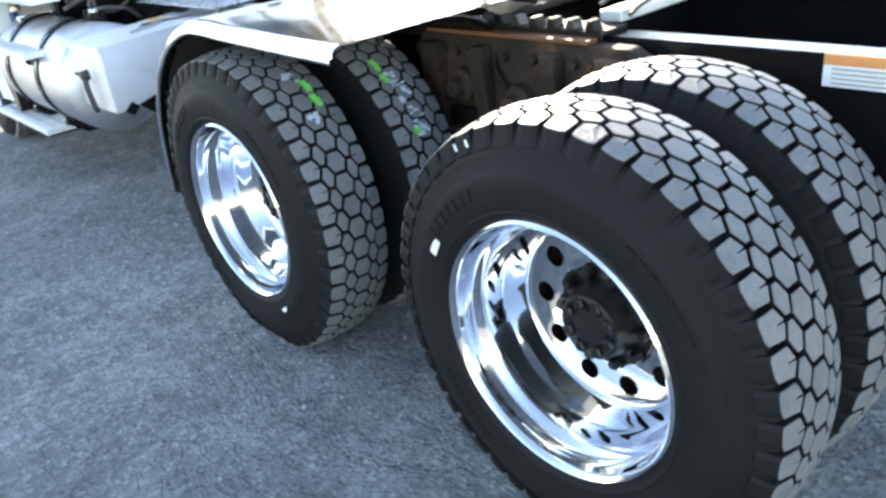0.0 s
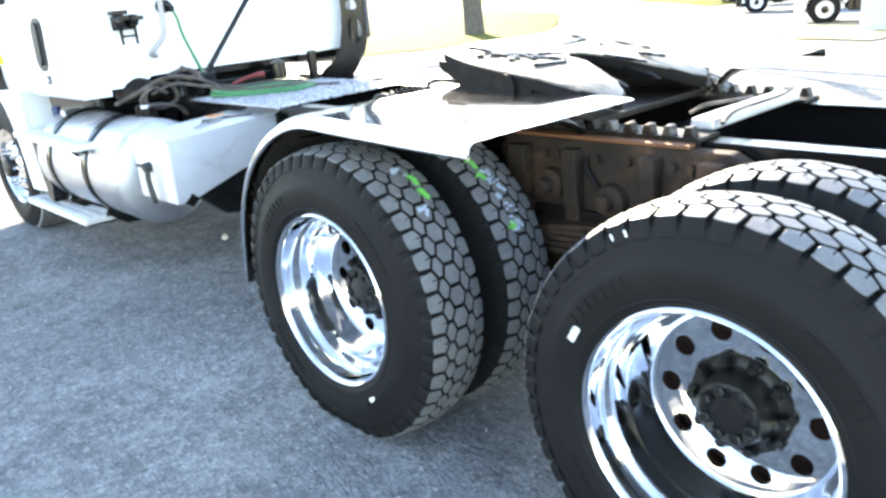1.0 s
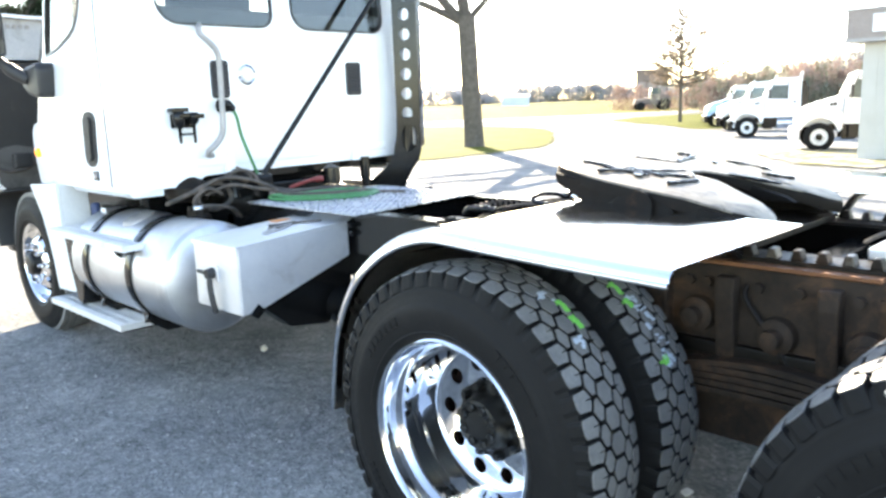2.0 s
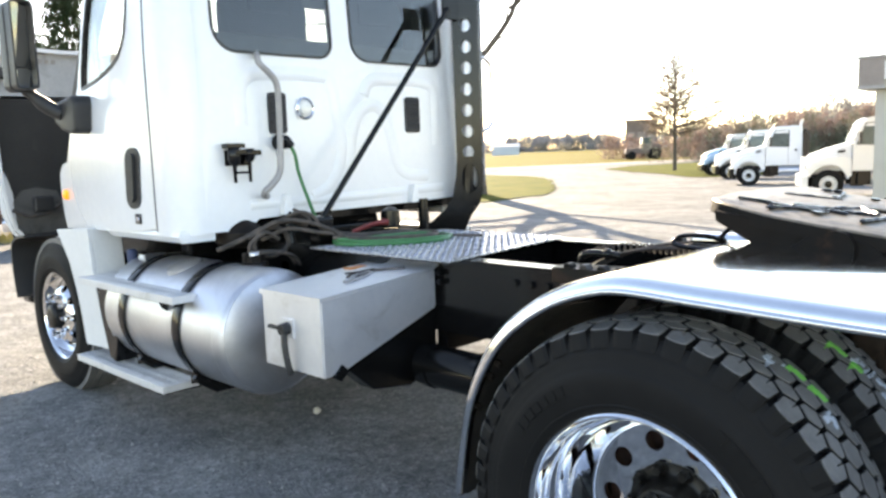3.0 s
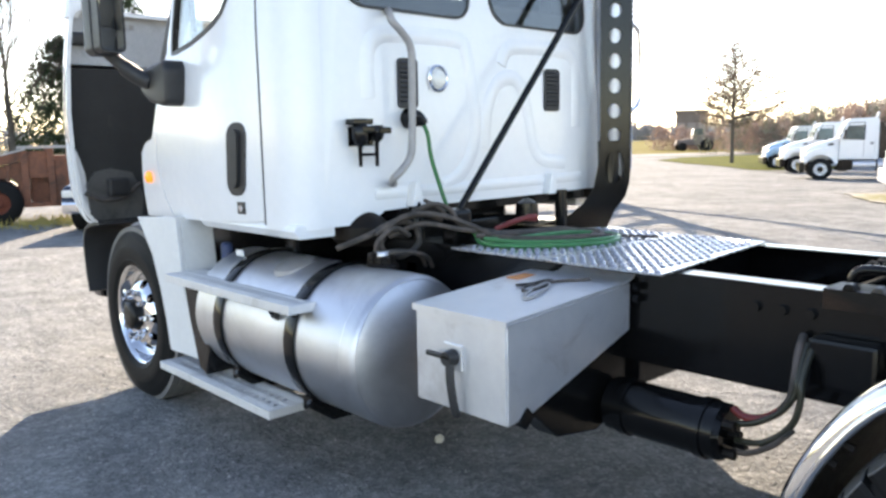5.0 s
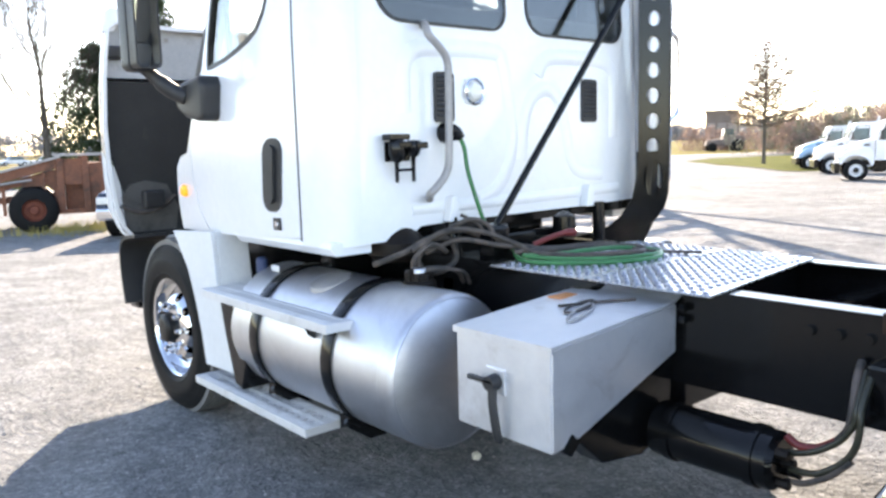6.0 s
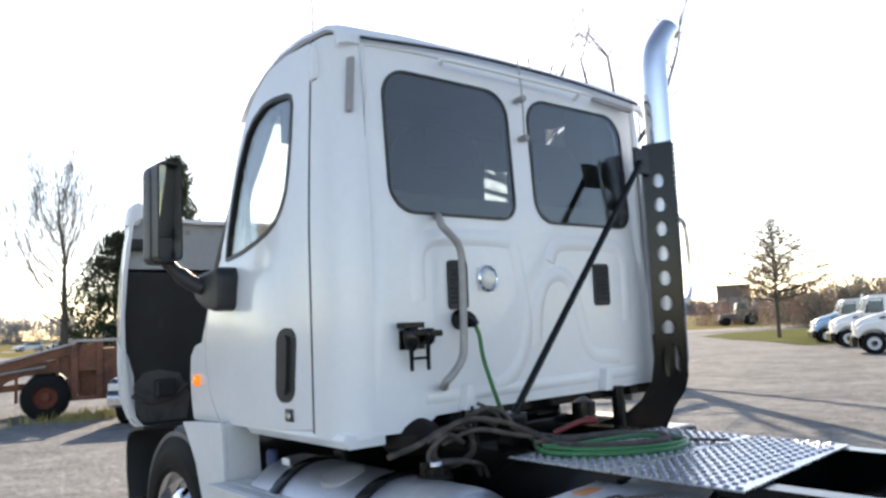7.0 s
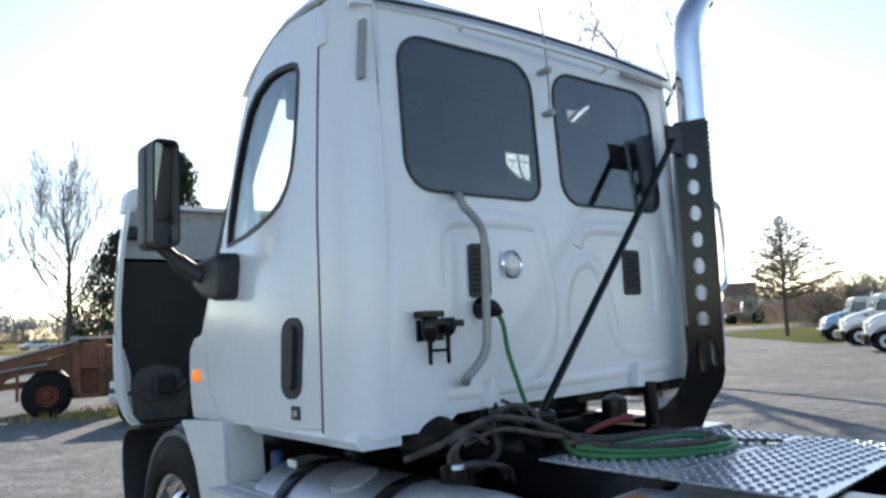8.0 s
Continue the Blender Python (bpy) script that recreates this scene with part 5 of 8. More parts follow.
for y in (2.85, 3.5):
    bm = prism(B(), [(-1.05, 0.293), (-0.60, 0.293), (-0.45, 0.40), (-0.45, 0.34), (-0.60, 0.25), (-1.05, 0.265)], "y", y - 0.03, y + 0.03)
    part("step_bracket", bm, BLACK, truck)

# ---- cab ----
BACK = 2.59
SEAM = 2.825


def hw(z):
    """Half width of the cab by height."""
    return 1.0 if z < 1.9 else 1.0 - 0.035 * ((z - 1.9) / 0.85) ** 1.3


FAR = 0.15


def wider(ob, s):
    """The cab reaches further out on the far side of the frame."""
    if s > 0:
        ob.location.x += FAR
    return ob


cab = sub("cab", truck, "white painted steel day cab")
WIN_L = rounded(-0.755, -0.02, 1.99, 2.615, [0.13, 0.09, 0.13, 0.13], 7)
WIN_R = rounded(0.12, 0.855, 1.99, 2.615, [0.12, 0.09, 0.13, 0.13], 7)
VENTS = [rounded(-0.462, -0.352, 1.58, 1.795, 0.02, 4), rounded(0.522, 0.640, 1.58, 1.795, 0.02, 4)]


def back_at(u, v, d):
    lean = 0.05 * max(0.0, (v - 1.95) / 0.8) ** 1.4
    return (u, BACK + d + lean, v)


bm = B()
outline = [(-0.86, 1.09), (-0.62, 1.09), (-0.55, 1.14), (-0.30, 1.145), (0.50, 1.15), (0.86 + FAR, 1.16), (0.86 + FAR, 2.70), (0.80 + FAR, 2.735), (-0.80, 2.735), (-0.86, 2.70)]
panel(bm, outline, [WIN_L, WIN_R], back_at, 0.03)
part("back_wall", bm, WHITE, cab, "white back wall with two windows")


def inset(loop, d):
    n = len(loop)
    cx, cy = sum(p[0] for p in loop) / n, sum(p[1] for p in loop) / n
    out = []
    for i in range(n):
        a, b = loop[i - 1], loop[(i + 1) % n]
        tx, ty = b[0] - a[0], b[1] - a[1]
        ln = math.hypot(tx, ty) or 1
        nx, ny = -ty / ln, tx / ln
        if (cx - loop[i][0]) * nx + (cy - loop[i][1]) * ny < 0:
            nx, ny = -nx, -ny
        out.append((loop[i][0] + nx * d, loop[i][1] + ny * d))
    return out


for w in (WIN_L, WIN_R):
    rw = sub("rear_window", truck, "dark tinted rear window in a black rubber seal")
    part("window_seal", ring(B(), inset(w, -0.004), inset(w, 0.008), lambda u, v, d: back_at(u, v, d - 0.008), 0.03), PLASTIC, rw, smooth=True)
    bm = B()
    panel(bm, inset(w, 0.005), [], lambda u, v, d: back_at(u, v, d - 0.004), 0.005)
    part("pane", bm, PANE, rw)


def corner(s):
    """Rounded upright corner between the back wall and the side."""
    cols = []
    for z in (1.085, 1.12, 1.4, 1.7, 1.9, 2.0, 2.1, 2.3, 2.5, 2.62, 2.70, 2.735):
        w, b, r = hw(z), back_at(0, z, 0)[1], 0.13
        pts = [(-0.855, b)]
        for k in range(9):
            a = radians(k / 8 * 90)
            pts.append((-(w - r) - r * math.sin(a), b + r - r * math.cos(a)))
        pts.append((-w, SEAM - 0.004))
        cols.append([Vector((x * -s, y, z)) for x, y in pts])
    bm = shell(B(), cols, 0.014, (0.5 * s, 3.2, 1.9))
    return wider(part("corner_panel", bm, WHITE, cab, smooth=True), s)


corner(-1)
corner(1)

DOOR = [(2.83, 1.115), (3.30, 1.085), (3.80, 1.07), (3.90, 1.18), (3.955, 1.36), (3.95, 1.52), (3.90, 1.66), (3.84, 1.80), (3.775, 1.90), (3.70, 2.02), (3.62, 2.24), (3.54, 2.42), (3.45, 2.55), (3.33, 2.65), (3.20, 2.715), (3.05, 2.74), (2.83, 2.735)]
DOOR_WIN = [(3.02, 2.56), (2.985, 2.545), (2.968, 2.50), (2.975, 2.36), (2.99, 2.22), (3.012, 2.12), (3.05, 2.05), (3.11, 1.99), (3.19, 1.952), (3.30, 1.922), (3.45, 1.892), (3.63, 1.873), (3.675, 1.875), (3.685, 1.90), (3.665, 2.0), (3.60, 2.18), (3.53, 2.33), (3.44, 2.465), (3.36, 2.525), (3.25, 2.565), (3.15, 2.572)]
COWL = [(3.81, 1.07), (4.29, 1.05), (4.30, 1.12), (4.285, 1.27), (4.25, 1.40), (4.16, 1.455), (4.03, 1.475), (3.955, 1.58), (3.915, 1.66), (3.962, 1.52), (3.967, 1.36), (3.912, 1.18)]


def nose_in(y):
    """The sides draw in towards the windscreen."""
    return 0.09 * max(0.0, y - 3.2) ** 1.5


def side_at(s, proud=0.0):
    """Lays the side's sheets in space, with the door's gentle swell."""
    def lay(u, v, d):
        up = min(max((v - 1.07) / 0.83, 0.0), 1.0)
        fore = min(max((u - 2.83) / 0.35, 0.0), 1.0)
        swell = 0.026 * math.sin(math.pi * up) ** 0.8 * fore * fore * (3 - 2 * fore)
        return ((hw(v) + swell - nose_in(u) + proud - d) * s, u, v)
    return lay


for s in (-1, 1):
    dr = sub("door", truck, "white cab door with black handle and side window")
    wider(dr, s)
    bm = panel(B(), DOOR, [DOOR_WIN], side_at(s, 0.004), 0.035, 0.08)
    part("door_skin", bm, WHITE, dr, "", True)
    part("window_seal", ring(B(), inset(DOOR_WIN, -0.004), inset(DOOR_WIN, 0.018), side_at(s, 0.008), 0.03), PLASTIC, dr, smooth=True)
    part("pane", panel(B(), inset(DOOR_WIN, 0.018), [], side_at(s, -0.008), 0.005), CLEAR, dr, "clear side window glass")
    bm = B()
    prism(bm, [(3.50, 2.36), (3.525, 2.36), (3.50, 1.89), (3.475, 1.89)], "x", s * 0.935, s * 0.958)
    part("vent_bar", bm, PLASTIC, dr, "black window division bar")
    hs = [(u - 0.10 * (v - 1.375), v) for u, v in rounded(2.945, 3.085, 1.215, 1.530, 0.062, 6)]
    part("handle_recess", panel(B(), hs, [], side_at(s, 0.010), 0.012), PLASTIC, dr, "black door handle recess")
    part("handle_grip", panel(B(), [(u - 0.10 * (v - 1.375), v) for u, v in rounded(2.985, 3.050, 1.25, 1.50, 0.030, 6)], [], side_at(s, 0.026), 0.016), PLASTIC, dr)
    wider(part("cowl_panel", panel(B(), COWL, [], side_at(s, 0.004), 0.03, 0.06), WHITE, cab, "", True), s)
    wider(part("sill", prism(B(), [(s * 1.0, 1.085), (s * 0.97, 1.05), (s * 0.80, 1.05), (s * 0.80, 1.10), (s * 0.99, 1.11)], "y", BACK + (0.02 if s < 0 else 0.12), 3.45, 0.006), WHITE, cab), s)
    if s < 0:
        skirt = [(3.64, 1.088), (4.12, 1.062), (4.04, 0.97), (3.955, 0.87), (3.88, 0.70), (3.835, 0.55), (3.80, 0.385), (3.47, 0.40), (3.56, 0.64), (3.615, 0.84)]
        bm = prism(B(), skirt, "x", -1.034, -1.008, 0.006)
        part("side_skirt", bm, DULLWHITE, cab, "white skirt panel behind the steer wheel")
        bm = prism(B(), [(3.64, 1.086), (3.67, 1.086), (3.645, 0.84), (3.59, 0.64), (3.50, 0.40), (3.47, 0.40), (3.56, 0.64), (3.615, 0.84)], "x", -1.0075, -0.84, 0.004)
        part("skirt_return", bm, DULLWHITE, cab, "inner return of the white skirt")
    if s < 0:
        bm = box(B(), -1.016, -1.003, 2.975, 3.035, 1.137, 1.19, 0.002)
        part("door_badge", bm, PLASTIC, dr, "small dark square badge")
        part("badge_oval", lathe(B(), [(-1.019, 0.0), (-1.019, 0.014), (-1.015, 0.015)], "x", 16, (0, 3.005, 1.163)), CHROME, dr)
        bm = lathe(B(), [(-1.050, 0.0), (-1.049, 0.022), (-1.042, 0.031), (-1.010, 0.033)], "x", 20, (nose_in(4.12), 4.12, 1.272))
        part("marker_lamp", bm, AMBER, cab, "glowing amber side marker lamp", True)

# dark gap between the doors and the rear corners
for s in (-1, 1):
    bm = B()
    col = [[bm.verts.new((s * (hw(z) + dx), SEAM + dy, z)) for dx, dy in ((0.0012, -0.005), (0.0012, 0.005), (-0.012, 0.005), (-0.012, -0.005))] for z in (1.10, 1.5, 1.9, 2.1, 2.3, 2.5, 2.64)]
    for a, b in zip(col, col[1:]):
        for k in range(4):
            bm.faces.new((a[k], a[(k + 1) % 4], b[(k + 1) % 4], b[k]))
    bm.faces.new(col[0])
    bm.faces.new(col[-1])
    bmesh.ops.recalc_face_normals(bm, faces=bm.faces)
    wider(part("door_gap", bm, PLASTIC, cab, "dark rubber door gap"), s)

# roof
rows = []
prof = [(BACK + 0.035, 2.70), (BACK + 0.045, 2.74), (BACK + 0.075, 2.785), (BACK + 0.14, 2.81), (2.95, 2.825), (3.13, 2.81), (3.28, 2.765), (3.42, 2.68), (3.52, 2.575)]
for y, z in prof:
    e = hw(2.70) if z < 2.75 else hw(2.72) - 0.01
    drop = min(0.045, z - 2.55)
    row = [(-e, z - drop), (-e + 0.012, z - drop * 0.45), (-e + 0.05, z - 0.010), (-e * 0.6, z + 0.012), (0, z + 0.02), (e * 0.6 + FAR, z + 0.012), (e + FAR - 0.05, z - 0.010), (e + FAR - 0.012, z - drop * 0.45), (e + FAR, z - drop)]
    rows.append([Vector((x, y, zz)) for x, zz in row])
bm = shell(B(), rows, 0.02, (0, 3.0, 1.5))
part("roof", bm, WHITE, cab, smooth=True)
bm = B()
tube(bm, smooth_path([(-0.86, BACK + 0.02, 2.715), (-0.3, BACK + 0.02, 2.755), (0.45, BACK + 0.02, 2.755), (0.88 + FAR, BACK + 0.02, 2.72)], 6), 0.008, 8)
part("roof_seam", bm, PLASTIC, cab, "dark roof seam")
bm = B()
tube(bm, smooth_path([(-0.45, BACK - 0.01, 2.665), (-0.40, BACK - 0.03, 2.685), (0.40, BACK - 0.03, 2.685), (0.46, BACK - 0.03, 2.675), (0.47, BACK + 0.02, 2.655)], 4), 0.009, 8)
part("roof_bar", bm, WHITE, cab, "thin white bar above the windows", True)
part("drip_strip", prism(B(), [(-0.935, 2.395), (-0.915, 2.395), (-0.90, 2.62), (-0.92, 2.62)], "y", BACK + 0.008, BACK + 0.04), TANPIPE, cab, "grey drip strip")
part("drip_strip", prism(B(), [(0.62, 2.69), (0.95, 2.675), (0.95, 2.655), (0.62, 2.67)], "y", BACK - 0.004, BACK + 0.02), TANPIPE, cab, "grey strip by the roof edge")
part("side_marker", prism(B(), [(2.76, 2.56), (2.82, 2.56), (2.82, 2.70), (2.78, 2.72), (2.76, 2.68)], "x", -0.99, -0.93, 0.012), WHITE, cab)
for z, x in ((2.585, 0.045), (2.395, 0.055)):
    part("rubber_stop", lathe(B(), [(BACK - 0.035, 0.0), (BACK - 0.033, 0.016), (BACK - 0.01, 0.018), (BACK + 0.03, 0.012)], "y", 14, (x, 0, z)), TANPIPE, cab, "small rubber stop between the windows", True)
part("antenna_wire", tube(B(), smooth_path([(0.055, BACK - 0.012, 2.40), (0.045, BACK - 0.02, 2.58), (0.03, BACK - 0.02, 2.74), (0.03, BACK, 2.88)], 5), 0.004, 6), TANPIPE, cab, "thin wire aerial", True)
part("antenna", tube(B(), [(-0.93, 2.87, 2.74), (-0.93, 2.87, 3.0)], 0.004, 6), PLASTIC, cab, "thin roof aerial")

# windscreen, floor, firewall and what shows inside
bm = B()
panel(bm, [(-0.86, 1.90), (0.86 + FAR, 1.90), (0.80 + FAR, 2.62), (-0.80, 2.62)], [], lambda u, v, d: (u, 3.85 - (v - 1.80) * 0.47 - d, v), 0.006)
part("windscreen", bm, CLEAR, cab, "raked clear windscreen")
for s in (-1, 1):
    wider(part("pillar", tube(B(), [(s * 0.93, 3.83, 1.82), (s * 0.90, 3.62, 2.26), (s * 0.84, 3.46, 2.62)], 0.05, 10), INTERIOR, cab), s)
part("windscreen_post", tube(B(), [(0, 3.81, 1.88), (0, 3.48, 2.6)], 0.018, 8), PLASTIC, cab)
part("header", box(B(), -0.86, 0.86 + FAR, 3.28, 3.50, 2.60, 2.74, 0.03), INTERIOR, cab)
part("dashboard", prism(B(), [(3.30, 1.45), (3.36, 1.72), (3.50, 1.86), (3.80, 1.86), (3.86, 1.3)], "x", -0.94, 0.94 + FAR, 0.03), INTERIOR, cab, "dark grey dashboard")
for sx in (-0.42, 0.42):
    part("sun_visor", box(B(), sx - 0.40, sx + 0.40, 3.36, 3.39, 2.43, 2.63, 0.012), INTERIOR, cab, "folded grey sun visor")
part("firewall", box(B(), -0.95, 0.95 + FAR, 3.82, 3.88, 1.06, 1.84), BLACK, cab)
part("cab_floor", box(B(), -0.90, 0.90 + FAR, BACK + 0.06, 3.84, 1.10, 1.15), BLACK, cab)
part("headliner", box(B(), -0.90, 0.90 + FAR, BACK + 0.06, 3.28, 2.72, 2.74), INTERIOR, cab)
for sx in (-0.33, 0.42):
    seat = sub("seat", truck, "dark cloth high-backed cab seat")
    part("cushion", box(B(), sx - 0.25, sx + 0.25, 2.80, 3.30, 1.52, 1.66, 0.05, 3), SEAT, seat, smooth=True)
    bm = prism(B(), [(sx - 0.26, 1.62), (sx + 0.26, 1.62), (sx + 0.26, 2.26), (sx + 0.23, 2.36), (sx + 0.14, 2.44), (sx - 0.14, 2.44), (sx - 0.23, 2.36), (sx - 0.26, 2.26)], "y", 2.72, 2.84, 0.04, 3)
    part("backrest", bm, SEAT, seat, smooth=True)
    part("headrest", box(B(), sx - 0.13, sx + 0.13, 2.70, 2.74, 2.23, 2.42, 0.015, 3), SEAT, seat, smooth=True)
    part("belt_guide", tube(B(), [(sx + 0.25, 2.79, 1.9), (sx + 0.26, 2.79, 2.2)], 0.02, 8), SEAT, seat)
    part("seat_base", box(B(), sx - 0.2, sx + 0.2, 2.85, 3.25, 1.15, 1.52, 0.02), PLASTIC, seat)
part("rear_cabinet", box(B(), -0.90, 0.90 + FAR, 2.68, 2.88, 1.15, 2.10, 0.02), INTERIOR, cab, "grey cabinet behind the seats")
# added panels that keep the view past the seats dark
part("view_block_panel", box(B(), 0.72, 0.90 + FAR, 2.70, 2.90, 2.10, 2.70, 0.02), INTERIOR, cab, "added grey panel that darkens the rear window's edge")
part("view_block_panel", box(B(), -0.88, -0.70, 2.70, 2.82, 2.10, 2.70, 0.02), INTERIOR, cab, "added grey panel that darkens the rear window's edge")
bm = B()
tube(bm, [(-0.52 + 0.22 * math.cos(k * math.tau / 28), 3.30 + 0.09 * math.sin(k * math.tau / 28), 1.86 + 0.2 * math.sin(k * math.tau / 28)) for k in range(28)], 0.016, 8, closed=True)
tube(bm, [(-0.72, 3.30, 1.86), (-0.32, 3.30, 1.86)], 0.014, 6)
tube(bm, [(-0.52, 3.30, 1.86), (-0.52, 3.55, 1.72)], 0.03, 8)
part("steering_wheel", bm, PLASTIC, cab, "black steering wheel", True)

# pressings and fittings on the back wall
bm = B()
def bead(pts, r=0.11):
    tube(bm, smooth_path([(x, BACK + r - 0.0065, z) for x, z in pts], 5), r, 48)
bead([(-0.62, 1.62), (-0.62, 1.80), (-0.57, 1.875), (-0.45, 1.895), (-0.10, 1.895), (-0.04, 1.84), (-0.01, 1.70), (0.02, 1.50), (-0.02, 1.36), (-0.10, 1.27), (-0.2, 1.23)])
bead([(0.08, 1.40), (0.10, 1.58), (0.16, 1.70), (0.26, 1.74), (0.34, 1.70), (0.40, 1.55), (0.44, 1.40), (0.52, 1.33), (0.70, 1.31)])
bead([(0.20, 1.80), (0.24, 1.87), (0.34, 1.895), (0.66, 1.895), (0.76, 1.86), (0.79, 1.78), (0.79, 1.5)])
bead([(-0.60, 1.215), (-0.2, 1.215), (0.3, 1.22), (0.84, 1.23)], 0.06)
part("back_wall_pressing", bm, WHITE, cab, smooth=True)
for v in VENTS:
    ve = sub("vent", truck, "black rectangular vent grille on the back wall")
    part("vent_body", panel(B(), v, [], lambda u, w, d: (u, BACK - 0.012 + d, w), 0.02), PLASTIC, ve)
    bm = B()
    u0, u1 = min(p[0] for p in v) + 0.012, max(p[0] for p in v) - 0.012
    for k in range(9):
        z = 1.605 + k * 0.0205
        prism(bm, [(BACK - 0.012, z), (BACK - 0.018, z + 0.004), (BACK - 0.012, z + 0.012)], "x", u0, u1)
    part("vent_slats", bm, PLASTIC, ve)
lp = sub("work_lamp", truck, "round clear work lamp in a chrome ring")
part("lamp_ring", lathe(B(), [(BACK, 0.062), (BACK - 0.014, 0.060), (BACK - 0.02, 0.052), (BACK - 0.016, 0.046)], "y", 32, (-0.23, 0, 1.715)), CHROME, lp, smooth=True)
part("lamp_lens", lathe(B(), [(BACK - 0.012, 0.047), (BACK - 0.024, 0.035), (BACK - 0.028, 0.0)], "y", 32, (-0.23, 0, 1.715)), LENS, lp, smooth=True)
for a in range(4):
    bm = B()
    box(bm, -0.245 + 0.05 * math.cos(a * 1.57 + 0.78), -0.215 + 0.05 * math.cos(a * 1.57 + 0.78), BACK - 0.008, BACK, 1.70 + 0.055 * math.sin(a * 1.57 + 0.78), 1.73 + 0.055 * math.sin(a * 1.57 + 0.78), 0.004)
    part("lamp_bracket", bm, WHITE, lp)

br = sub("hose_holder", truck, "black cast hose holder bolted to the back wall")
part("holder_plate", box(B(), -0.735, -0.605, BACK - 0.010, BACK, 1.42, 1.50, 0.004), BLACK, br)
part("top_bar", box(B(), -0.752, -0.655, BACK - 0.075, BACK - 0.01, 1.508, 1.532, 0.005), BLACK, br)
for x, wide, z0, z1 in ((-0.705, 0.034, 1.415, 1.51), (-0.618, 0.032, 1.435, 1.505)):
    bm = lathe(B(), [(z0, 0.010), (z0 + 0.012, wide * 0.75), (z0 + 0.035, wide), (z1 - 0.02, wide * 1.05), (z1, wide * 0.8), (z1 + 0.002, 0.0)], "z", 16, (x, BACK - 0.048, 0))
    part("dummy_coupling", bm, BLACK, br, "black dummy hose coupling", True)
    part("coupling_lip", box(B(), x - 0.012, x + 0.048, BACK - 0.088, BACK - 0.05, z1 - 0.035, z1 - 0.008, 0.006), BLACK, br)
    part("holder_leg", tube(B(), [(x, BACK - 0.045, z0 + 0.01), (x + 0.003, BACK - 0.04, 1.385), (x + 0.005, BACK - 0.038, 1.335)], [0.010, 0.009, 0.008], 8), BLACK, br, smooth=True)
part("holder_tie", tube(B(), [(-0.705, BACK - 0.04, 1.385), (-0.613, BACK - 0.04, 1.385)], 0.006, 8), BLACK, br)

part("grab_pipe", tube(B(), smooth_path([(-0.51, BACK - 0.005, 1.985), (-0.545, BACK - 0.06, 1.97), (-0.55, BACK - 0.085, 1.93), (-0.50, BACK - 0.09, 1.885), (-0.462, BACK - 0.09, 1.84), (-0.452, BACK - 0.09, 1.76), (-0.46, BACK - 0.09, 1.46), (-0.475, BACK - 0.09, 1.37), (-0.53, BACK - 0.09, 1.31), (-0.56, BACK - 0.085, 1.285), (-0.545, BACK - 0.05, 1.262), (-0.50, BACK - 0.005, 1.255)], 5), 0.0165, 12), TANPIPE, truck, "dusty bent grey grab pipe on the back wall", True)
bm = B()
lathe(bm, [(BACK - 0.07, 0.0), (BACK - 0.065, 0.035), (BACK - 0.02, 0.04), (BACK, 0.045)], "y", 18, (-0.405, 0, 1.535))
tube(bm, smooth_path([(-0.44, BACK - 0.05, 1.545), (-0.405, BACK - 0.07, 1.545), (-0.38, BACK - 0.075, 1.51)], 4), 0.022, 10)
part("air_coupling", bm, BLACK, truck, "black air line coupling", True)
part("green_hose", tube(B(), smooth_path([(-0.385, BACK - 0.075, 1.515), (-0.362, BACK - 0.08, 1.465), (-0.345, BACK - 0.08, 1.37), (-0.305, BACK - 0.085, 1.25), (-0.262, BACK - 0.10, 1.125), (-0.225, BACK - 0.13, 1.06), (-0.26, 2.33, 1.036), (-0.40, 2.16, 1.024), (-0.43, 2.03, 1.022), (-0.30, 1.87, 1.021), (-0.11, 1.77, 1.021), (0.04, 1.79, 1.022), (0.10, 1.88, 1.028), (0.02, 1.99, 1.036), (-0.16, 2.03, 1.038), (-0.33, 2.06, 1.036), (-0.40, 2.13, 1.036), (-0.36, 1.98, 1.032), (-0.20, 1.84, 1.030), (-0.02, 1.79, 1.030), (0.12, 1.84, 1.022), (0.16, 1.93, 1.022)], 6), 0.0095, 10), GREEN, truck, "bright green air hose coiled on the deck plate", True)
for pts, r in (
    ([(-0.70, 2.47, 1.06), (-0.56, 2.42, 1.13), (-0.42, 2.36, 1.12), (-0.32, 2.27, 1.07), (-0.36, 2.10, 1.045), (-0.30, 1.95, 1.042), (-0.12, 1.86, 1.040), (0.02, 1.86, 1.036), (0.08, 1.95, 1.040), (-0.08, 2.06, 1.044), (-0.26, 2.12, 1.046), (-0.38, 2.20, 1.040)], 0.0115),
    ([(-0.62, 2.48, 1.04), (-0.50, 2.40, 1.09), (-0.36, 2.30, 1.06), (-0.22, 2.16, 1.045), (-0.02, 2.06, 1.050), (0.08, 1.99, 1.034)], 0.0105),
):
    part("black_hose", tube(B(), smooth_path(pts, 6), r, 10), HOSE, truck, "dusty black rubber air hose on the deck plate", True)
part("red_coupling", tube(B(), smooth_path([(-0.20, 2.26, 1.05), (-0.13, 2.23, 1.075), (-0.06, 2.21, 1.09), (-0.01, 2.19, 1.09)], 4), [0.011] * 9 + [0.017] * 4, 10), REDHOSE, truck, "red hose coupling", True)
part("black_cable", tube(B(), smooth_path([(-0.02, 1.88, 1.046), (0.08, 1.84, 1.028), (0.16, 1.78, 1.021), (0.20, 1.70, 1.021)], 4), 0.0065, 8), HOSE, truck, smooth=True)

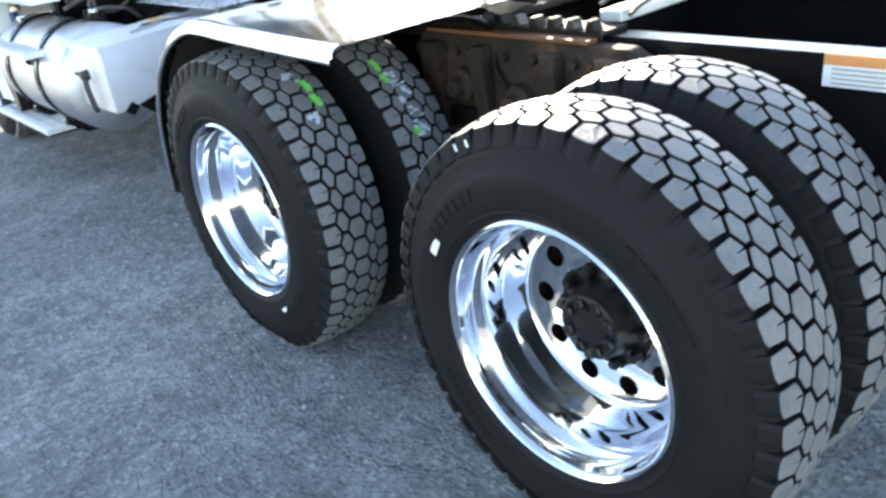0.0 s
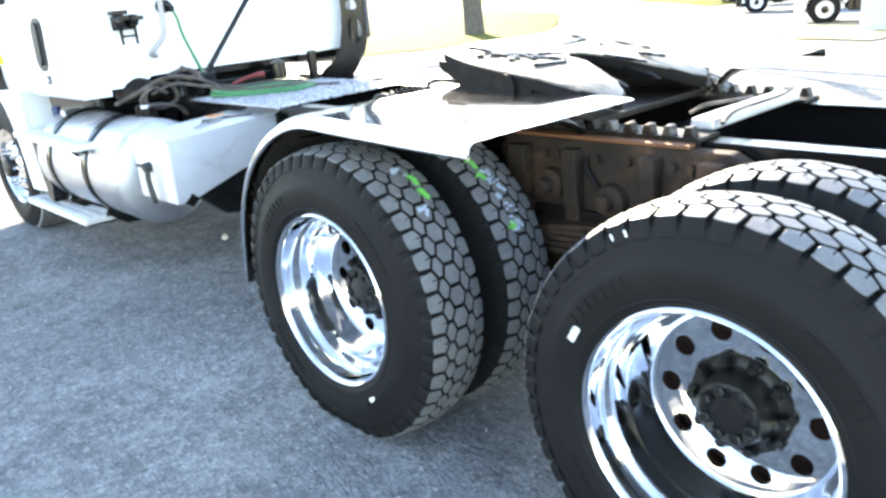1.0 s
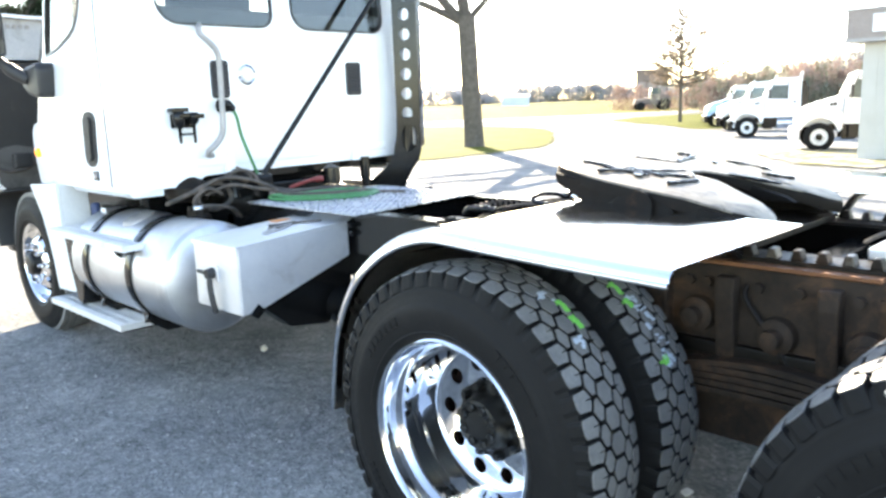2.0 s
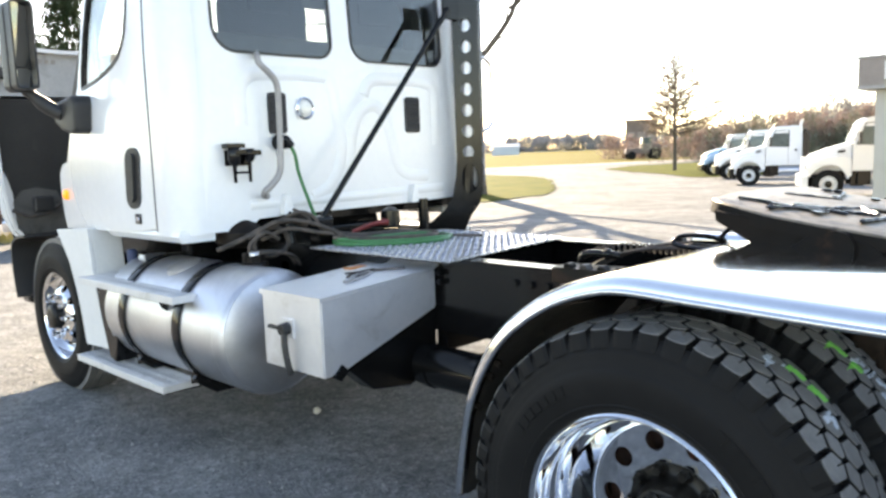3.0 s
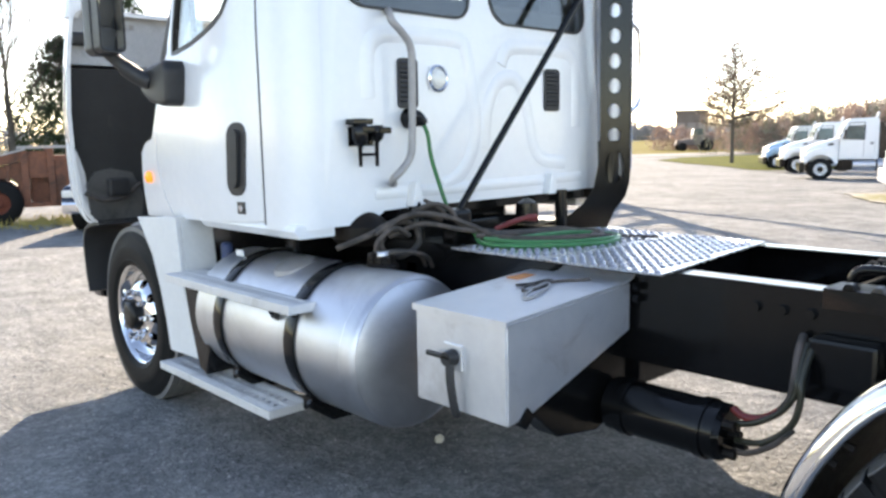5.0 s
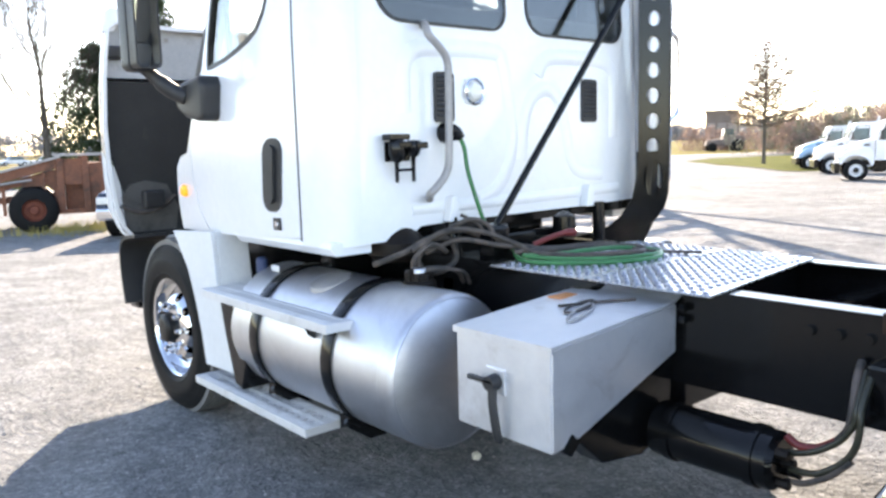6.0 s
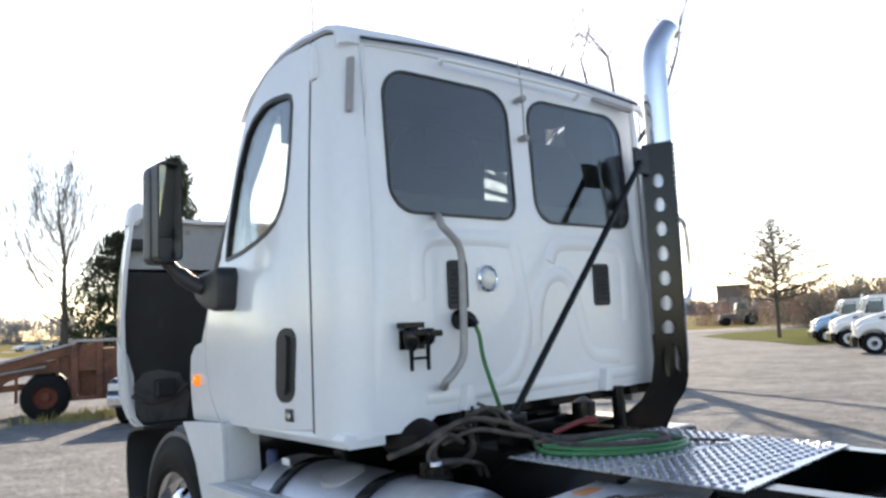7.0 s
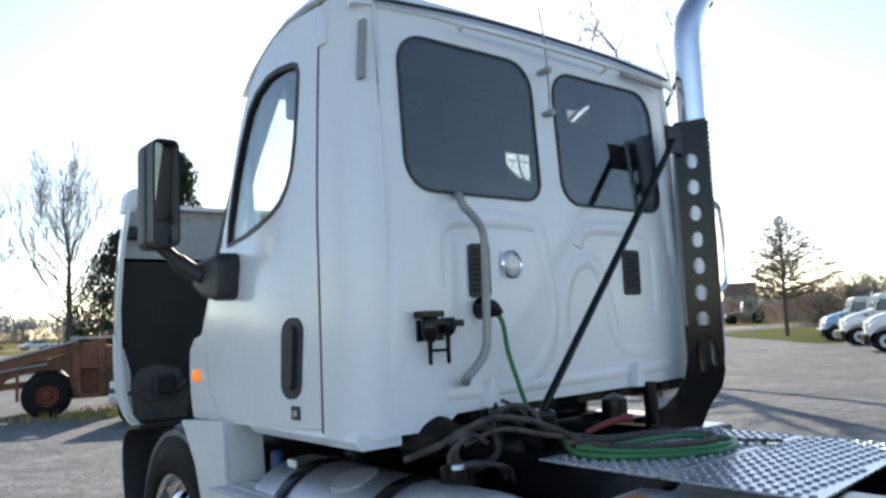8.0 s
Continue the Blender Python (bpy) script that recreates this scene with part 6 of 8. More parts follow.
# looped hoses and clutter under the back of the cab
LOOPS = [
    [(-0.80, 2.60, 1.0), (-0.72, 2.50, 1.05), (-0.60, 2.47, 1.10), (-0.50, 2.46, 1.08), (-0.48, 2.45, 1.0), (-0.58, 2.46, 0.955), (-0.67, 2.47, 1.0), (-0.64, 2.45, 1.09), (-0.50, 2.43, 1.13), (-0.38, 2.41, 1.10)],
    [(-0.66, 2.50, 0.93), (-0.70, 2.46, 1.02), (-0.62, 2.44, 1.08), (-0.54, 2.44, 1.04)],
    [(-0.52, 2.44, 1.14), (-0.43, 2.40, 1.17), (-0.37, 2.36, 1.14), (-0.33, 2.33, 1.07), (-0.18, 2.25, 1.035)],
    [(-0.40, 2.50, 1.18), (-0.36, 2.42, 1.13), (-0.31, 2.40, 1.0), (-0.30, 2.42, 0.85)],
]
for k, pts in enumerate(LOOPS):
    part("black_hose", tube(B(), smooth_path(pts, 6), (0.0135, 0.011, 0.010, 0.008)[k], 10), HOSE, truck, "dusty looped black hose under the cab", True)
part("cab_mount", lathe(B(), [(1.02, 0.0), (1.02, 0.06), (1.12, 0.055), (1.15, 0.0)], "z", 16, (0.295, BACK - 0.08, 0)), BLACK, truck, "black cab air spring", True)
part("cab_mount", tube(B(), [(0.60, BACK - 0.06, 0.90), (0.60, BACK - 0.05, 1.17)], 0.034, 14), BLACK, truck, "black cab shock absorber", True)
part("cab_mount", tube(B(), [(-0.395, BACK - 0.05, 0.99), (-0.395, BACK - 0.02, 1.17)], 0.03, 14), BLACK, truck, "black cab shock absorber", True)
for x in (-0.395, 0.545):
    part("cab_bracket", prism(B(), [(x - 0.035, 1.15), (x + 0.035, 1.15), (x + 0.012, 1.26), (x - 0.012, 1.26)], "y", BACK - 0.05, BACK - 0.002, 0.006), WHITE, truck, "white cab bracket")
part("cab_cross_beam", box(B(), -0.45, 0.30, BACK - 0.02, BACK + 0.10, 1.0, 1.06, 0.01), BLACK, truck)
part("engine_block", box(B(), -0.42, 0.42, 2.75, 4.5, 0.80, 1.10, 0.04), BLACK, truck, "dark gearbox and engine underside")
# unseen gearbox and oil pan, added to close sun gaps under the engine
part("gearbox", prism(B(), [(-0.28, 0.50), (0.28, 0.50), (0.34, 0.62), (0.34, 0.95), (-0.34, 0.95), (-0.34, 0.62)], "y", 2.45, 3.55, 0.03), BLACK, truck, "unseen dark gearbox housing added between the rails to block sun")
part("oil_pan", prism(B(), [(-0.24, 0.38), (0.24, 0.38), (0.34, 0.55), (0.34, 0.84), (-0.34, 0.84), (-0.34, 0.55)], "y", 3.45, 4.75, 0.03), BLACK, truck, "unseen dark oil pan added under the engine to block sun")
part("air_spring", lathe(B(), [(1.0, 0.0), (1.0, 0.10), (1.03, 0.125), (1.08, 0.125), (1.11, 0.10), (1.14, 0.06)], "z", 24, (-0.64, BACK + 0.06, 0)), GREASY, truck, "rusty dark air spring cover under the cab corner", True)
part("firewall_clutter", box(B(), -0.72, -0.45, 3.05, 3.15, 0.72, 1.07, 0.02), BLACK, truck)
NAVYCAP = mat("dark_blue_plastic", (0.02, 0.035, 0.09), (0.035, 0.06, 0.14), 0.45, scale=10, fine=60, bump=0.03)
bm = B()
lathe(bm, [(0.87, 0.0), (0.87, 0.026), (0.955, 0.028), (0.965, 0.02), (0.966, 0.0)], "z", 16, (-0.88, 3.42, 0))
part("washer_cap", bm, NAVYCAP, truck, "dark blue cap under the cab")
part("under_cab_label", box(B(), -0.90, -0.895, 3.22, 3.29, 0.915, 0.945), STICKER, truck, "small white label")

# exhaust stack
ex = sub("exhaust_stack", truck, "chrome exhaust stack in a black guard with round holes")
SX, SY = 0.985, 2.49


def guard_at(u, v, d):
    """The guard plate stands turned towards the near rear corner."""
    return (0.915 + 0.75 * u + 0.66 * d, 2.405 - 0.66 * u + 0.75 * d, v)


guard = [(-0.097, 2.43), (-0.093, 1.42), (-0.10, 1.30), (-0.125, 1.17), (-0.185, 1.08), (-0.30, 0.985), (-0.42, 0.93), (-0.42, 0.80), (-0.13, 0.82), (-0.065, 0.92), (-0.01, 1.04), (0.05, 1.12), (0.072, 1.20), (0.064, 1.40), (0.062, 2.45)]
holes = [[(-0.016 + 0.036 * math.cos(k * math.tau / 20), z + 0.040 * math.sin(k * math.tau / 20)) for k in range(20)] for z in [1.448 + 0.1315 * j for j in range(7)]]
holes.append([(-0.012 + 0.052 * math.cos(k * math.tau / 24), 1.278 + 0.093 * math.sin(k * math.tau / 24)) for k in range(24)])
bm = B()
panel(bm, guard, holes, guard_at, 0.006)
part("guard", bm, BLACK, ex, "black guard plate with a row of round holes")
bm = B()
prism(bm, [guard_at(0.062, 0, 0)[:2], guard_at(0.067, 0, 0)[:2], guard_at(0.098, 0, 0.085)[:2], guard_at(0.093, 0, 0.085)[:2]], "z", 1.22, 2.45)
part("guard_side", bm, BLACK, ex)
bm = B()
for k in range(46):
    z = 1.27 + k * 0.0257
    for u, d, up in ((0.0755, 0.022, 0.0), (0.088, 0.056, 0.0135)):
        x, y, _ = guard_at(u, 0, d)
        lathe(bm, [(0.0, 0.0085), (0.006, 0.0085), (0.006, 0.0)], "x", 8, (x, y, z + up))
tagged(part("perforation", bm, CHROME, ex, "bright perforated strip"), kind="stuff")
part("muffler", lathe(B(), [(1.20, 0.0), (1.20, 0.07), (1.24, 0.086), (2.38, 0.086), (2.44, 0.072), (2.46, 0.0)], "z", 28, (0.985, 2.478, 0)), BRUSHED, ex, "dull grey muffler behind the guard", True)
tip = [(SX + 0.06, SY, 2.40), (SX + 0.06, SY, 2.60), (SX + 0.06, SY, 2.80), (SX + 0.065, SY, 2.92), (SX + 0.085, SY - 0.005, 3.01), (SX + 0.135, SY - 0.02, 3.09), (SX + 0.18, SY - 0.035, 3.14)]
bm = tube(B(), smooth_path(tip, 6), 0.070, 28, cap=False)
tube(bm, smooth_path([tuple(p) for p in smooth_path(tip, 6)[8:]], 1), 0.064, 28, cap=False)
part("stack_tip", bm, CHROME, ex, "curved chrome stack tip", True)
bm = tube(B(), smooth_path([guard_at(-0.012, 1.42, 0.085), guard_at(-0.012, 1.24, 0.085), guard_at(-0.045, 1.11, 0.085), guard_at(-0.12, 1.01, 0.085), guard_at(-0.25, 0.93, 0.085), guard_at(-0.45, 0.88, 0.085)], 6), 0.074, 20)
bm.verts.ensure_lookup_table()
part("elbow", bm, BLACK, ex, "black exhaust elbow", True)
part("grab_rail", tube(B(), smooth_path([(0.99, SY - 0.08, 2.06), (1.14, SY - 0.05, 2.03), (1.17, SY - 0.05, 1.96), (1.185, SY - 0.05, 1.72), (1.15, SY - 0.05, 1.61), (0.99, SY - 0.08, 1.57)], 5), 0.014, 10), CHROME, ex, "bright grab rail", True)
part("clamp_plate", box(B(), 0.725, 0.86, SY - 0.06, SY - 0.045, 2.26, 2.40, 0.006), BLACK, ex)
part("stay_rod", tube(B(), [(0.76, SY - 0.07, 2.32), (-0.285, 2.40, 1.13)], 0.0165, 12), BLACK, truck, "black stay rod across the back wall", True)
part("stay_foot", box(B(), -0.35, -0.25, 2.35, 2.45, 0.99, 1.14, 0.02), BLACK, truck)

# mirrors
for s in (-1, 1):
    mi = wider(sub("mirror", truck, "tall black door mirror on a curved arm"), s)
    shape = rounded(1.195, 1.325, 1.865, 2.355, [0.03, 0.035, 0.05, 0.04], 5)
    bm = B()
    prism(bm, [(u * s, v) for u, v in shape], "y", 3.76, 3.86, 0.02, 3)
    part("mirror_housing", bm, PLASTIC, mi, smooth=True)
    part("mirror_bezel", ring(B(), rounded(1.2, 1.32, 1.87, 2.35, 0.03, 5), rounded(1.210, 1.311, 1.88, 2.34, 0.025, 5), lambda u, v, d: (u * s, 3.67 + d, v), 0.095), PLASTIC, mi, smooth=True)
    for g, lo in ((rounded(1.211, 1.310, 2.00, 2.338, 0.025, 5), 0.20), (rounded(1.211, 1.310, 1.882, 1.988, 0.02, 5), 0.10)):
        part("mirror_glass", panel(B(), g, [], lambda u, v, d: (u * s, 3.75 + d - lo * (v - g[0][1]) * 0.6 - 0.27 * (u - 1.26), v), 0.004), MIRROR, mi, "reflecting mirror glass")
    part("mirror_arm", tube(B(), smooth_path([(1.26 * s, 3.80, 1.90), (1.22 * s, 3.79, 1.86), (1.14 * s, 3.75, 1.78), (1.08 * s, 3.70, 1.74)], 5), [0.03] * 8 + [0.04] * 8, 12), PLASTIC, mi, smooth=True)
    bm = B()
    prism(bm, [(3.50, 1.635), (3.49, 1.79), (3.53, 1.835), (3.76, 1.81), (3.81, 1.75), (3.79, 1.69), (3.70, 1.645), (3.56, 1.62)], "x", s * 0.94, s * 1.10, 0.025, 3)
    part("mirror_mount", bm, PLASTIC, mi, smooth=True)

# raised hood
hood = sub("hood", truck, "white hood tilted open with a black liner inside")
half = [(-0.30, 0.92), (-0.80, 0.91), (-0.90, 0.93), (-0.965, 1.01), (-1.00, 1.12), (-1.035, 1.36), (-1.05, 1.65), (-1.04, 1.93), (-1.025, 2.10), (-1.005, 2.25), (-0.95, 2.29), (-0.60, 2.275), (-0.2, 2.28)]
loop = half + [(-x, z) for x, z in reversed(half)]
HY = 5.08
stages = [(0.0, 1.0, 1.0), (0.06, 0.99, 1.0), (0.30, 0.93, 0.98), (0.58, 0.84, 0.9), (0.76, 0.72, 0.75), (0.84, 0.5, 0.5), (0.85, 0.02, 0.02)]
bm = shell(B(), [[Vector((x * kx, HY + dy - 0.10 * (z - 1.6), 1.6 + (z - 1.6) * kz)) for x, z in loop] for dy, kx, kz in stages], 0.025, (0, HY + 0.3, 1.6), True)
part("hood_shell", bm, WHITE, hood, smooth=True)


LAMPGREY = mat("dull_grey_moulding", (0.055, 0.055, 0.056), (0.11, 0.108, 0.105), 0.6, scale=7, fine=60, bump=0.15, dirt=(0.03, 0.029, 0.028))


def hood_at(u, v, d):
    return (u * 0.956, HY + 0.05 - 0.10 * (v - 1.6) + d, v)


left = [(-0.86, 0.935), (-0.95, 0.96), (-1.0, 1.06), (-1.0, 1.20), (-1.02, 1.42), (-1.075, 1.50), (-1.09, 1.65), (-1.08, 1.93), (-0.45, 1.93), (-0.45, 0.935)]
for s in (1, -1):
    part("wheel_arch_liner", panel(B(), [(x * s, z) for x, z in left], [], hood_at, 0.02), LINER, hood, "black plastic wheel arch liner")
    bm = panel(B(), [(x * s, z) for x, z in [(-1.02, 1.00), (-1.075, 1.13), (-1.095, 1.34), (-1.10, 1.50), (-1.085, 1.46), (-1.03, 1.40), (-0.99, 1.27), (-0.965, 1.02)]], [], lambda u, v, d: hood_at(u, v, d - 0.012), 0.01)
    part("fender_flange", bm, WHITE, hood)
    lip = [hood_at(x * s, z, -0.012) for x, z in ((-1.02, 1.04), (-1.0, 0.985), (-0.96, 0.95), (-0.87, 0.93), (-0.78, 0.928))]
    part("fender_lip", tube(B(), smooth_path(lip, 4), 0.009, 8), WHITE, hood, smooth=True)
    part("lamp_housing", panel(B(), [(x * s, z) for x, z in [(-0.97, 1.04), (-0.93, 0.965), (-0.62, 0.965), (-0.60, 1.12), (-0.68, 1.27), (-0.82, 1.30), (-0.93, 1.28), (-0.99, 1.20)]], [], lambda u, v, d: hood_at(u, v, d - 0.020), 0.018), LAMPGREY, hood, "dull grey back of the headlamp housing")
    bm = B()
    tube(bm, smooth_path([(-0.98 * s, HY - 0.0, 1.15), (-0.88 * s, HY - 0.03, 1.10), (-0.74 * s, HY - 0.01, 1.12), (-0.62 * s, HY, 1.2)], 5), 0.013, 8)
    part("lamp_cable", bm, HOSE, hood, smooth=True)
    part("lamp_back", box(B(), s * -0.84 if s > 0 else 0.70, s * -0.70 if s > 0 else 0.84, HY - 0.03, HY + 0.03, 1.12, 1.24, 0.02), PLASTIC, hood, "black back of the headlamp")
    bm = B()
    prism(bm, [(x * s, z) for x, z in [(-1.02, 2.22), (-0.995, 2.34), (-0.95, 2.38), (-0.90, 2.35), (-0.92, 2.27), (-0.95, 2.22)]], "y", HY - 0.05, HY + 0.06, 0.015)
    part("hood_corner", bm, WHITE, hood, smooth=True)
    part("hood_bracket", box(B(), s * -1.0 if s > 0 else 0.9, s * -0.9 if s > 0 else 1.0, HY - 0.06, HY + 0.02, 2.06, 2.14, 0.02), PLASTIC, hood)
part("hood_underside", panel(B(), [(-1.075, 1.95), (1.075, 1.95), (1.05, 2.12), (1.0, 2.26), (-1.0, 2.26), (-1.05, 2.12)], [], hood_at, 0.02), HOODGREY, hood, "grey moulded underside of the hood")
part("grille_back", panel(B(), [(-0.44, 0.935), (0.44, 0.935), (0.44, 1.93), (-0.44, 1.93)], [], hood_at, 0.02), LINER, hood)
bm = B()
for k in range(7):
    z, w = 2.18, 0.028
    x = -0.90 + k * 0.045
    box(bm, x, x + w, HY - 0.016, HY - 0.006, z, z + 0.03)
part("moulded_marks", bm, TANPIPE, hood, "faint row of moulded marks")
guard_line = [(4.66, 1.00), (4.80, 0.985), (4.915, 0.945), (4.955, 0.86), (4.955, 0.74), (4.94, 0.64), (4.915, 0.55)]
bm = B()
path = [(p.x, p.y) for p in smooth_path([(y, z, 0) for y, z in guard_line], 4)]
shell(bm, [[Vector((x, y, z)) for x in (-1.055, -0.92, -0.78)] for y, z in path], 0.018, (-0.9, STEER_Y, 0.5))
part("wheel_splash_guard", bm, PLASTIC, truck, "black rubber splash guard ahead of the steer wheel", True)
part("bumper", box(B(), -0.9, 0.9, 5.15, 5.35, 0.45, 0.75, 0.04), BLACK, truck)
part("radiator", box(B(), -0.42, 0.42, 4.55, 4.72, 0.80, 1.55, 0.02), BLACK, truck)

# ---- trees ----
def limb(bm, p, d, length, r, depth, g, tips, spread=0.75, upward=0.15, kids=(2, 4), shrink=0.66, fine=0.006):
    """A tapering, wandering branch with its own branches."""
    n = 4
    r = max(r, fine)
    pts, rs = [p], [r]
    q = p.copy()
    for k in range(n):
        d = (d + Vector((g.uniform(-1, 1), g.uniform(-1, 1), g.uniform(-1, 1) + upward)) * 0.17).normalized()
        q = q + d * length / n
        pts.append(q.copy())
        rs.append(r * (1 - 0.45 * (k + 1) / n))
    tube(bm, pts, rs, 7 if r > 0.05 else 4 if r > 0.012 else 3, cap=False)
    if depth == 0:
        tips.append((q, d))
        return
    for k in range(g.randint(*kids)):
        i = g.randint(1, n)
        u, v = basis(d)
        a = g.uniform(0, math.tau)
        side = (u * math.cos(a) + v * math.sin(a))
        nd = (d + side * spread * g.uniform(0.6, 1.2)).normalized()
        limb(bm, pts[i], nd, length * shrink * g.uniform(0.75, 1.15), rs[i] * 0.62, depth - 1, g, tips, spread, upward, kids, shrink, fine)
    limb(bm, pts[-1], d, length * shrink, rs[-1] * 0.9, depth - 1, g, tips, spread, upward, kids, shrink, fine)


def leaves(bm, at, n, size, g, spread, slim=0.6):
    """Small loose leaves round a point; bm is a bmesh or a (points, faces) pair."""
    for _ in range(n):
        c = at + Vector((g.gauss(0, spread), g.gauss(0, spread), g.gauss(0, spread * 0.6)))
        u = Vector((g.uniform(-1, 1), g.uniform(-1, 1), g.uniform(-1, 1))).normalized()
        w, _ = basis(u)
        s = size * g.uniform(0.6, 1.4)
        ps = [c + u * a * s + w * b * s * slim for a, b in ((-1, 0), (-0.1, -0.7), (1, 0), (0.2, 0.7))]
        if isinstance(bm, tuple):
            k = len(bm[0])
            bm[0].extend(ps)
            bm[1].append((k, k + 1, k + 2, k + 3))
        else:
            bm.faces.new([bm.verts.new(p) for p in ps])


def cloud(name, pair, material, parent=None):
    """Links a (points, faces) pair as one mesh."""
    me = bpy.data.meshes.new(name)
    me.from_pydata(pair[0], [], pair[1])
    me.materials.append(material)
    ob = new(name, me)
    if parent is not None:
        ob.parent = parent
    return ob


def big_tree(x, y, seed, label):
    """A tall bare tree: a short trunk that parts into long rising limbs with loose branches."""
    g = random.Random(seed)
    tr = thing("tree", label, "tree", at=(x, y, gz(x)))
    part("trunk", tube(B(), smooth_path([(0.03, 0, -0.1), (0.02, 0, 0.45), (-0.04, 0.05, 2.4), (-0.08, 0.12, 4.7)], 4), [0.56, 0.44, 0.39, 0.375, 0.36, 0.355, 0.35, 0.345, 0.34, 0.335, 0.33, 0.325, 0.32], 14, cap=False), BARK, tr, smooth=True)
    bm, tips = B(), []
    limbs = [
        ([(-0.08, 0.12, 4.5), (0.55, -0.55, 5.5), (1.05, -1.20, 6.8), (1.25, -1.40, 8.8), (1.15, -1.25, 11.0)], 0.12),
        ([(-0.08, 0.12, 4.5), (-0.25, 0.30, 6.4), (-0.15, 0.25, 8.0), (-0.45, 0.50, 9.4)], 0.24),
        ([(-0.08, 0.12, 4.3), (-0.95, 1.15, 5.9), (-1.90, 1.95, 7.4), (-2.30, 2.60, 8.8)], 0.20),
        ([(-0.20, 0.25, 6.2), (0.45, 1.40, 7.0), (1.00, 2.60, 8.0), (1.20, 3.20, 9.0)], 0.15),
        # next three limbs are unseen, added to cast branch shadows on the lot
        ([(-0.08, 0.12, 4.4), (-1.10, 1.30, 5.2), (-2.30, 2.90, 5.9), (-3.20, 4.40, 7.0)], 0.15),
        ([(-0.12, 0.18, 5.4), (-0.60, 1.80, 6.1), (-1.00, 3.60, 6.8), (-1.20, 5.20, 7.6)], 0.14),
        ([(-0.12, 0.18, 5.9), (-1.60, 0.90, 6.4), (-3.10, 2.20, 7.2), (-4.20, 3.20, 8.0)], 0.13),
        ([(0.95, -1.05, 6.6), (1.70, -2.00, 7.9), (2.30, -2.70, 9.4), (2.60, -3.20, 11.0)], 0.10),
        ([(1.20, -1.35, 8.2), (0.75, -0.75, 9.6), (0.55, -0.50, 11.0)], 0.09),
    ]
    for pts, r in limbs:
        line = smooth_path(pts, 4)
        n = len(line)
        tube(bm, line, [r * (1 - 0.62 * k / (n - 1)) for k in range(n)], 9, cap=False)
        for k in range(4, n, 2):
            d = (line[k] - line[k - 1]).normalized()
            u, v = basis(d)
            a = g.uniform(0, math.tau)
            nd = (d * 0.8 + (u * math.cos(a) + v * math.sin(a)) * 0.8).normalized()
            limb(bm, line[k], nd, g.uniform(0.9, 1.5), r * (1 - 0.62 * k / n) * 0.42, 2, g, tips, 0.6, 0.3, (1, 2), 0.66, 0.011)
        for q in range(3):
            a = g.uniform(0, 1) + q * 2.1
            limb(bm, line[-1], Vector((math.cos(a) * 0.6, math.sin(a) * 0.6, 0.8)).normalized(), g.uniform(1.0, 1.5), r * 0.26, 3, g, tips, 0.6, 0.25, (1, 2), 0.64, 0.011)
    part("crown", bm, TWIG, tr, "bare rising limbs with loose branches", True)
    return tr


def pin_oak(x, y, height, seed, label, wide):
    """A straight trunk with open tiers of level branches and thin clusters of leaves."""
    g = random.Random(seed)
    tr = thing("tree", label, "tree", at=(x, y, gz(x)))
    part("trunk", tube(B(), [(0, 0, -0.1), (0, 0, height * 0.4), (0.05, 0, height * 0.8), (0.05, 0.02, height)], [height * 0.017, height * 0.013, height * 0.008, 0.012], 10), BARK, tr, smooth=True)
    twigs, crown = B(), ([], [])
    n = 74
    for k in range(n):
        f = (k + g.random()) / n
        z = height * (0.30 + 0.69 * f)
        reach = 0.78 + 1.1 * f if f < 0.2 else 1.0 - 0.92 * ((f - 0.2) / 0.8) ** 0.8
        ln = wide * reach * g.uniform(0.62, 1.12)
        a = k * 2.4 + g.uniform(-0.5, 0.5)
        rise = 0.10 + 0.5 * f
        pts = [Vector((math.cos(a) * ln * t, math.sin(a) * ln * t, z + rise * ln * t + 0.10 * ln * t * t)) + Vector((g.uniform(-1, 1), g.uniform(-1, 1), g.uniform(-1, 1))) * 0.05 * ln * t for t in (0, 0.3, 0.65, 1)]
        tube(twigs, pts, [0.05 * (1 - f) + 0.018, 0.048 - 0.025 * f, 0.036 - 0.016 * f, 0.026 - 0.012 * f], 4, cap=False)
        for q in range(6 + int(3.2 * ln)):
            t = g.uniform(0.2, 1) ** 0.7
            i = min(int(t * 3), 2)
            p = pts[i].lerp(pts[i + 1], t * 3 - i)
            e = p + Vector((g.uniform(-1, 1), g.uniform(-1, 1), g.uniform(-0.3, 0.6))) * (0.14 * ln + 0.12)
            tube(twigs, [p, e], [0.026, 0.016], 3, cap=False)
            leaves(crown, e, int(g.randint(1, 13) * (1.0 - 0.6 * f)), 0.11, g, 0.19)
            leaves(crown, p, int(g.randint(0, 5) * (1.0 - f)), 0.10, g, 0.18)
    part("branchwork", twigs, TWIG, tr)
    cloud("foliage", crown, RUSSET, tr)
    return tr


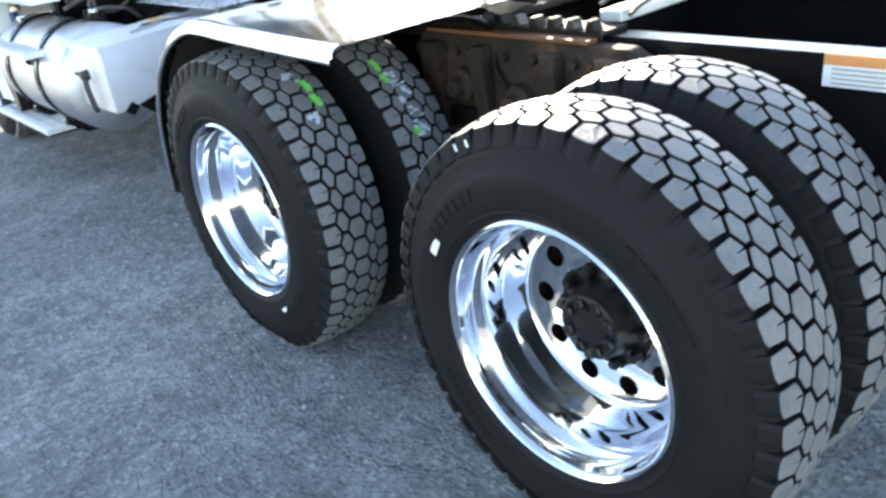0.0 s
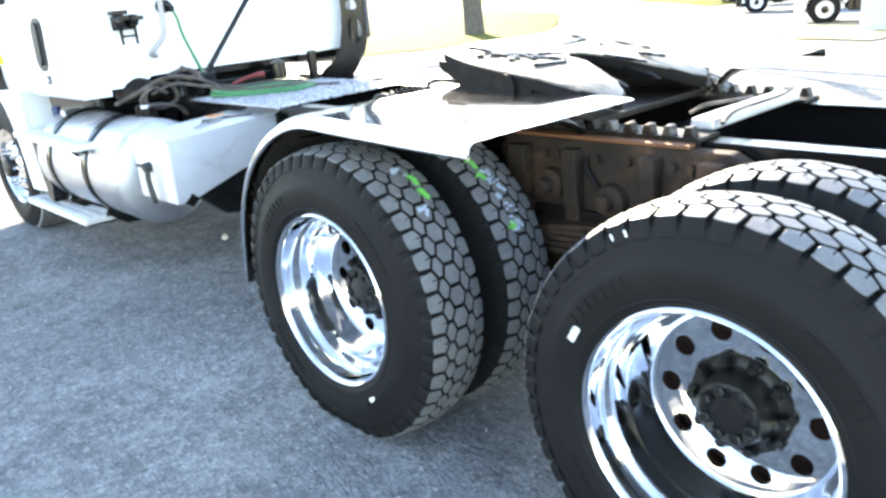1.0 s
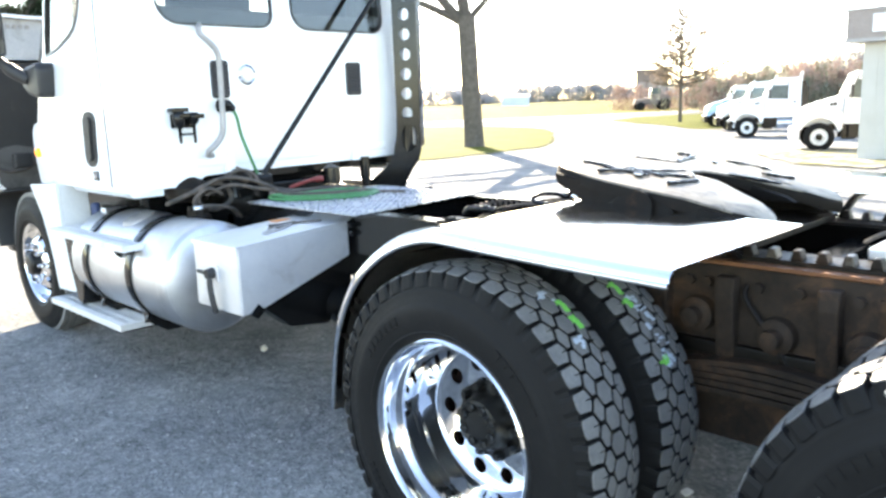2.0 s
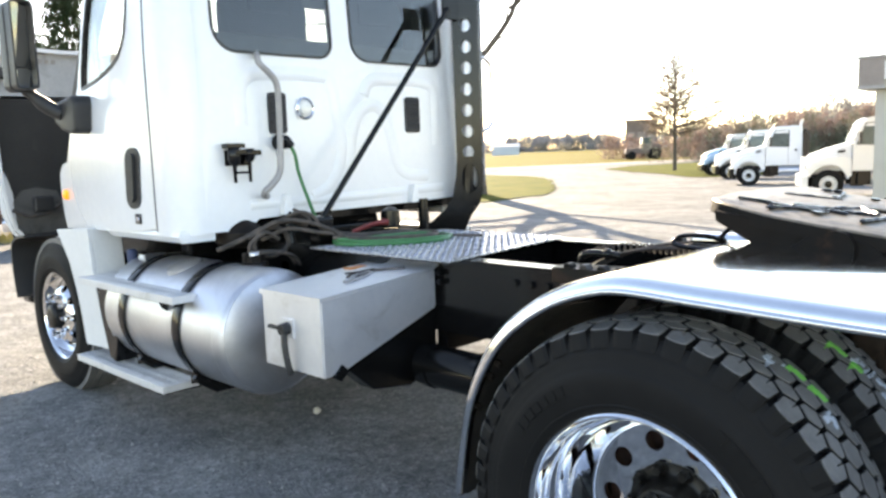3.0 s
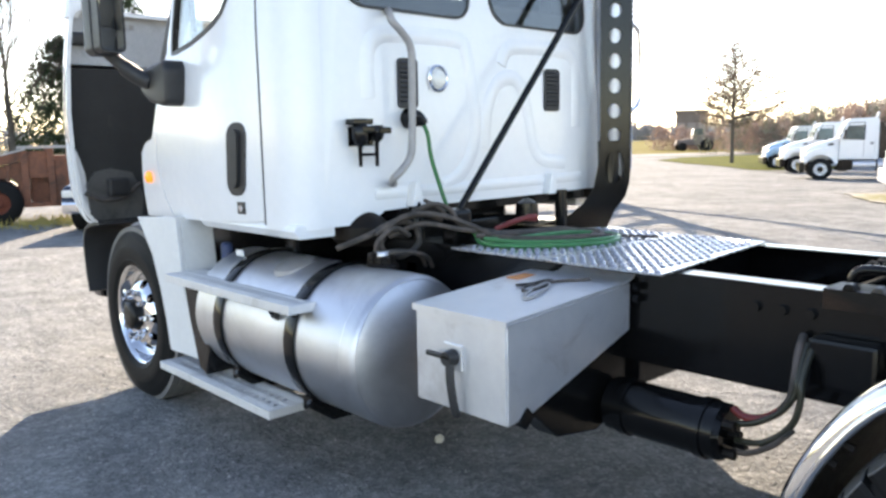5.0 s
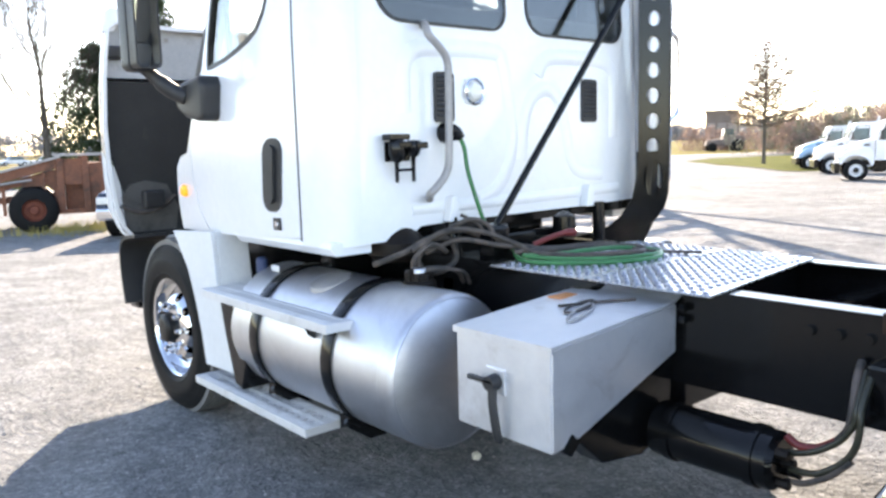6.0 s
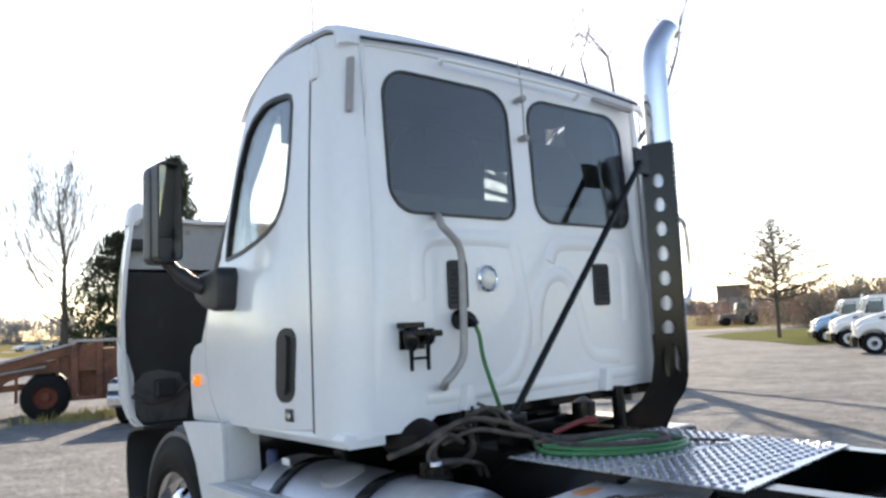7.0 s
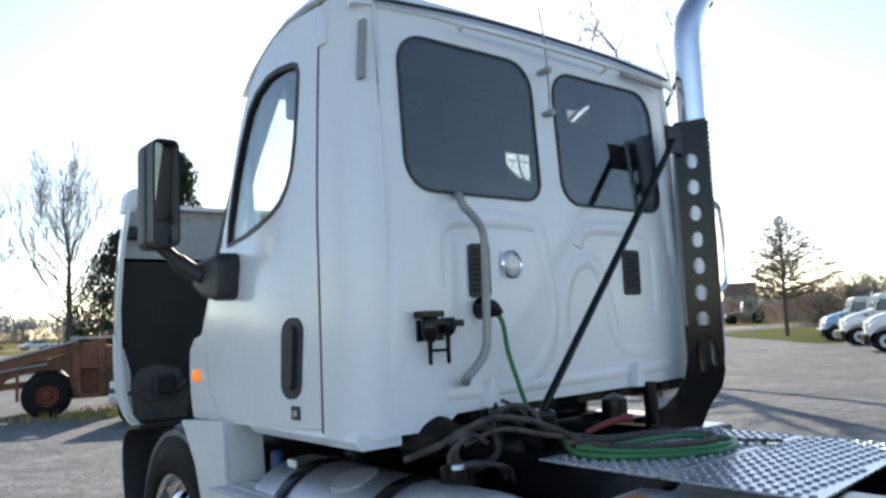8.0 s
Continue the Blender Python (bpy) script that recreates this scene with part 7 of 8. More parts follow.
def leader_tree(x, y, height, r, seed, label, wide):
    """A slender bare tree: one leader with many rising branches and fine twigs."""
    g = random.Random(seed)
    tr = thing("tree", label, "tree", at=(x, y, gz(x)))
    bend = [Vector((g.uniform(-0.12, 0.12) * k, g.uniform(-0.12, 0.12) * k, height * k / 5 - 0.1)) for k in range(6)]
    part("trunk", tube(B(), smooth_path(bend, 3), [r * (1 - 0.93 * (k / 15) ** 0.8) for k in range(16)], 8, cap=False), BARK, tr, smooth=True)
    bm, tips = B(), []
    n = 46
    for k in range(n):
        f = 0.16 + 0.80 * (k + g.random()) / n
        p = bend[min(int(f * 5), 4)].lerp(bend[min(int(f * 5), 4) + 1], f * 5 - int(f * 5))
        a = k * 2.4 + g.uniform(-0.4, 0.4)
        ln = wide * (0.55 + 0.45 * math.sin(min(f * 2.2, 1) * 1.5)) * (1.04 - f) ** 0.65 * g.uniform(0.7, 1.15)
        d = Vector((math.cos(a), math.sin(a), g.uniform(0.55, 1.0) + 0.5 * f)).normalized()
        limb(bm, p, d, ln, 0.045 * (1.1 - f) + 0.016, 3, g, tips, 0.42, 0.6, (2, 3), 0.60, 0.0125)
    part("crown", bm, TWIG, tr, "bare upswept crown of fine branches", True)
    return tr


big_tree(18.6, 18.1, 11, "big bare grey-barked tree standing on the lawn")
pin_oak(51.5, 27.3, 8.5, 4, "lone pin oak with thin russet leaves on the grass", 4.1)
leader_tree(12.3, 60.4, 12.6, 0.30, 23, "tall slender bare tree behind the orange wagon", 6.8)
leader_tree(6.6, 62.0, 10.5, 0.2, 31, "slender bare tree at the edge of the lot", 5.0)


def spruce(x, y, height, seed, wide):
    g = random.Random(seed)
    tr = thing("conifer", "dark dense evergreen conifer behind the lot", "tree", "conifers", at=(x, y, gz(x)))
    part("trunk", tube(B(), [(0, 0, -0.1), (0, 0, height)], [0.2, 0.03], 8), BARK, tr)
    crown = ([], [])
    for k in range(150):
        f = (k + g.random()) / 150
        z, ln = height * (0.06 + 0.93 * f), wide * (1 - f) ** 0.62 * g.uniform(0.55, 1.12) + 0.1
        a = k * 2.4
        for q in range(5):
            t = g.uniform(0.35, 1)
            p = Vector((math.cos(a) * ln * t, math.sin(a) * ln * t, z - 0.2 * ln * t))
            leaves(crown, p, 20, 0.21, g, 0.34, 0.45)
    cloud("foliage", crown, NEEDLE, tr)
    return tr


spruce(16.9, 62.8, 9.8, 3, 6.0)
spruce(19.8, 58.4, 15.4, 8, 4.2)
spruce(18.3, 61.0, 10.4, 13, 4.0)
spruce(4.1, 60.0, 8.0, 17, 4.2)

# far woods along the horizon and the russet thicket behind the parked trucks
def thicket(name, x0, y0, x1, y1, n, hmin, hmax, material, label, seed, deep=8, leafsize=0.5, clumps=26, rise=0.0):
    """A belt of bushy trees: stems, upright twigs and many small leaves."""
    g = random.Random(seed)
    pair = ([], [])
    for k in range(n):
        f = g.random()
        x, y = x0 + (x1 - x0) * f + g.uniform(-deep, deep), y0 + (y1 - y0) * f + g.uniform(-deep, deep)
        h = g.uniform(hmin, hmax) * (0.85 + 0.2 * math.sin(f * 19 + seed)) * (1 + rise * f)
        b = Vector((x, y, gz(x)))
        for _ in range(clumps):
            t = g.random() ** 0.8
            w = h * 0.30 * math.sin(min(0.12 + t, 0.97) * 3.1) + 0.3
            c = b + Vector((g.uniform(-w, w), g.uniform(-w, w), h * t))
            leaves(pair, c, 5, leafsize, g, leafsize * 1.6)
            up = Vector((g.uniform(-0.35, 0.35), g.uniform(-0.35, 0.35), 1)) * h * 0.16
            i, wd = len(pair[0]), leafsize * 0.12
            pair[0].extend((c - up + Vector((wd, -wd, 0)), c - up - Vector((wd, -wd, 0)), c + up))
            pair[1].append((i, i + 1, i + 2))
    return tagged(cloud(name, pair, material), label, "trees", kind="stuff")


thicket("woods", 84, 41, 108, 16, 230, 3.4, 5.2, REDLEAF, "russet autumn thicket behind the parked trucks", 2, 4, 0.18, 40, 0.30)
thicket("woods", 83, 40, 106, 17, 90, 2.6, 5.2, OLIVE, "dull green bushes among the russet thicket", 21, 5, 0.22, 34, 0.3)
thicket("woods", 99, 21, 118, 6, 120, 6.4, 9.2, REDLEAF, "red-brown autumn trees by the office", 6, 4, 0.22, 70, 0.45)
thicket("woods", 108, 42, 150, 8, 170, 6.0, 9.0, WOODS, "grey bare trees behind the thicket", 9, 7, 0.26, 34)
thicket("woods", 330, 420, 520, 210, 420, 8, 14, FARWOODS, "grey woods with haze painted in, along the far side of the field", 4, 14, 0.9, 16)
thicket("woods", -160, 470, 330, 430, 700, 11, 16, FARWOODS, "grey woods with haze painted in, along the far side of the field", 5, 14, 0.9, 16)
thicket("woods", 520, 210, 700, -60, 300, 8, 14, FARWOODS, "grey woods with haze painted in, along the far side of the field", 7, 14, 0.9, 16)
thicket("woods", 100, 65, 112, 50, 22, 2.2, 4.2, REDLEAF, "brown-leaved trees in front of the far barn", 12, 2, 0.2, 80)


# ---- parked vehicles ----
def road_wheel(parent, x, y, r, w, face=True):
    wh = sub("wheel", parent, "", (x, y, r))
    s = -1 if x < 0 else 1
    bm = B()
    lathe(bm, [(-w / 2, r * 0.58), (-w / 2, r * 0.9), (-w / 2 + 0.03, r), (w / 2 - 0.03, r), (w / 2, r * 0.9), (w / 2, r * 0.58)], "x", 36)
    part("tyre", bm, RUBBER, wh, smooth=True)
    bm = B()
    lathe(bm, [(s * w / 2, r * 0.6), (s * (w / 2 - 0.02), r * 0.54), (s * (w / 2 - 0.05), r * 0.42), (s * (w / 2 - 0.02), r * 0.3), (s * (w / 2 + 0.03), r * 0.18), (s * (w / 2 + 0.04), 0)], "x", 32)
    part("rim", bm, DULLWHITE if face else BRUSHED, wh, "pale painted rim", True)
    bm = B()
    for k in range(8):
        a = k * math.tau / 8
        tube(bm, [(s * (w / 2 - 0.03), math.sin(a) * r * 0.36, math.cos(a) * r * 0.36), (s * (w / 2 + 0.005), math.sin(a) * r * 0.36, math.cos(a) * r * 0.36)], 0.018, 6)
    tagged(part("lug_nuts", bm, BRUSHED, wh), kind="stuff")
    part("hub", lathe(B(), [(s * (w / 2 - 0.02), r * 0.27), (s * (w / 2 + 0.05), r * 0.22), (s * (w / 2 + 0.06), 0)], "x", 20), BLACK if face else BRUSHED, wh, smooth=True)
    return wh


def parked_truck(x, y, heading, label, paint, scale=1.0, hood_paint=None, sleeper=False, cap_height=0.0):
    """A conventional truck, nose along its own +y, standing on the ground."""
    tr = thing("parked_truck", label, "truck", "parked trucks", at=(x, y, gz(x)), turn=heading)
    hp = hood_paint or paint
    body = sub("cab_body", tr)
    prof = [(0.2, 0.95), (0.2, 2.72), (0.35, 2.82), (1.25, 2.80), (1.48, 2.70), (1.77, 1.97), (1.8, 0.95)]
    win = [(0.78, 1.84), (0.78, 2.60), (1.38, 2.58), (1.66, 1.88)]
    for s in (-1, 1):
        part("cab_side", panel(B(), prof, [win], lambda u, v, d: (s * (1.02 - d - 0.06 * max(0, v - 1.9)), u, v), 0.04), paint, body)
        part("side_window", panel(B(), inset(win, -0.01), [], lambda u, v, d: (s * (0.99 - d - 0.06 * max(0, v - 1.9)), u, v), 0.01), DARKGLASS, body, "dark side window")
    part("cab_core", prism(B(), [(0.22, 0.97), (0.22, 2.70), (0.36, 2.80), (1.24, 2.78), (1.46, 2.68), (1.75, 1.97), (1.78, 0.97)], "x", -0.955, 0.955, 0.02), paint, body)
    part("windscreen", prism(B(), [(1.51, 2.64), (1.48, 2.62), (1.75, 1.98), (1.79, 2.0)], "x", -0.88, 0.88), DARKGLASS, body)
    part("rear_window", box(B(), -0.55, 0.55, 0.185, 0.215, 2.0, 2.5, 0.01), DARKGLASS, body)
    hd = sub("hood", tr)
    part("hood_top", prism(B(), [(1.78, 1.0), (1.78, 1.94), (2.5, 1.74), (3.0, 1.56), (3.22, 1.34), (3.28, 0.85), (2.9, 0.85)], "x", -0.72, 0.72, 0.05, 3), hp, hd, smooth=True)
    for s in (-1, 1):
        arch = [(2.55 + 0.62 * math.cos(a), 0.52 + 0.64 * math.sin(a)) for a in [radians(k * 12) for k in range(2, 15)]]
        fender = [(3.28, 0.75)] + arch + [(1.82, 0.8), (1.82, 1.35), (2.1, 1.5), (2.8, 1.42), (3.14, 1.26), (3.26, 1.08)]
        part("front_fender", prism(B(), fender, "x", s * 0.70, s * 1.12, 0.03, 2), hp, hd)
        part("headlamp", box(B(), s * 0.78 if s > 0 else -1.05, s * 1.05 if s > 0 else -0.78, 3.24, 3.31, 1.0, 1.18, 0.03), LENS, hd, "clear headlamp")
        part("door_handle", box(B(), s * 1.0 if s > 0 else -1.035, s * 1.035 if s > 0 else -1.0, 0.42, 0.52, 1.62, 1.72, 0.01), PLASTIC, body)
        part("mirror", box(B(), s * 1.2 if s > 0 else -1.36, s * 1.36 if s > 0 else -1.2, 1.55, 1.65, 1.85, 2.3, 0.03), PLASTIC, tr, "black door mirror")
        part("mirror_arm", tube(B(), [(s * 1.0, 1.55, 2.0), (s * 1.25, 1.6, 2.0)], 0.02, 6), PLASTIC, tr)
        part("door_seam", prism(B(), [(0.80, 1.05), (0.812, 1.05), (0.812, 2.6), (0.80, 2.6)], "x", s * 1.0, s * 1.022), PLASTIC, body)
        part("hood_vent", prism(B(), [(1.98, 1.60), (2.22, 1.57), (2.25, 1.62), (2.20, 1.67), (2.0, 1.70)], "x", s * 0.71, s * 0.735, 0.006), PLASTIC, hd, "small black hood vent")
        part("grab_handle", tube(B(), [(s * 1.03, 0.36, 1.25), (s * 1.06, 0.36, 1.3), (s * 1.06, 0.36, 1.75), (s * 1.03, 0.36, 1.8)], 0.014, 6), BRUSHED, tr)
        part("side_box", box(B(), s * 0.5 if s > 0 else -1.0, s * 1.0 if s > 0 else -0.5, 1.22, 1.62, 0.45, 0.94, 0.02), BLACK, tr, "black battery box")
        part("mud_flap", box(B(), s * 0.68 if s > 0 else -1.18, s * 1.18 if s > 0 else -0.68, -4.22, -4.2, 0.25, 0.85), PLASTIC, tr)
        road_wheel(tr, s * 0.98, 2.55, 0.5, 0.28)
        for wy in (-2.2, -3.5):
            road_wheel(tr, s * 0.95, wy, 0.5, 0.5)
        part("fuel_tank", lathe(B(), [(-0.2, 0), (-0.2, 0.28), (1.2, 0.28), (1.2, 0)], "y", 24, (s * 0.75, 0, 0.68)), BRUSHED, tr, smooth=True)
        part("tank_strap", lathe(B(), [(0.2, 0.285), (0.2, 0.295), (0.26, 0.295), (0.26, 0.285)], "y", 24, (s * 0.75, 0, 0.68)), BLACK, tr)
        part("frame_rail", box(B(), s * 0.36 if s > 0 else -0.44, s * 0.44 if s > 0 else -0.36, -4.2, 3.0, 0.72, 0.98), BLACK, tr)
        part("step", box(B(), s * 0.85 if s > 0 else -1.08, s * 1.08 if s > 0 else -0.85, 0.3, 1.4, 0.42, 0.46, 0.008), BRUSHED, tr)
    for s in (-1, 1):
        part("cab_extender", prism(B(), [(-0.12, 1.0), (0.18, 1.0), (0.18, 2.62), (0.02, 2.62), (-0.12, 2.3)], "x", s * 0.86, s * 0.985, 0.02), BLACK, tr, "black fairing behind the cab")
        part("chassis_skirt", box(B(), s * 0.60 if s > 0 else -0.70, s * 0.70 if s > 0 else -0.60, -0.3, 1.8, 0.40, 0.94, 0.02), BLACK, tr)
        part("window_frame", ring(B(), inset(win, -0.035), win, lambda u, v, d: (s * (1.026 - d - 0.06 * max(0, v - 1.9)), u, v), 0.012), PLASTIC, body)
    part("fifth_wheel", prism(B(), [(-2.6, 1.0), (-2.5, 1.22), (-1.9, 1.24), (-1.7, 1.0)], "x", -0.45, 0.45, 0.03), GREASY, tr)
    part("bumper", box(B(), -1.15, 1.15, 3.2, 3.45, 0.36, 0.84, 0.05), WHITE if cap_height else BLACK, tr)
    part("grille", box(B(), -0.45, 0.45, 3.25, 3.30, 0.85, 1.45, 0.02), BRUSHED, tr)
    st = sub("exhaust_stack", tr)
    part("stack_pipe", tube(B(), [(0.85, 0.05, 0.95), (0.85, 0.05, 2.9), (0.85, -0.02, 3.1)], 0.07, 14), BRUSHED, st, smooth=True)
    part("stack_guard", tube(B(), [(0.85, 0.05, 1.0), (0.85, 0.05, 2.5)], 0.11, 12), BLACK, st)
    if cap_height:
        part("roof_lights", box(B(), -0.6, 0.6, 0.6, 0.75, 2.80, 2.88, 0.03), ORANGE, tr, "amber roof beacons")
    tr.scale = (scale,) * 3
    return tr


parked_truck(29.6, 10.35, 26.0, "white day-cab tractor truck parked on the gravel", WHITE, 0.82)
parked_truck(21.75, 4.90, 24.0, "white conventional work truck parked beside the dry grass", WHITE, 0.79, cap_height=1)
parked_truck(42.1, 17.6, 32.0, "older white truck with a blue hood parked behind", DULLWHITE, 0.84, BLUEPAINT)
parked_truck(36.2, 14.0, 30.0, "white truck with a chrome nose parked in the row", WHITE, 0.84)


# ---- faded orange wagon, car and buildings ----
wagon = thing("farm_wagon", "faded orange rusty flatbed wagon parked on the lot", "wagon", at=(2.15, 16.95, 0), turn=-14)
for wy in (-0.95, 0.85):
    part("deck_beam", prism(B(), [(-3.6, 0.62), (-0.4, 1.42), (-0.4, 1.62), (-3.6, 0.82), (-8.0, 0.76), (-8.0, 0.56)], "y", wy, wy + 0.1, 0.008), ORANGERUST, wagon, "sloping orange side beam")
for y0, y1 in ((-1.02, -0.80), (0.80, 1.02)):
    part("deck_lip", prism(B(), [(-8.0, 0.765), (-3.6, 0.825), (-0.4, 1.625), (-0.4, 1.665), (-3.6, 0.865), (-8.0, 0.805)], "y", y0, y1, 0.004), TANPIPE, wagon, "pale grey deck edge")
part("deck_floor", prism(B(), [(-8.0, 0.70), (-3.6, 0.76), (-0.4, 1.56), (-0.4, 1.60), (-3.6, 0.80), (-8.0, 0.74)], "y", -0.80, 0.80), ORANGERUST, wagon, "rusty sheet deck")
for k in range(9):
    x = -7.2 + k * 0.8
    zt = 0.62 + max(0.0, (x + 3.6) / 3.2 * 0.8)
    part("beam_rib", prism(B(), [(x, 0.40), (x + 0.07, 0.40), (x + 0.07, zt), (x, zt)], "y", -0.93, -0.86, 0.006), ORANGERUST, wagon)
part("lower_beam", prism(B(), [(-6.0, 0.40), (-0.5, 0.72), (-0.5, 0.86), (-6.0, 0.54)], "y", -0.78, -0.66, 0.01), ORANGERUST, wagon)
part("side_panel", prism(B(), [(-8.0, 0.34), (-2.2, 0.44), (-1.75, 0.86), (-1.35, 1.00), (-0.7, 1.02), (-0.5, 0.80), (-0.5, 1.38), (-3.6, 0.60), (-8.0, 0.56)], "y", -0.85, -0.79, 0.006), ORANGERUST, wagon, "dark rusty side panel over the wheel")
part("fender_rail", tube(B(), [(-2.0, -0.98, 1.02), (-1.5, -0.99, 1.10), (-1.0, -0.99, 1.16)], 0.025, 8), TANPIPE, wagon, "pale grey rail over the wheel")
# upright end frame of posts and plates, open in the middle
for x0, x1, z0, z1 in ((-0.50, -0.36, 0.42, 1.62), (0.02, 0.16, 0.42, 1.66), (0.50, 0.66, 0.34, 1.70)):
    part("end_post", box(B(), x0, x1, -1.0, -0.86, z0, z1, 0.012), ORANGERUST, wagon)
    part("end_post", box(B(), x0, x1, 0.86, 1.0, z0, z1, 0.012), ORANGERUST, wagon)
part("end_plate", prism(B(), [(-0.36, 1.02), (0.02, 1.02), (0.02, 1.60), (-0.36, 1.60)], "y", -0.94, -0.90), ORANGERUST, wagon)
part("end_plate", prism(B(), [(-0.62, 0.44), (-0.36, 0.44), (-0.36, 1.05), (-0.50, 1.05)], "y", -0.99, -0.93), ORANGERUST, wagon, "faded orange gusset plate")
part("end_plate", prism(B(), [(0.16, 0.46), (0.50, 0.46), (0.50, 1.55), (0.16, 1.42)], "y", -0.95, -0.91), ORANGERUST, wagon)
part("end_box", box(B(), -0.34, 0.62, -0.70, 0.86, 0.44, 1.50, 0.03), ORANGERUST, wagon, "dark rusty box inside the end frame")
part("top_rail", box(B(), -0.55, 0.70, -1.03, -0.84, 1.66, 1.72, 0.01), TANPIPE, wagon, "pale grey top rail")
part("top_rail", box(B(), -0.55, 0.70, 0.84, 1.03, 1.66, 1.72, 0.01), TANPIPE, wagon)
part("floor_sill", box(B(), -0.60, 0.72, -0.98, -0.84, 0.38, 0.48, 0.01), ORANGERUST, wagon)
part("axle_beam", box(B(), -1.1, -0.9, -0.9, 0.9, 0.42, 0.58, 0.02), ORANGERUST, wagon)
for wy in (-1.0, 1.0):
    wh = sub("wheel", wagon, "", (-1.0, wy, 0.5))
    k = -1 if wy < 0 else 1
    part("tyre", lathe(B(), [(-0.17, 0.24), (-0.18, 0.40), (-0.14, 0.48), (-0.08, 0.5), (0.08, 0.5), (0.14, 0.48), (0.18, 0.40), (0.17, 0.24)], "y", 36), RUBBER, wh, smooth=True)
    part("rim", lathe(B(), [(k * 0.16, 0.25), (k * 0.10, 0.235), (k * 0.04, 0.20), (k * 0.05, 0.12), (k * 0.12, 0.09), (k * 0.14, 0.0)], "y", 28), RUST, wh, "rusty red rim", True)
part("support_leg", box(B(), 0.52, 0.64, -0.98, -0.88, 0.0, 0.36, 0.01), ORANGERUST, wagon)
part("support_leg", box(B(), 0.52, 0.64, 0.88, 0.98, 0.0, 0.36, 0.01), ORANGERUST, wagon)
wagon.scale = (0.87, 0.87, 0.87)

straw = B()
g = random.Random(8)
for k in range(700):
    x, y = 2.15 + g.gauss(0, 0.8), 16.1 + g.gauss(0, 0.45)
    h = g.uniform(0.05, 0.22)
    dx, dy = g.uniform(-0.06, 0.06), g.uniform(-0.06, 0.06)
    straw.faces.new([straw.verts.new(p) for p in ((x - 0.008, y, 0), (x + 0.008, y, 0), (x + dx, y + dy, h))])
tagged(part("dry_weeds", straw, mat("straw", (0.30, 0.25, 0.08), (0.46, 0.40, 0.16), 0.9, scale=3, fine=20, bump=0, spec=0.1)), "yellow dry weeds under the wagon", "weeds", kind="stuff")


NAVY = mat("navy_paint", (0.012, 0.018, 0.035), (0.02, 0.028, 0.05), 0.25, scale=3, fine=30, bump=0.02, coat=0.5)


def car(x, y, turn, paint, label, z=0.0):
    c = thing("car", label, "car", "parked cars", at=(x, y, z), turn=turn)
    part("body", prism(B(), [(-2.2, 0.35), (-2.25, 0.75), (-1.9, 0.92), (1.0, 0.95), (2.1, 0.80), (2.25, 0.55), (2.2, 0.35)], "x", -0.88, 0.88, 0.06, 3), paint, c, smooth=True)
    part("cabin", prism(B(), [(-1.5, 0.92), (-1.15, 1.40), (0.2, 1.44), (0.95, 0.94)], "x", -0.74, 0.74, 0.06, 3), DARKGLASS, c, "dark glazed cabin", True)
    part("roof", prism(B(), [(-1.12, 1.405), (0.2, 1.445), (0.25, 1.47), (-1.1, 1.43)], "x", -0.7, 0.7, 0.01), paint, c)
    for s in (-1, 1):
        for wy in (-1.4, 1.4):
            road_wheel(c, s * 0.8, wy, 0.33, 0.22, False)
        part("lamp", box(B(), s * 0.5 if s > 0 else -0.85, s * 0.85 if s > 0 else -0.5, 2.12, 2.26, 0.62, 0.74, 0.02), LENS, c)
    part("bumper", box(B(), -0.85, 0.85, 2.15, 2.32, 0.35, 0.55, 0.04), CHROME, c)
    return c


car(3.45, 15.07, 144.6, NAVY, "dark navy car with a bright bumper parked past the truck")
car(25.9, 134.9, 100, DULLWHITE, "pale car following on the far country road", gz(25.9) + 0.06)
car(30.4, 134.0, 100, DULLWHITE, "pale car far off on the country road", gz(30.4) + 0.06)

# small site office
of = thing("site_office", "small cream-grey sided office with a brown flat roof edge", "building", at=(16.9, 4.39, gz(16.9)))
wallm = sub("wall", of)
part("side_wall", box(B(), 0, 0.1, -9.0, 0.0, 0, 2.68), SIDING, wallm)
part("end_wall", box(B(), 0.1, 3.2, -0.1, 0.0, 0, 2.68), SIDING, wallm)
part("back_wall", box(B(), 3.1, 3.2, -9.0, -0.1, 0, 2.68), SIDING, wallm)
for k in range(30):
    part("siding_groove", box(B(), -0.006, 0.0, -0.02 - k * 0.3, -0.002 - k * 0.3, 0, 2.5), SIDING, wallm)
part("roof", box(B(), -0.30, 3.4, -9.2, 0.30, 2.68, 3.35, 0.02), ROOFBROWN, of, "brown roof fascia")
part("roof_cap", box(B(), -0.33, 3.43, -9.25, 0.33, 3.35, 3.40), TANPIPE, of)
part("eave_trim", box(B(), -0.32, 3.42, -9.22, 0.32, 2.66, 2.74), TANPIPE, of)
wn = sub("window", of, "dark office window in a pale trim", (0, -0.62, 0))
part("window_trim", ring(B(), rounded(-0.95, 0.05, 1.38, 2.62, 0.01, 1), rounded(-0.88, -0.02, 1.45, 2.55, 0.01, 1), lambda u, v, d: (-0.04 + d, u, v), 0.05), TANPIPE, wn)
part("window_pane", box(B(), -0.018, -0.006, -0.88, -0.02, 1.45, 2.55), DARKGLASS, wn)
part("skirting", box(B(), -0.02, 0.0, -9.0, 0, 0, 0.30), SIDING, of)
part("sign_board", box(B(), -0.335, -0.30, -1.6, -0.25, 2.86, 3.25), DULLWHITE, of, "pale blank patch on the fascia")

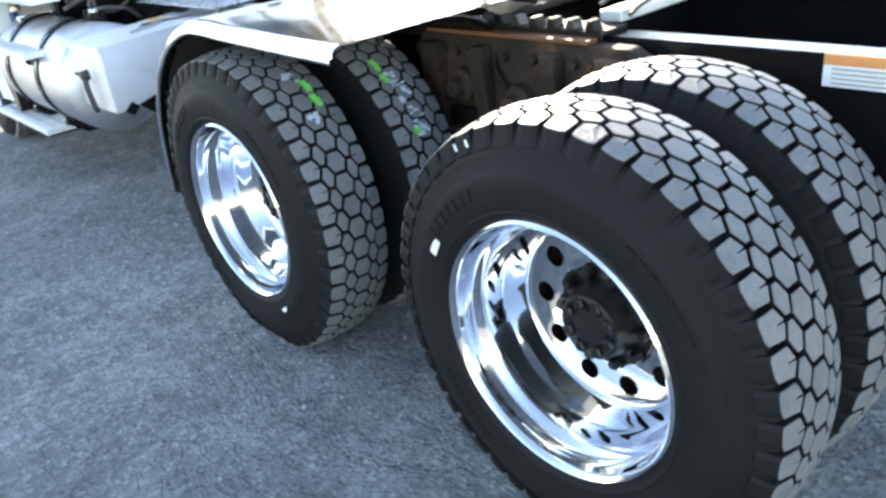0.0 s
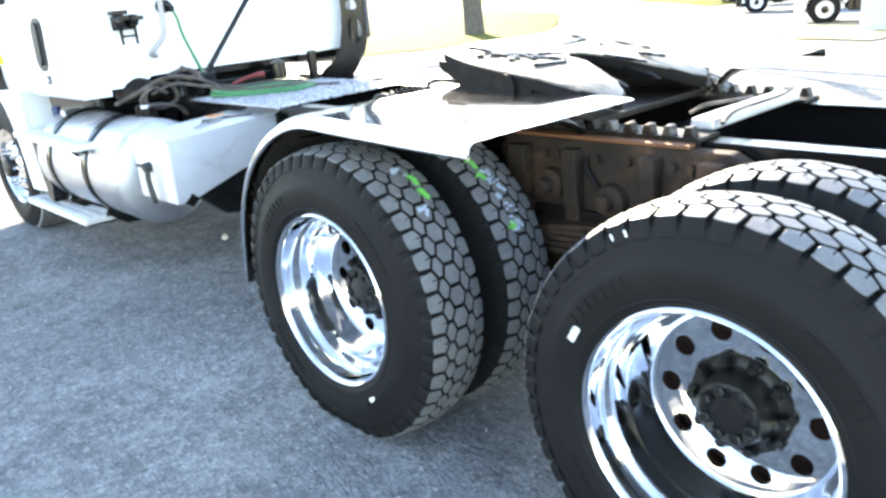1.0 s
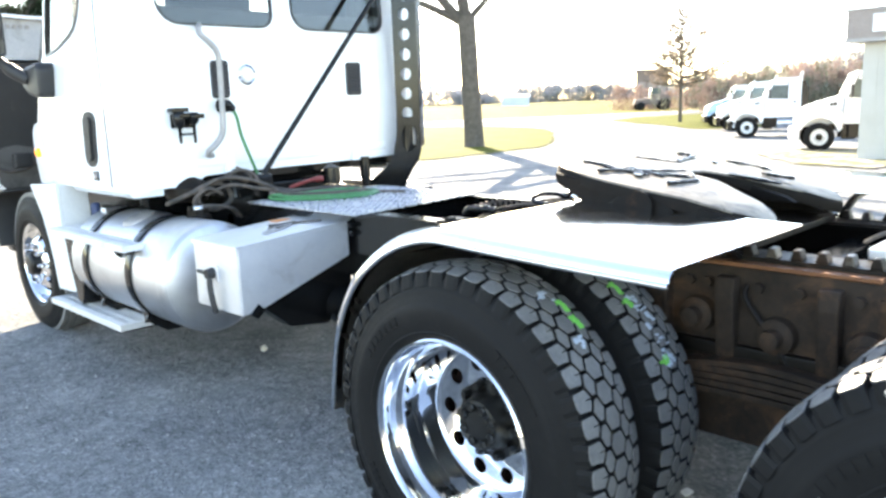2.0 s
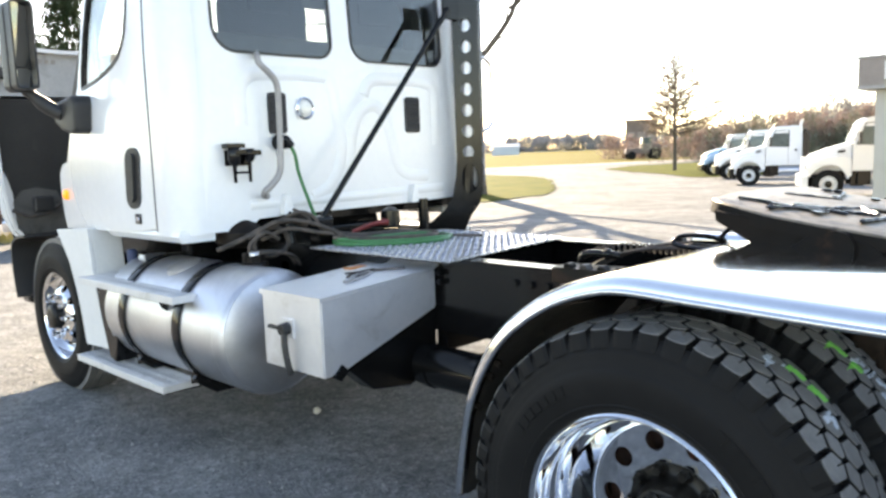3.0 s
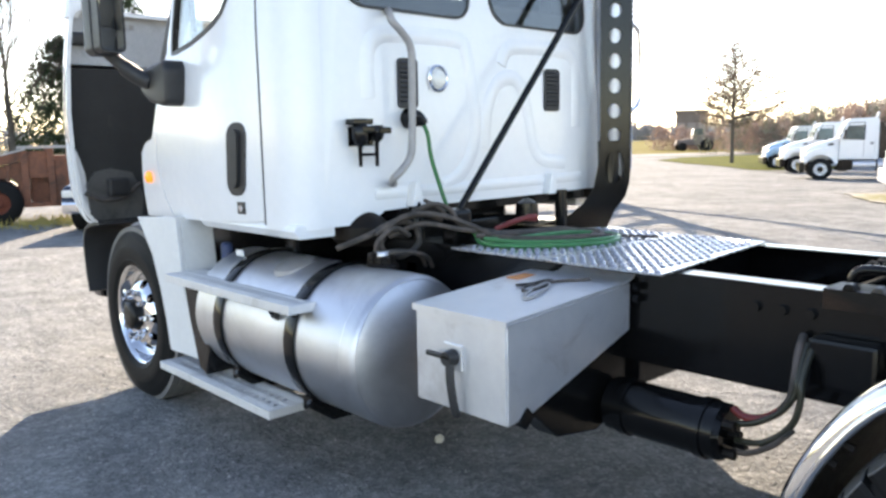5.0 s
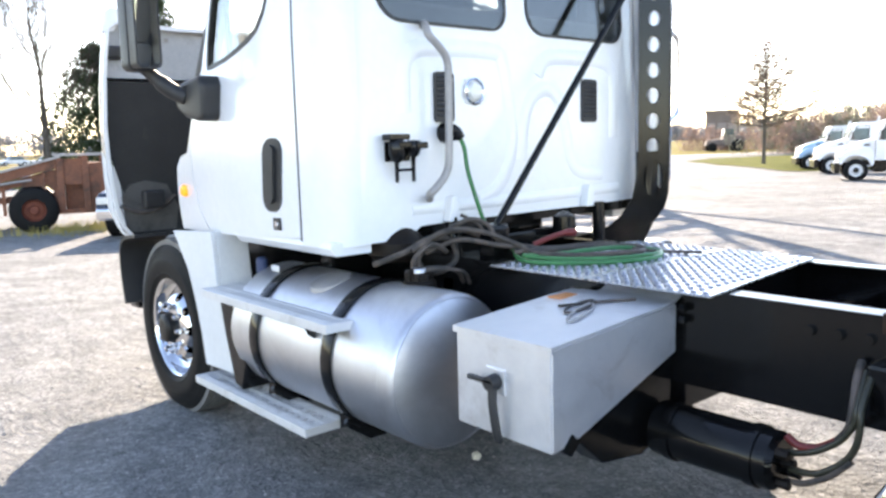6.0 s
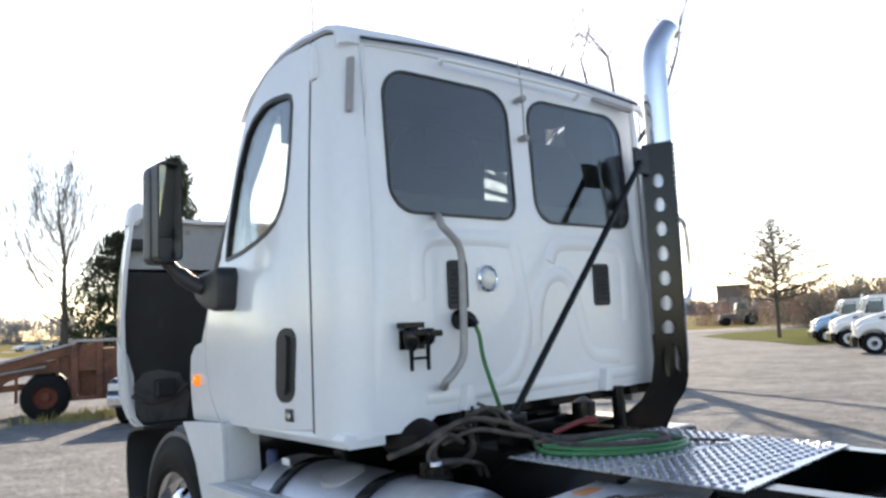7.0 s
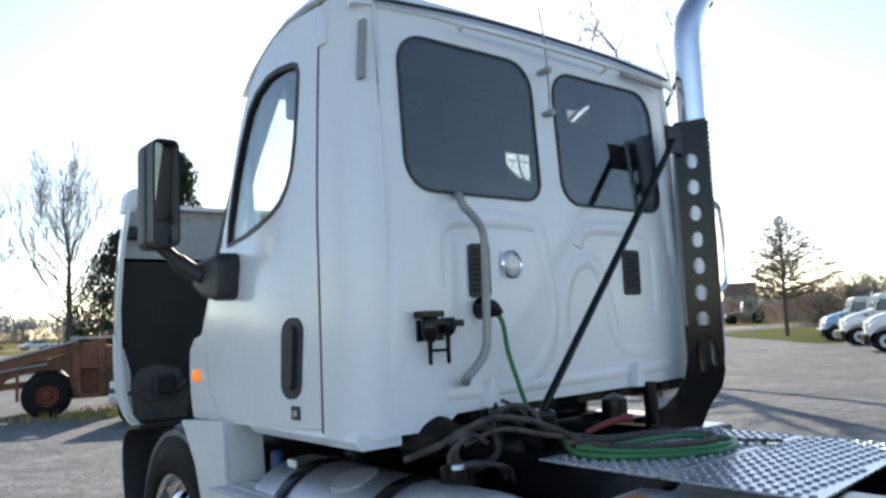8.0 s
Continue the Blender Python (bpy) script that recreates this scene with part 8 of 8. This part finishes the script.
FARWALL = mat("pale_grey_blue_cladding", (0.42, 0.47, 0.52), (0.52, 0.57, 0.62), 0.6, scale=0.5, fine=5, bump=0.02)
# brown shed beyond the grass
shed = thing("barn", "low brown barn far beyond the grass", "building", at=(133.6, 77.0, -0.6), turn=-60)
part("wall", box(B(), -2.9, 2.9, -4, 4, 0, 6.6), BRICKRED, shed)
part("roof", box(B(), -3.1, 3.1, -4.4, 4.4, 6.6, 6.95), ROOFBROWN, shed)
for k in range(3):
    part("door", box(B(), -2.7 + k * 1.9, -1.2 + k * 1.9, -4.06, -4.0, 0, 4.6), ROOFBROWN, shed)

far_shed = thing("shed", "long pale grey-blue shed far across the field", "building", at=(229, 189.6, -0.6), turn=-52)
part("wall", box(B(), -5.2, 5.2, -3, 3, 0, 3.2), FARWALL, far_shed)
part("roof", prism(B(), [(-3.3, 3.2), (3.3, 3.2), (0, 4.4)], "x", -5.5, 5.5), FARWALL, far_shed)

# dark field machine standing in front of the barn
hv = thing("farm_machine", "dark brown farm machine standing in the far field", "tractor", at=(98, 56.5, -0.55), turn=40)
part("body", prism(B(), [(-2.6, 0.8), (-2.6, 1.9), (-1.2, 2.3), (0.2, 2.2), (0.3, 1.7), (2.4, 1.5), (2.6, 0.8)], "x", -0.9, 0.9, 0.08), BRICKRED, hv)
part("cab", prism(B(), [(-1.2, 2.2), (-1.1, 3.1), (0.1, 3.1), (0.3, 2.1)], "x", -0.8, 0.8, 0.05), DARKGLASS, hv, "dark glazed cab")
for wx in (-1.1, 1.1):
    for wy, wr in ((-1.6, 0.85), (1.7, 0.6)):
        part("wheel", lathe(B(), [(-0.2, 0), (-0.22, wr * 0.85), (-0.16, wr), (0.16, wr), (0.22, wr * 0.85), (0.2, 0)], "x", 24, (wx, wy, wr)), RUBBER, hv, smooth=True)

# pale chip lying in the shade under the truck
bm = B()
bmesh.ops.create_icosphere(bm, subdivisions=1, radius=1.0)
for v in bm.verts:
    v.co *= 0.8 + 0.4 * noise.noise(v.co * 3)
    v.co = Vector((v.co.x * 0.034, v.co.y * 0.028, v.co.z * 0.03 + 0.022))
    v.co += Vector((-0.26, 2.58, 0))
tagged(part("stone_chip", bm, PALESTONE), "pale limestone chip lying on the gravel", "stone")

# small pale piece that stands in for a spot of sun between the drive wheels
g = random.Random(12)
bm = B()
rim = [(0.030 * g.uniform(0.7, 1.25) * math.cos(a), 0.022 * g.uniform(0.7, 1.25) * math.sin(a)) for a in [k * math.tau / 9 for k in range(9)]]
top = [bm.verts.new((-0.20 + x, -0.27 + y, 0.012 + g.uniform(0, 0.012))) for x, y in rim]
low = [bm.verts.new((v.co.x, v.co.y, v.co.z - 0.003)) for v in top]
bm.faces.new(top)
bm.faces.new(low[::-1])
for k in range(9):
    bm.faces.new((top[k], low[k], low[(k + 1) % 9], top[(k + 1) % 9]))
tagged(part("sun_spot_patch", bm, STICKER), "small pale piece standing in for a sunlit spot on the gravel", "litter")
